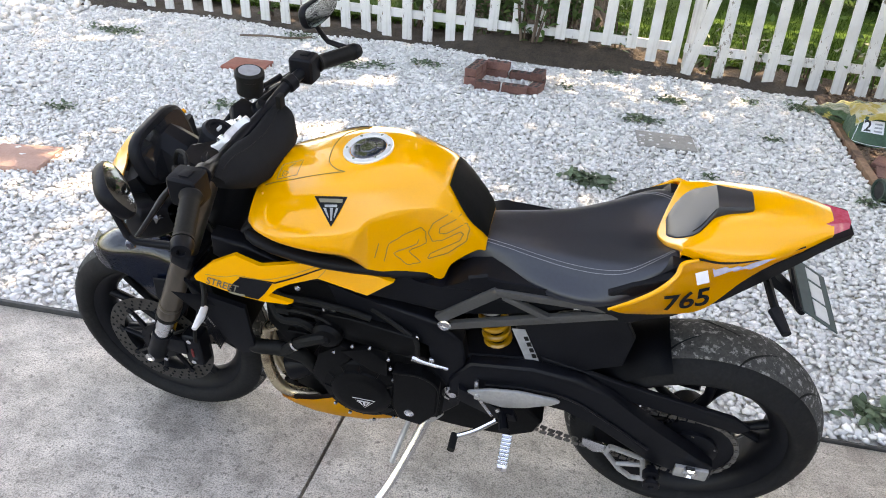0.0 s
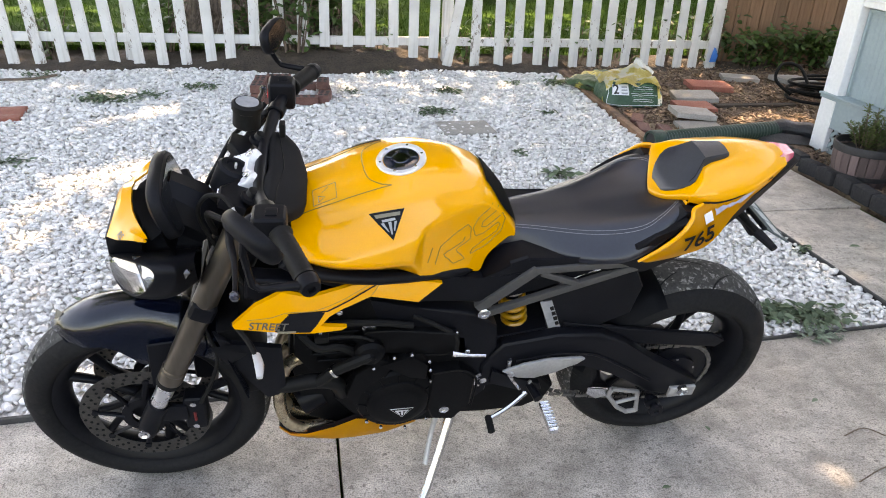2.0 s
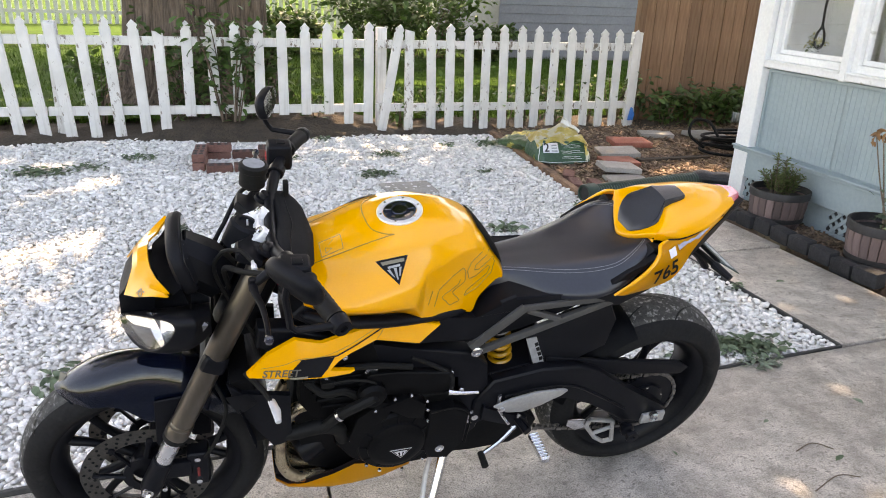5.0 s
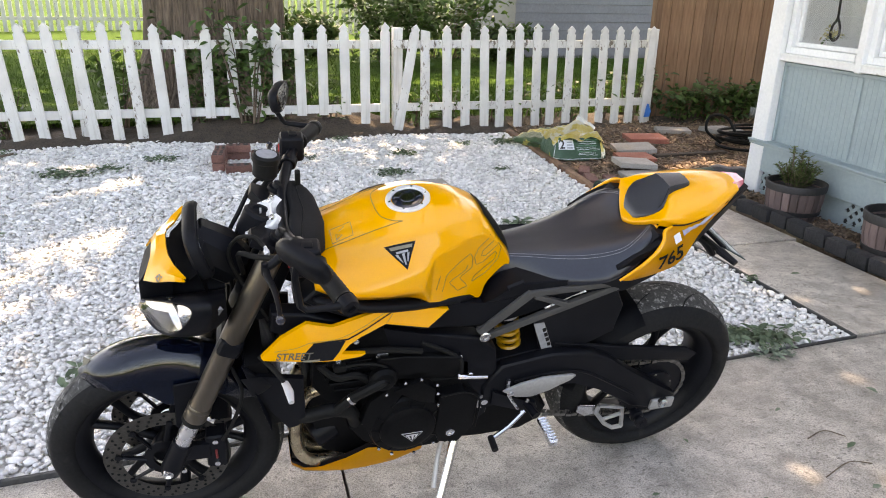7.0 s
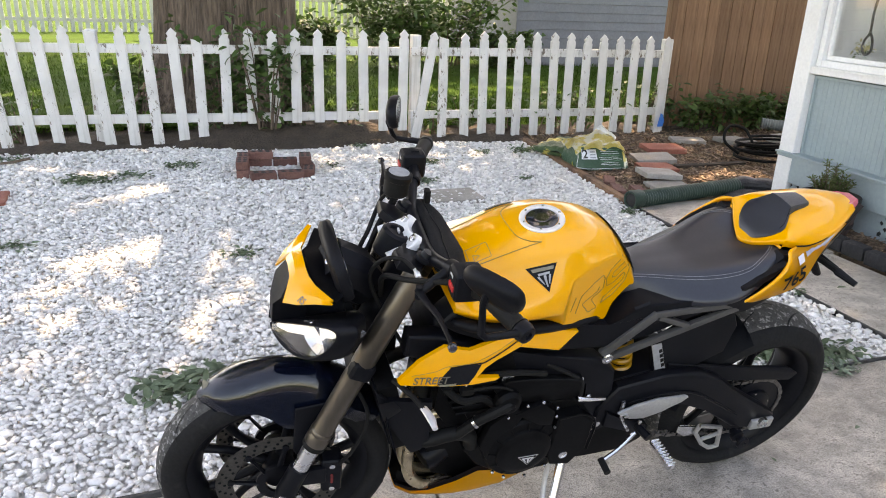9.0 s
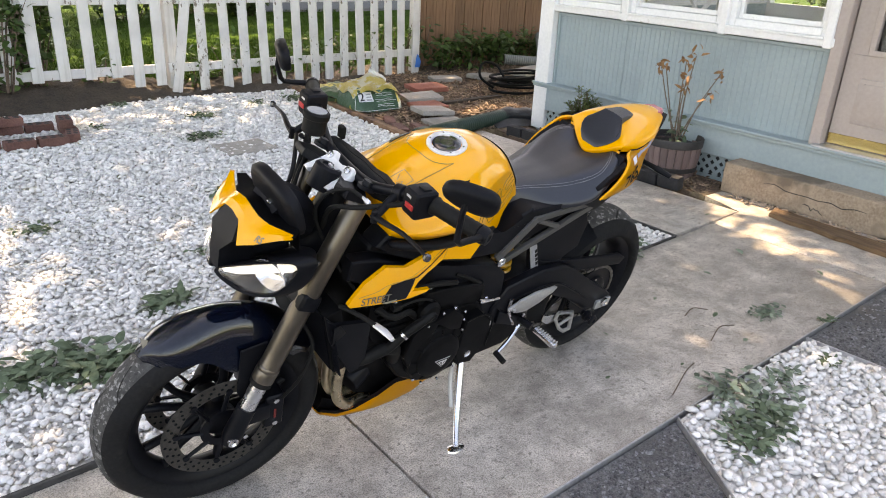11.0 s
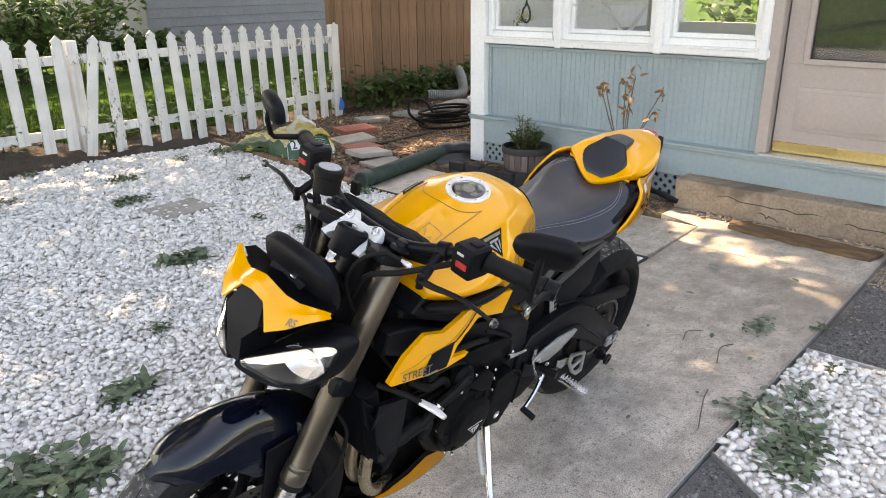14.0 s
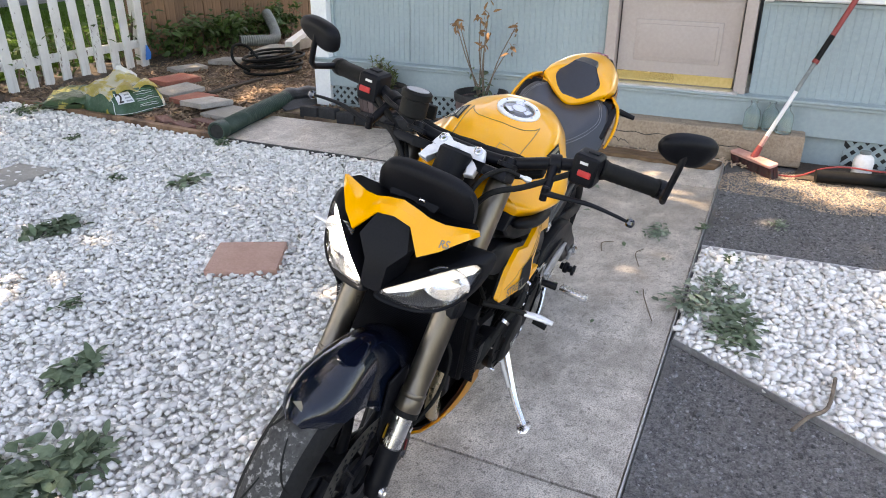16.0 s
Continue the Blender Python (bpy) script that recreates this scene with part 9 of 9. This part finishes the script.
for k in range(8):
    a = k * 0.9
    tip = Vector((0.06 * math.cos(a), 0.20 * math.sin(a * 1.7), r.uniform(0.34, 0.62)))
    part("stem", tube(None, [(0.02 * math.cos(a), 0.03 * math.sin(a), 0), tip * 0.5 + Vector((0.01, 0.02, 0.02)), tip], [0.006, 0.004, 0.003], 6, 4), "twig", dead)
    tips_ += [np.array(tip) + r.normal(0, 0.018, 3) for _ in range(7)]
v, f = leaves(r, np.array(tips_), 0.045, 1.6, 0.6)
tagged(raw("dry_leaf", v, f, "flower_dry", dead), kind="stuff")
v, f = leaves(r, np.array([0, 0, 0.12]) + r.normal(0, 1, (26, 3)) * np.array([0.05, 0.05, 0.07]), 0.06)
tagged(raw("green_leaf", v, f, "weed", dead), kind="stuff")
# black edging blocks along the bed
blocks = thing("block_edging", pose(0, 0, 0), "row of rough black edging blocks beside the path", "edging")
bk = part("edging_block", box(None, (0, 0, 0.030), (0.075, 0.150, 0.085), 0.014, 2), "stone_block", blocks)
for k in range(10):
    ob = bk if k == 0 else new("edging_block", bk.data)
    ob.parent = blocks
    ob.matrix_basis = pose(2.395 + 0.0055 * k + 0.004 * (k % 3), 2.50 + k * 0.163, rng.uniform(-0.012, 0.008), rng.uniform(-4, 4), rng.uniform(-6, 3), rng.uniform(-5, 5))

# beside the step
broom = thing("push_broom", pose(2.51, 0.895, 0.0), "red push broom leaning against the window sill", "broom")
A, B = Vector((0.0, 0.0, 0.08)), Vector((0.285, -0.40, 1.04))
for name, a, b, r_, mat, lab in (("handle_foot", 0.0, 0.12, 0.013, "broom_pink", "faded red lower end"), ("handle", 0.11, 0.39, 0.0115, "jug", "white lower handle"), ("handle_tube", 0.385, 0.55, 0.0118, "pipe_grey", "grey handle tube"),
                                 ("handle_sleeve", 0.545, 0.70, 0.0155, "rubber", "black grip sleeve"), ("handle_top", 0.695, 1.0, 0.0145, "broom_red", "red upper handle")):
    part(name, rod(None, A.lerp(B, a), A.lerp(B, b), r_, n=14), mat, broom, lab)
part("latch", rod(None, A.lerp(B, 0.545), A.lerp(B, 0.565), 0.018, n=14), "broom_red", broom)
hm = pose(0, 0, 0.068, 0, 14, 134)
part("broom_head", box(None, (0, 0, 0), (0.060, 0.34, 0.020), 0.006, 2, hm), "broom_pink", broom)
bm = bmesh.new()
for i in range(30):
    for j in (-1, 0, 1):
        box(bm, (j * 0.018, -0.17 + i * 0.0117, -0.045), (0.012, 0.008, 0.065), 0, 1, hm)
part("bristle", bm, "bristle", broom, "black and red bristles", smooth=0)
part("socket", rod(None, Vector((0, 0, 0.07)), A.lerp(B, 0.06), 0.022, 0.016, 14), "broom_red", broom)
for x, y in ((2.70, 0.95), (2.72, 0.85), (2.68, 0.77)):
    j = part("glass_jug", lathe(None, [(0.004, 0.001), (0.040, 0.001), (0.046, 0.010), (0.047, 0.09), (0.040, 0.115), (0.020, 0.140), (0.017, 0.155), (0.021, 0.158), (0.021, 0.170), (0.0175, 0.170), (0.0135, 0.155), (0.017, 0.138), (0.037, 0.112), (0.044, 0.09), (0.043, 0.012), (0.004, 0.006)], None, 28), "jar_glass", None, smooth=50)
    j.matrix_basis = pose(x, y, 0.190)
    tagged(j, "empty clear glass jug standing on the doorstep", "jug", "glass jugs")
jug = thing("plastic_jug", pose(2.60, 0.33, -0.002), "white plastic jug with a grey cap by the wall", "jug")
part("body", lathe(None, [(0.045, 0), (0.052, 0.008), (0.053, 0.10), (0.048, 0.125), (0.03, 0.14), (0.025, 0.145)], None, 24), "jug", jug)
part("cap", lathe(None, [(0.028, 0.145), (0.028, 0.16), (0.01, 0.164)], None, 20), "pipe_grey", jug)
pipe2 = part("black_pipe", tube(None, [(2.42, 0.56, 0.035), (2.46, 0.35, 0.035), (2.50, 0.05, 0.035), (2.55, -0.3, 0.035)], 0.034, 14, 5), "rubber", None)
tagged(pipe2, "thick black pipe lying by the soil strip", "pipe")
cord = part("extension_cord", tube(None, [(2.42, 0.80, 0.014), (2.44, 0.66, 0.010), (2.50, 0.52, 0.06), (2.52, 0.40, 0.076), (2.50, 0.25, 0.078), (2.56, 0.10, 0.079), (2.60, -0.1, 0.078)], 0.005, 6, 6), "broom_red", None)
tagged(cord, "thin red extension cord draped over the pipe", "cord")

# ---- plants and litter ----
def weed(x, y, w, count, leaf, seed, label="low green weed growing through the white gravel", material="weed", h=0.05, broad=True):
    r = np.random.default_rng(seed)
    t = thing("weed", pose(x, y, -0.012), label, "weed", "weeds in the gravel")
    count, leaf = (int(count * 1.5), leaf * 0.80) if broad else (int(count * 3.2), leaf * 0.52)
    a, d = r.uniform(0, 2 * np.pi, count), w * np.sqrt(r.uniform(0, 1, count)) * r.uniform(0.5, 1.2, count)
    pts = np.stack([d * np.cos(a), d * 0.55 * np.sin(a), h * (0.8 if broad else 0.6) * r.uniform(0.2, 1.0, count)], 1)
    vv, ff = leaves(r, pts, leaf, 0.6 if broad else 0.38, 0.25 if broad else 0.10)
    tagged(raw("weed_leaf", vv, ff, material, t), kind="stuff")
    bm = bmesh.new()
    for k in range(7):
        q = pts[int(r.integers(0, count))]
        tube(bm, [(0, 0, 0), (q[0] * 0.5, q[1] * 0.5, h * 0.6), tuple(q)], 0.0016, 4, 3)
    tagged(part("weed_stem", bm, "weed", t), kind="stuff")
    return t


for k, (x, y, w, c, lf) in enumerate(((-1.93, 5.42, 0.24, 110, 0.06), (-1.66, 5.52, 0.15, 40, 0.05), (-1.33, 5.79, 0.16, 60, 0.05), (0.14, 6.32, 0.10, 30, 0.045), (0.60, 5.64, 0.14, 70, 0.05), (0.36, 5.04, 0.15, 80, 0.055), (1.62, 5.95, 0.20, 90, 0.06),
                                      (1.19, 4.97, 0.08, 25, 0.045), (-2.18, 4.05, 0.13, 45, 0.05), (1.15, 2.08, 0.10, 60, 0.06), (1.30, 2.02, 0.16, 90, 0.06), (-0.99, 3.70, 0.10, 30, 0.05), (1.20, 5.94, 0.08, 25, 0.045), (-1.20, 2.36, 0.22, 105, 0.075),
                                      (-1.05, 2.26, 0.14, 80, 0.07), (-0.73, 2.63, 0.11, 45, 0.075), (-0.42, 3.03, 0.06, 14, 0.05), (0.06, 3.72, 0.15, 80, 0.075), (0.84, 3.66, 0.10, 26, 0.075), (-3.95, 5.5, 0.25, 80, 0.06), (1.03, 2.06, 0.10, 50, 0.06), (1.66, 2.6, 0.05, 16, 0.04),
                                      (1.55, 4.02, 0.08, 26, 0.045), (-3.0, 3.6, 0.1, 30, 0.05), (0.72, 4.05, 0.05, 14, 0.05), (-0.20, 5.62, 0.07, 18, 0.045), (-2.6, 6.15, 0.18, 50, 0.05))):
    weed(x, y, w, c, lf, 100 + k)
for k, (x, y, w, c, lf) in enumerate(((0.62, 0.84, 0.20, 30, 0.085), (0.47, 0.78, 0.18, 40, 0.090), (0.60, 0.97, 0.16, 20, 0.080), (0.84, 0.90, 0.12, 10, 0.07), (1.10, 0.86, 0.05, 18, 0.05), (1.63, 0.70, 0.07, 22, 0.045), (1.27, 1.20, 0.10, 34, 0.05), (1.42, 1.02, 0.05, 12, 0.04), (1.25, 1.90, 0.10, 30, 0.05))):
    t = weed(x, y, w, c, lf, 140 + k, "wilting heap of cut green leaves on the ground", "weed" if k % 3 == 1 else "leaf_dry", 0.045 if k < 4 else 0.014, False)
    t.matrix_basis = pose(x, y, 0.002 if y > 0.95 else -0.002)
    tagged(t, category="leaf heap", group="cut leaves")
r = np.random.default_rng(60)
for k, (x, y) in enumerate(((1.03, 1.30), (0.95, 1.12), (0.62, 1.16), (1.75, 1.60), (0.3, 1.25), (0.98, 1.55), (1.85, 1.25), (2.05, 1.10), (2.1, 2.05), (1.40, 1.55), (0.55, 1.45), (-1.6, 1.4), (1.9, 2.6))):
    vv, ff = leaves(r, np.array([[0, 0, 0.006]]), 0.055 if k % 3 == 0 else 0.03, 0.15, 0.05)
    ob = raw("fallen_leaf", vv, ff, "leaf_dry" if k % 2 else "weed")
    ob.matrix_basis = pose(x, y, 0.003)
    tagged(ob, "small fallen green leaf on the concrete", "leaf", "fallen leaves")
for k, pts in enumerate((((-0.06, 0.58), (0.02, 0.54), (0.10, 0.49), (0.27, 0.47)), ((-3.0, 5.85), (-2.8, 5.93), (-2.6, 5.98), (-2.45, 6.1)), ((0.42, 1.06), (0.58, 1.12), (0.66, 1.14)), ((0.86, 1.20), (0.98, 1.24), (1.05, 1.22)), ((0.95, 1.38), (1.03, 1.40), (1.08, 1.36)))):
    rad = 0.006 if k == 0 else (0.010 if k == 1 else 0.002)
    st = part("stick", tube(None, [(x, y, 0.006 + rad + (0.006 if k < 2 else -0.004) + 0.004 * (i % 2)) for i, (x, y) in enumerate(pts)], rad, 7, 4), "twig", None)
    tagged(st, "dry brown twig lying on the ground", "twig", "fallen twigs")

# wood chips, wood shavings, sawdust and grit
def chips(name, n, inside, x0, x1, y0, y1, size, z, material, label, category, seed):
    r = np.random.default_rng(seed)
    x, y = r.uniform(x0, x1, n), r.uniform(y0, y1, n)
    ok = inside(x, y)
    x, y = x[ok], y[ok]
    n = len(x)
    base = np.array([[-1, -1, 0], [1, -1, 0], [1, 1, 0], [-1, 1, 0], [-1, -1, 1], [1, -1, 1], [1, 1, 1], [-1, 1, 1]], float)
    s = np.stack([size * r.uniform(0.5, 1.6, n), size * r.uniform(0.15, 0.4, n), size * r.uniform(0.08, 0.25, n)], 1)
    v = base[None] * s[:, None]
    b, a = r.normal(0, 0.35, n), r.uniform(0, 2 * np.pi, n)
    v = np.stack([v[..., 0] * np.cos(b)[:, None] - v[..., 2] * np.sin(b)[:, None], v[..., 1], v[..., 0] * np.sin(b)[:, None] + v[..., 2] * np.cos(b)[:, None]], -1)
    v = np.stack([v[..., 0] * np.cos(a)[:, None] - v[..., 1] * np.sin(a)[:, None], v[..., 0] * np.sin(a)[:, None] + v[..., 1] * np.cos(a)[:, None], v[..., 2]], -1)
    v += np.stack([x, y, z + r.uniform(0, size * 0.3, n)], 1)[:, None]
    fq = np.array([[0, 3, 2, 1], [4, 5, 6, 7], [0, 1, 5, 4], [1, 2, 6, 5], [2, 3, 7, 6], [3, 0, 4, 7]])
    f = fq[None] + (np.arange(n) * 8)[:, None, None]
    return tagged(raw(name, v.reshape(-1, 3), f.reshape(-1, 4), material), label, category, kind="stuff")


chips("bark_chips", 9000, lambda x, y: (x > 1.74 + (y - 4.2) * 0.06) & (y > 4.23), 1.7, 6.5, 4.2, 6.8, 0.026, -0.002, "chip", "scattered brown bark chips", "mulch", 5)
chips("bark_chips", 900, lambda x, y: y > 2.15, 2.45, 2.78, 2.30, 4.0, 0.022, 0.002, "chip", "brown bark chips in the flower bed", "mulch", 6)
# sawdust laid dense and pale, so its colour also carries the sunlit patch
chips("wood_shavings", 7000, lambda x, y: np.hypot((x - 2.28) / 0.30, (y - 0.62) / 0.48) < 1 + 0.2 * np.sin(9 * x + 7 * y), 1.9, 2.7, 0.1, 1.2, 0.0065, -0.011, "sawdust", "pale sawdust by the step, also standing in for sunlit ground", "wood shavings", 7)
chips("wood_shavings", 260, lambda x, y: y > 0, 2.52, 2.62, 0.80, 2.2, 0.018, 0.003, "sawdust", "pale wood shavings along the doorstep", "wood shavings", 9)
r = np.random.default_rng(15)


def in_asphalt(x, y):
    return (y < edge_front(x) - 0.03) & ~((x > 0.318 + (y - 0.968) * 0.5986 - 0.01) & (x < 1.192 - (y - 0.994) * 0.0692 + 0.01))


x, y = r.uniform(-1.4, 2.3, 26000), r.uniform(-0.6, 1.02, 26000)
ok = in_asphalt(x, y)
x, y = x[ok], y[ok]
vv, ff = stones(r, x, y, np.full(len(x), -0.0115), 0.0046 * r.lognormal(0, 0.35, len(x)), 0.7)
tagged(raw("asphalt_grit", vv, ff, "grit", smooth=True), "coarse dark stone chips in the asphalt", "asphalt", kind="stuff")

# ---- white stones ----
def spread(rng, inside, x0, x1, y0, y1, gap):
    """Loose even spread of places: a jittered staggered grid, kept where inside(x, y)."""
    nx, ny = int((x1 - x0) / gap), int((y1 - y0) / (gap * 0.87))
    i, j = np.meshgrid(np.arange(nx), np.arange(ny))
    x = x0 + (i + 0.5 * (j % 2)) * gap + rng.normal(0, gap * 0.24, i.shape)
    y = y0 + j * gap * 0.87 + rng.normal(0, gap * 0.24, i.shape)
    x, y = x.ravel(), y.ravel()
    ok = inside(x, y)
    return x[ok], y[ok]


def in_yard(x, y):
    right = np.where(y < 4.2, 1.69 - (y - 1.95) * 0.016, 1.63 + (y - 4.2) * 0.064)
    return (y > edge_back(x) + 0.03) & (x < right - 0.01) & (y < 6.46 + 0.08 * np.sin(x * 3.1) - 0.12 * np.exp(-((x + 0.3) / 0.9) ** 2))


def in_bed(x, y):
    return (y < 0.955 + 0.03 * x) & (x > 0.318 + (y - 0.968) * 0.5986 + 0.012) & (x < 1.192 - (y - 0.994) * 0.0692 - 0.012) & (y > -1.0)


rng = np.random.default_rng(2)
V, F, off = [], [], 0
for x0, x1, y0, y1, gap, size in ((-3.4, 1.8, 1.6, 4.3, 0.0225, 0.0136), (-4.6, 1.95, 4.3, 6.6, 0.029, 0.0172), (-4.6, -3.4, 1.4, 4.3, 0.045, 0.026), (-9.0, -4.6, 1.2, 6.6, 0.075, 0.043)):
    x, y = spread(rng, in_yard, x0, x1, y0, y1, gap)
    n = len(x)
    v, f = stones(rng, x, y, rng.normal(-0.006, 0.0045, n), size * rng.lognormal(0, 0.24, n))
    V.append(v), F.append(f + off)
    off += len(v)
yard = raw("white_gravel", np.concatenate(V), np.concatenate(F), "marble")
tagged(yard, "broken white marble landscaping stones covering the yard", "gravel", kind="stuff")
x, y = spread(rng, in_bed, -0.9, 1.4, -1.0, 1.05, 0.0265)
n = len(x)
v, f = stones(rng, x, y, rng.normal(0.004, 0.004, n), 0.0162 * rng.lognormal(0, 0.20, n))
tagged(raw("white_gravel", v, f, "marble"), "broken white stones in the small gravel bed", "gravel", kind="stuff")

# ---- true size: the plan above was drawn 5 % small ----
TRUE = 1.05
for ob in [o for o in bpy.data.objects if o.parent is None and o.type != "CAMERA" and o.type != "LIGHT"]:
    ob.matrix_basis = Matrix.Scale(TRUE, 4) @ ob.matrix_basis
